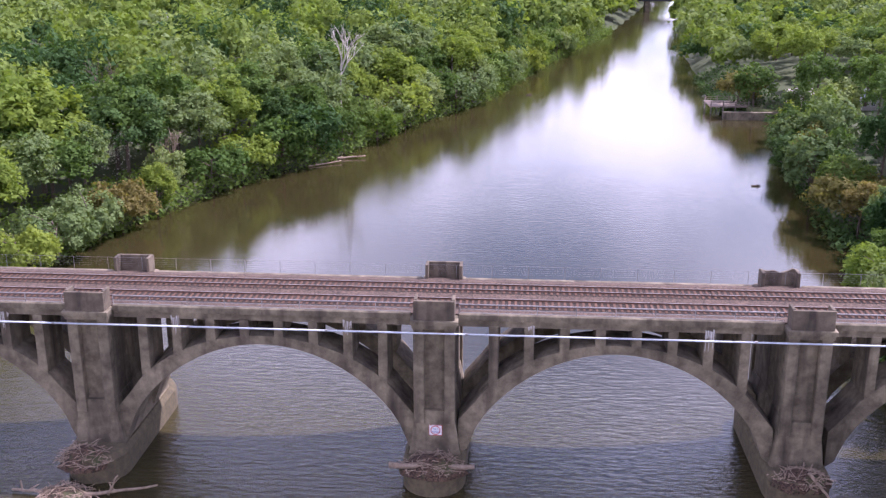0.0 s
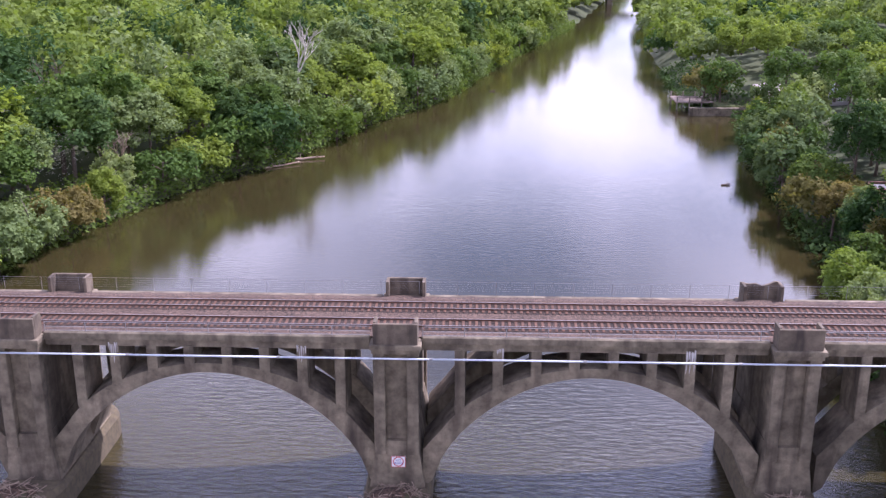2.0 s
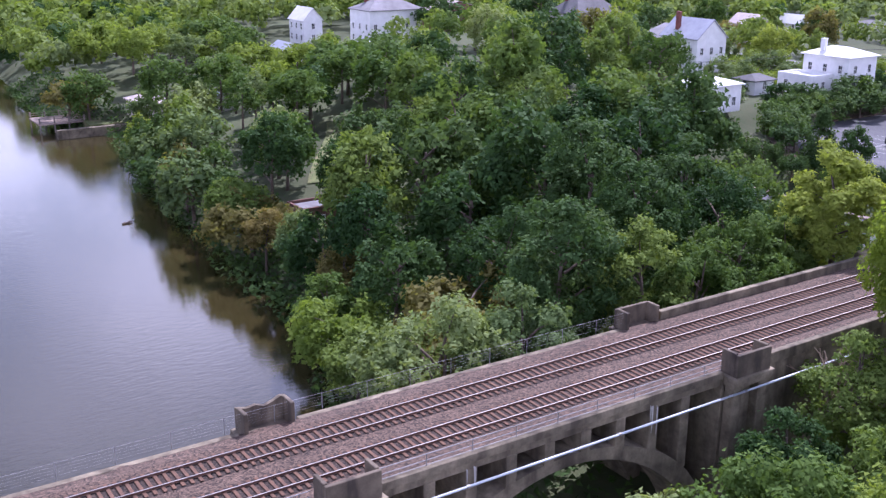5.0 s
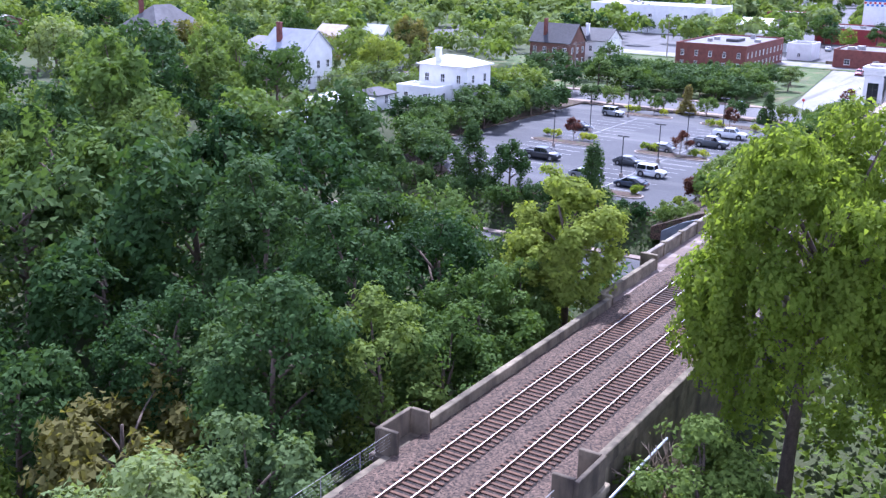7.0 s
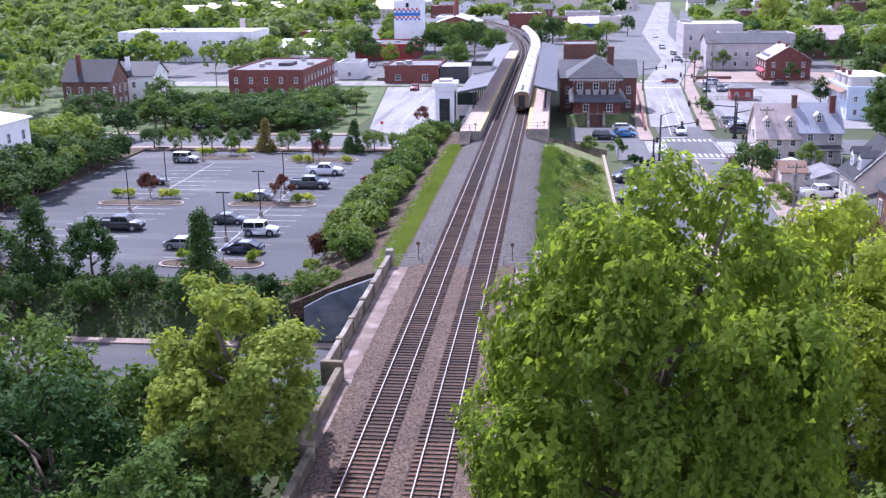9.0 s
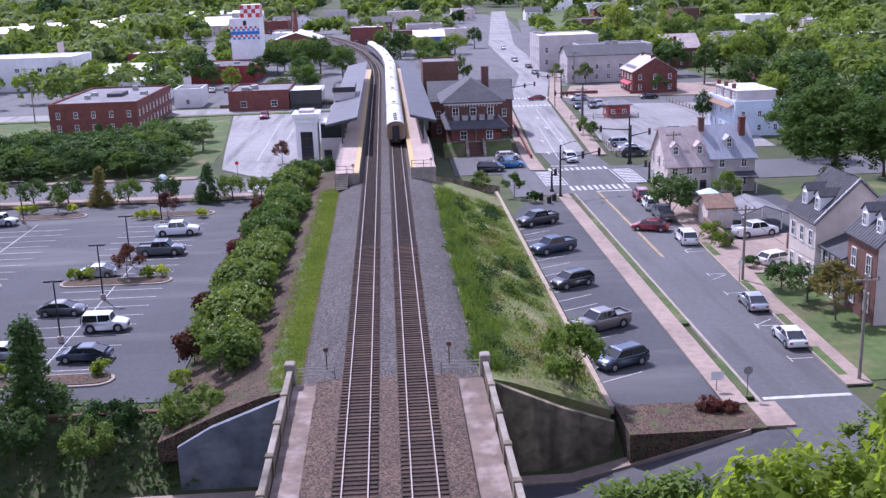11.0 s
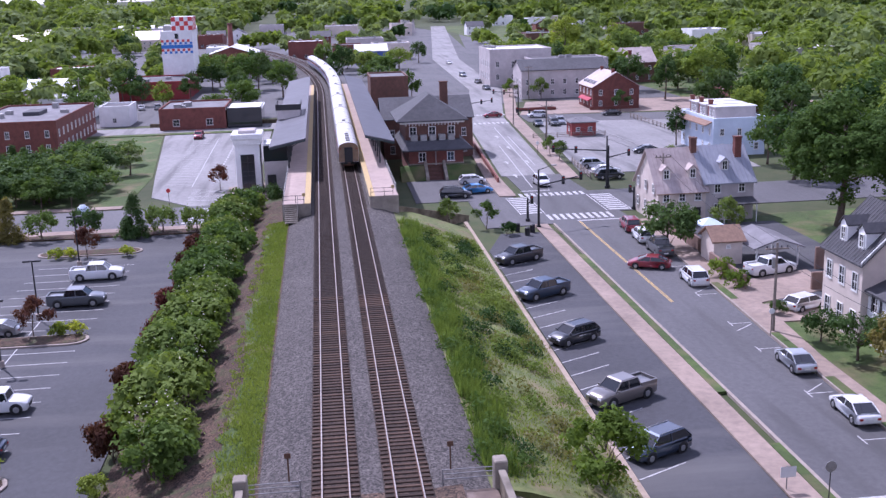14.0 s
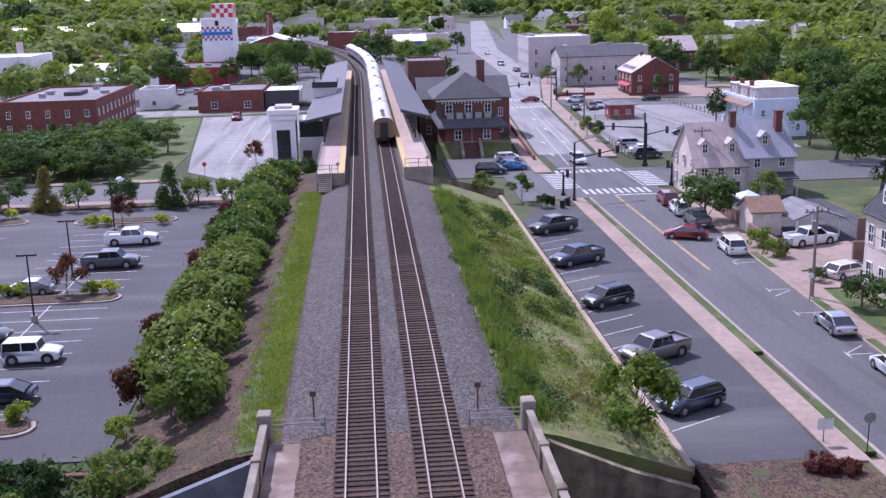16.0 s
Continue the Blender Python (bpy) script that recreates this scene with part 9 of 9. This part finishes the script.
# ---------------------------------------------------------------- far woods and low growth
def woods(name, label, spots, leaf, seed):
    """Far woodland: many crowns as one sheet of foliage. spots: rows of x, y, height, radius."""
    rng = np.random.default_rng(seed)
    chunks = []
    for x, y, h, rad in spots:
        z0 = ground_at(x, y)
        away = min(math.hypot(x - 8, y + 70), math.hypot(x - 60, y))
        size = min(3.2, max(0.38, 0.0031 * away))
        count = int(45 + 155 * (0.85 / size) ** 1.35 * (rad / 5.5) ** 1.5)
        nl = 11
        d = rng.normal(0, 1, (nl, 3))
        d[:, 2] = np.abs(d[:, 2]) - 0.3
        d /= np.linalg.norm(d, axis=1, keepdims=True)
        c = np.array([x, y, z0 + h * 0.56]) + d * np.array([rad * 0.62, rad * 0.62, h * 0.30])
        lr_ = rad * rng.uniform(0.34, 0.55, nl)
        pk = rng.integers(0, nl, count)
        dd = rng.normal(0, 1, (count, 3))
        dd[:, 2] = np.abs(dd[:, 2]) * 1.0 - 0.35
        dd /= np.linalg.norm(dd, axis=1, keepdims=True)
        pos = c[pk] + dd * lr_[pk][:, None] * rng.uniform(0.75, 1.08, (count, 1))
        chunks.append(leaf_verts(rng, pos, dd + np.array([0, 0, 0.4]), size, 0.85))
    ob = new(name, leaf_mesh(name, np.concatenate(chunks), leaf))
    return tagged(ob, label, "woodland", "", "stuff")


rw_ = random.Random(61)
spots = [[], [], [], []]
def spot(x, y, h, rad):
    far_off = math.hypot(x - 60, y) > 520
    # aerial haze as colour: farther spots draw more pale grey-green and yellow leaves
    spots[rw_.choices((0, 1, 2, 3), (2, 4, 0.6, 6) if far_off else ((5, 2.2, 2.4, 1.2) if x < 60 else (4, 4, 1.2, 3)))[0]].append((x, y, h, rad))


# behind the left bank
y = 35.0
while y < 900:
    bx = float(np.interp(y, LEFT_Y, LEFT_X))
    gap = 9.3 if y < 350 else 11.0
    x = bx - (27 if y < 230 else (14 if y < 340 else 3))
    while x > bx - (230 if y < 400 else 150):
        if rw_.random() < 0.9 and x > -60 - 0.55 * (y + 86):
            spot(x + rw_.uniform(-3, 3), y + rw_.uniform(-3, 3), rw_.uniform(13, 24), rw_.uniform(5.0, 8.5))
        x -= gap * (1.0 if bx - x < 80 else 1.5)
    y += gap
# beyond the right bank
y = 228.0
while y < 900:
    bx = float(np.interp(y, RIGHT_Y, RIGHT_X))
    x = bx + 4
    while x < bx + 260:
        spot(x + rw_.uniform(-4, 4), y + rw_.uniform(-4, 4), rw_.uniform(10, 16), rw_.uniform(4.5, 6.5))
        x += 12 if x < bx + 90 else 17
    y += 12
for _ in range(560):   # upstream suburb
    x, y = rw_.uniform(120, 480), rw_.uniform(112, 420)
    if clear(x, y, 3):
        spot(x, y, rw_.uniform(8, 12.5), rw_.uniform(4, 6))
for _ in range(1900):   # far town and hills
    x = 480 + 1200 * rw_.random() ** 1.3
    y = rw_.uniform(-0.75, 0.75) * (x - 60)
    if not clear(x, y, 3):
        continue
    lane = float(np.interp(x, [407, 561, 1228], [-50, -56, -127]))
    if x < 1200 and abs(y - lane) < 22:
        continue
    if x < 640 and -60 < y < 60 and rw_.random() < 0.45:
        continue
    if x < 900 and abs(y + 40) < 150:
        if rw_.random() < 0.6:
            spot(x, y, rw_.uniform(6, 9), rw_.uniform(3.5, 5.5))
        continue
    if abs(y - (on_track(min(x, 700), 0).y)) < 12 and x < 700:
        continue
    spot(x, y, rw_.uniform(9, 15), rw_.uniform(5, 8))
for _ in range(700):
    a, d = rw_.uniform(-0.8, 1.5), rw_.uniform(900, 2200)
    spot(200 + d * math.cos(a), 40 + d * math.sin(a), rw_.uniform(14, 22), rw_.uniform(12, 22))
for _ in range(120):   # right of the town
    x, y = rw_.uniform(180, 460), rw_.uniform(-330, -90)
    spot(x, y, rw_.uniform(10, 15), rw_.uniform(5, 7))
for _ in range(60):
    x, y = rw_.uniform(40, 130), rw_.uniform(-110, -48)
    spot(x, y, rw_.uniform(11, 15), rw_.uniform(5, 6))
for _ in range(70):
    x, y = rw_.uniform(250, 440), rw_.uniform(64, 200)
    if not (420 < x < 525 and 115 < y < 165) and not (295 < x < 345 and 50 < y < 82) and x > 340 or y > 122:
        spot(x, y, rw_.uniform(8, 12), rw_.uniform(3.5, 5))
# the grey-green sheet carries the haze of the distance in its base colour
for k, (leaf, lab) in enumerate(((LEAF_MID, "far green woodland canopy"), (LEAF_YELLOW, "far sunlit yellow-green trees"), (LEAF_DARK, "far dark green trees"), (LEAF_GREY, "far woodland, pale grey-green leaves with haze in the colour"))):
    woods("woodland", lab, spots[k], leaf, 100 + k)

# undergrowth along the banks
def scatter(name, label, count, place, material, size, seed, tall=1.0, category="undergrowth"):
    rng = np.random.default_rng(seed)
    pos, nrm = [], []
    rs = random.Random(seed)
    for _ in range(count):
        x, y, z = place(rs)
        pos.append((x, y, z))
    pos = np.array(pos)
    nrm = rng.normal(0, 0.5, pos.shape) + np.array([0, 0, tall])
    ob = new(name, leaf_mesh(name, leaf_verts(rng, pos, nrm, size), material))
    return tagged(ob, label, category, "", "stuff")


def bank_left(rs):
    y = rs.uniform(30, 420)
    d = rs.uniform(0, 1) ** 1.6 * 16
    x = float(np.interp(y, LEFT_Y, LEFT_X)) - d + rs.uniform(-0.8, 1.6)
    return x, y, max(ground_at(x, y), WATER_Z) + rs.uniform(0.0, 3.4) * (1 - 0.4 * d / 16)


def bank_right(rs):
    y = rs.uniform(-60, 262)
    d = rs.uniform(0, 1) ** 1.3 * 14
    x = float(np.interp(y, RIGHT_Y, RIGHT_X)) + d - rs.uniform(-0.4, 1.6)
    return x, y, max(ground_at(x, y), WATER_Z) + rs.uniform(0.0, 1.8)


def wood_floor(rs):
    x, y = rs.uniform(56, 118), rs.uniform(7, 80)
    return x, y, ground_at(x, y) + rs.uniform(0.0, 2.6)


scatter("bank_growth", "tangled green growth along the river bank", 26000, bank_left, LEAF_MID, 0.38, 1)
scatter("bank_growth", "dark green growth along the town bank", 13000, bank_right, LEAF_DARK, 0.36, 2)
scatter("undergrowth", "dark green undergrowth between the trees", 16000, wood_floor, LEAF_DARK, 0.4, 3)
scatter("undergrowth", "green undergrowth below the railway", 9000, lambda rs: (lambda x, y: (x, y, ground_at(x, y) + rs.uniform(0, 2.4)))(rs.uniform(50, 118), rs.uniform(-44, -7)), LEAF_MID, 0.36, 4)
scatter("slope_shrubs", "low shrubs on the bank above the street", 5000, lambda rs: (lambda x, y: (x, y, ground_at(x, y) + rs.uniform(0, 1.0)))(rs.uniform(133, 141), rs.uniform(14, 60)), LEAF_DARK, 0.22, 5)


def bank_z(y):
    return float(np.interp(-y, [6.7, 9.0, 12.5, 16.6], [-1.0, -1.5, -2.7, -4.2]))


def blades(name, label, count, place, material, lo, hi, seed):
    """Upright grass blades."""
    rng = np.random.default_rng(seed)
    rs = random.Random(seed)
    p = np.array([place(rs) for _ in range(count)])
    a = rng.uniform(0, 2 * np.pi, count)
    w = rng.uniform(0.03, 0.07, count)[:, None] * np.stack([np.cos(a), np.sin(a), 0 * a], 1)
    h = rng.uniform(lo, hi, count)[:, None]
    lean = rng.normal(0, 0.25, (count, 3)) * h
    lean[:, 2] = h[:, 0]
    me_ = leaf_mesh(name, np.stack([p - w, p + w, p + lean], 1).reshape(-1, 3), material)
    return tagged(new(name, me_), label, "grass", "", "stuff")


def weed_line(rs):
    x = rs.uniform(137, 205)
    y = -7.9 + 0.5 * math.sin(x * 0.55) + 0.35 * math.sin(x * 1.7) + rs.gauss(0, 0.6)
    return x, min(y, -6.8), bank_z(y)


def weed_any(rs):
    x, y = rs.uniform(136, 206), rs.uniform(-16.4, -7)
    return x, y, bank_z(y)


def verge_spot(rs):
    while True:
        x, y = rs.uniform(135, 208), rs.uniform(6.5, 9.6)
        if 0.5 + (8.5 - y) * 0.55 + 0.7 * noise.noise((x * 0.8, y * 0.8, 3.0)) + 0.4 * noise.noise((x * 2.4, y * 2.4, 9.0)) > rs.random():
            return x, y, -0.98 - 0.1 * max(0, y - 7.6)


blades("tall_weeds", "tall green weeds along the ballast edge", 11000, weed_line, WEED, 0.25, 1.25, 6)
blades("bank_grass", "rough grass on the railway bank", 20000, weed_any, WEED, 0.06, 0.26, 7)
blades("verge_grass", "rough grass on the verge beside the hedge", 22000, verge_spot, WEED, 0.06, 0.3, 8)
clump_spots = [(rw_.uniform(140, 203), rw_.uniform(-15.5, -9)) for _ in range(40)]


def clump(rs):
    cx, cy = rs.choice(clump_spots)
    x, y = cx + rs.gauss(0, 0.75), cy + rs.gauss(0, 0.55)
    return x, y, bank_z(y) + rs.uniform(0.0, 1.15) * math.exp(-((x - cx) ** 2 + (y - cy) ** 2))


scatter("bank_clumps", "low leafy clumps on the railway bank", 9000, clump, LEAF_MID, 0.12, 9, category="weeds")
clump_spots = [(rw_.uniform(138, 204), rw_.gauss(-7.9, 0.6)) for _ in range(46)]
scatter("bank_clumps", "dark leafy weeds along the ballast edge", 8000, clump, LEAF_MID, 0.12, 11, category="weeds")
clump_spots = [(rw_.uniform(140, 203), rw_.uniform(-15.5, -9)) for _ in range(30)]
scatter("bank_clumps", "dark green clumps on the railway bank", 6500, clump, LEAF_DARK, 0.12, 12, category="weeds")
clump_spots = [(rw_.uniform(140, 203), rw_.uniform(-16.0, -9)) for _ in range(26)]
scatter("bank_clumps", "dry tan clumps on the railway bank", 4000, clump, LEAF_OLIVE, 0.10, 13, category="weeds")
scatter("blossom", "pale blossom flecks on a vine-hung tree by the water", 900, lambda rs: (-66 + rs.gauss(0, 2.4), 90 + rs.gauss(0, 2.0), -5.5 + rs.gauss(0, 2.2)), FLOWER_WHITE, 0.16, 14, category="blossom")
scatter("blossom", "white blossom flecks on the hedge row", 1500, lambda rs: (rs.uniform(143, 220), 13.4 + rs.gauss(0, 0.9), -0.0 + rs.gauss(0, 0.5)), FLOWER_WHITE, 0.085, 10, category="blossom")

# ---------------------------------------------------------------- ties nearest the camera
for x, y, a in near_ties:
    part("tie", tie_mesh, TIE, track_bed, at=pose(x, y, 0, 0, 0, math.degrees(a)))
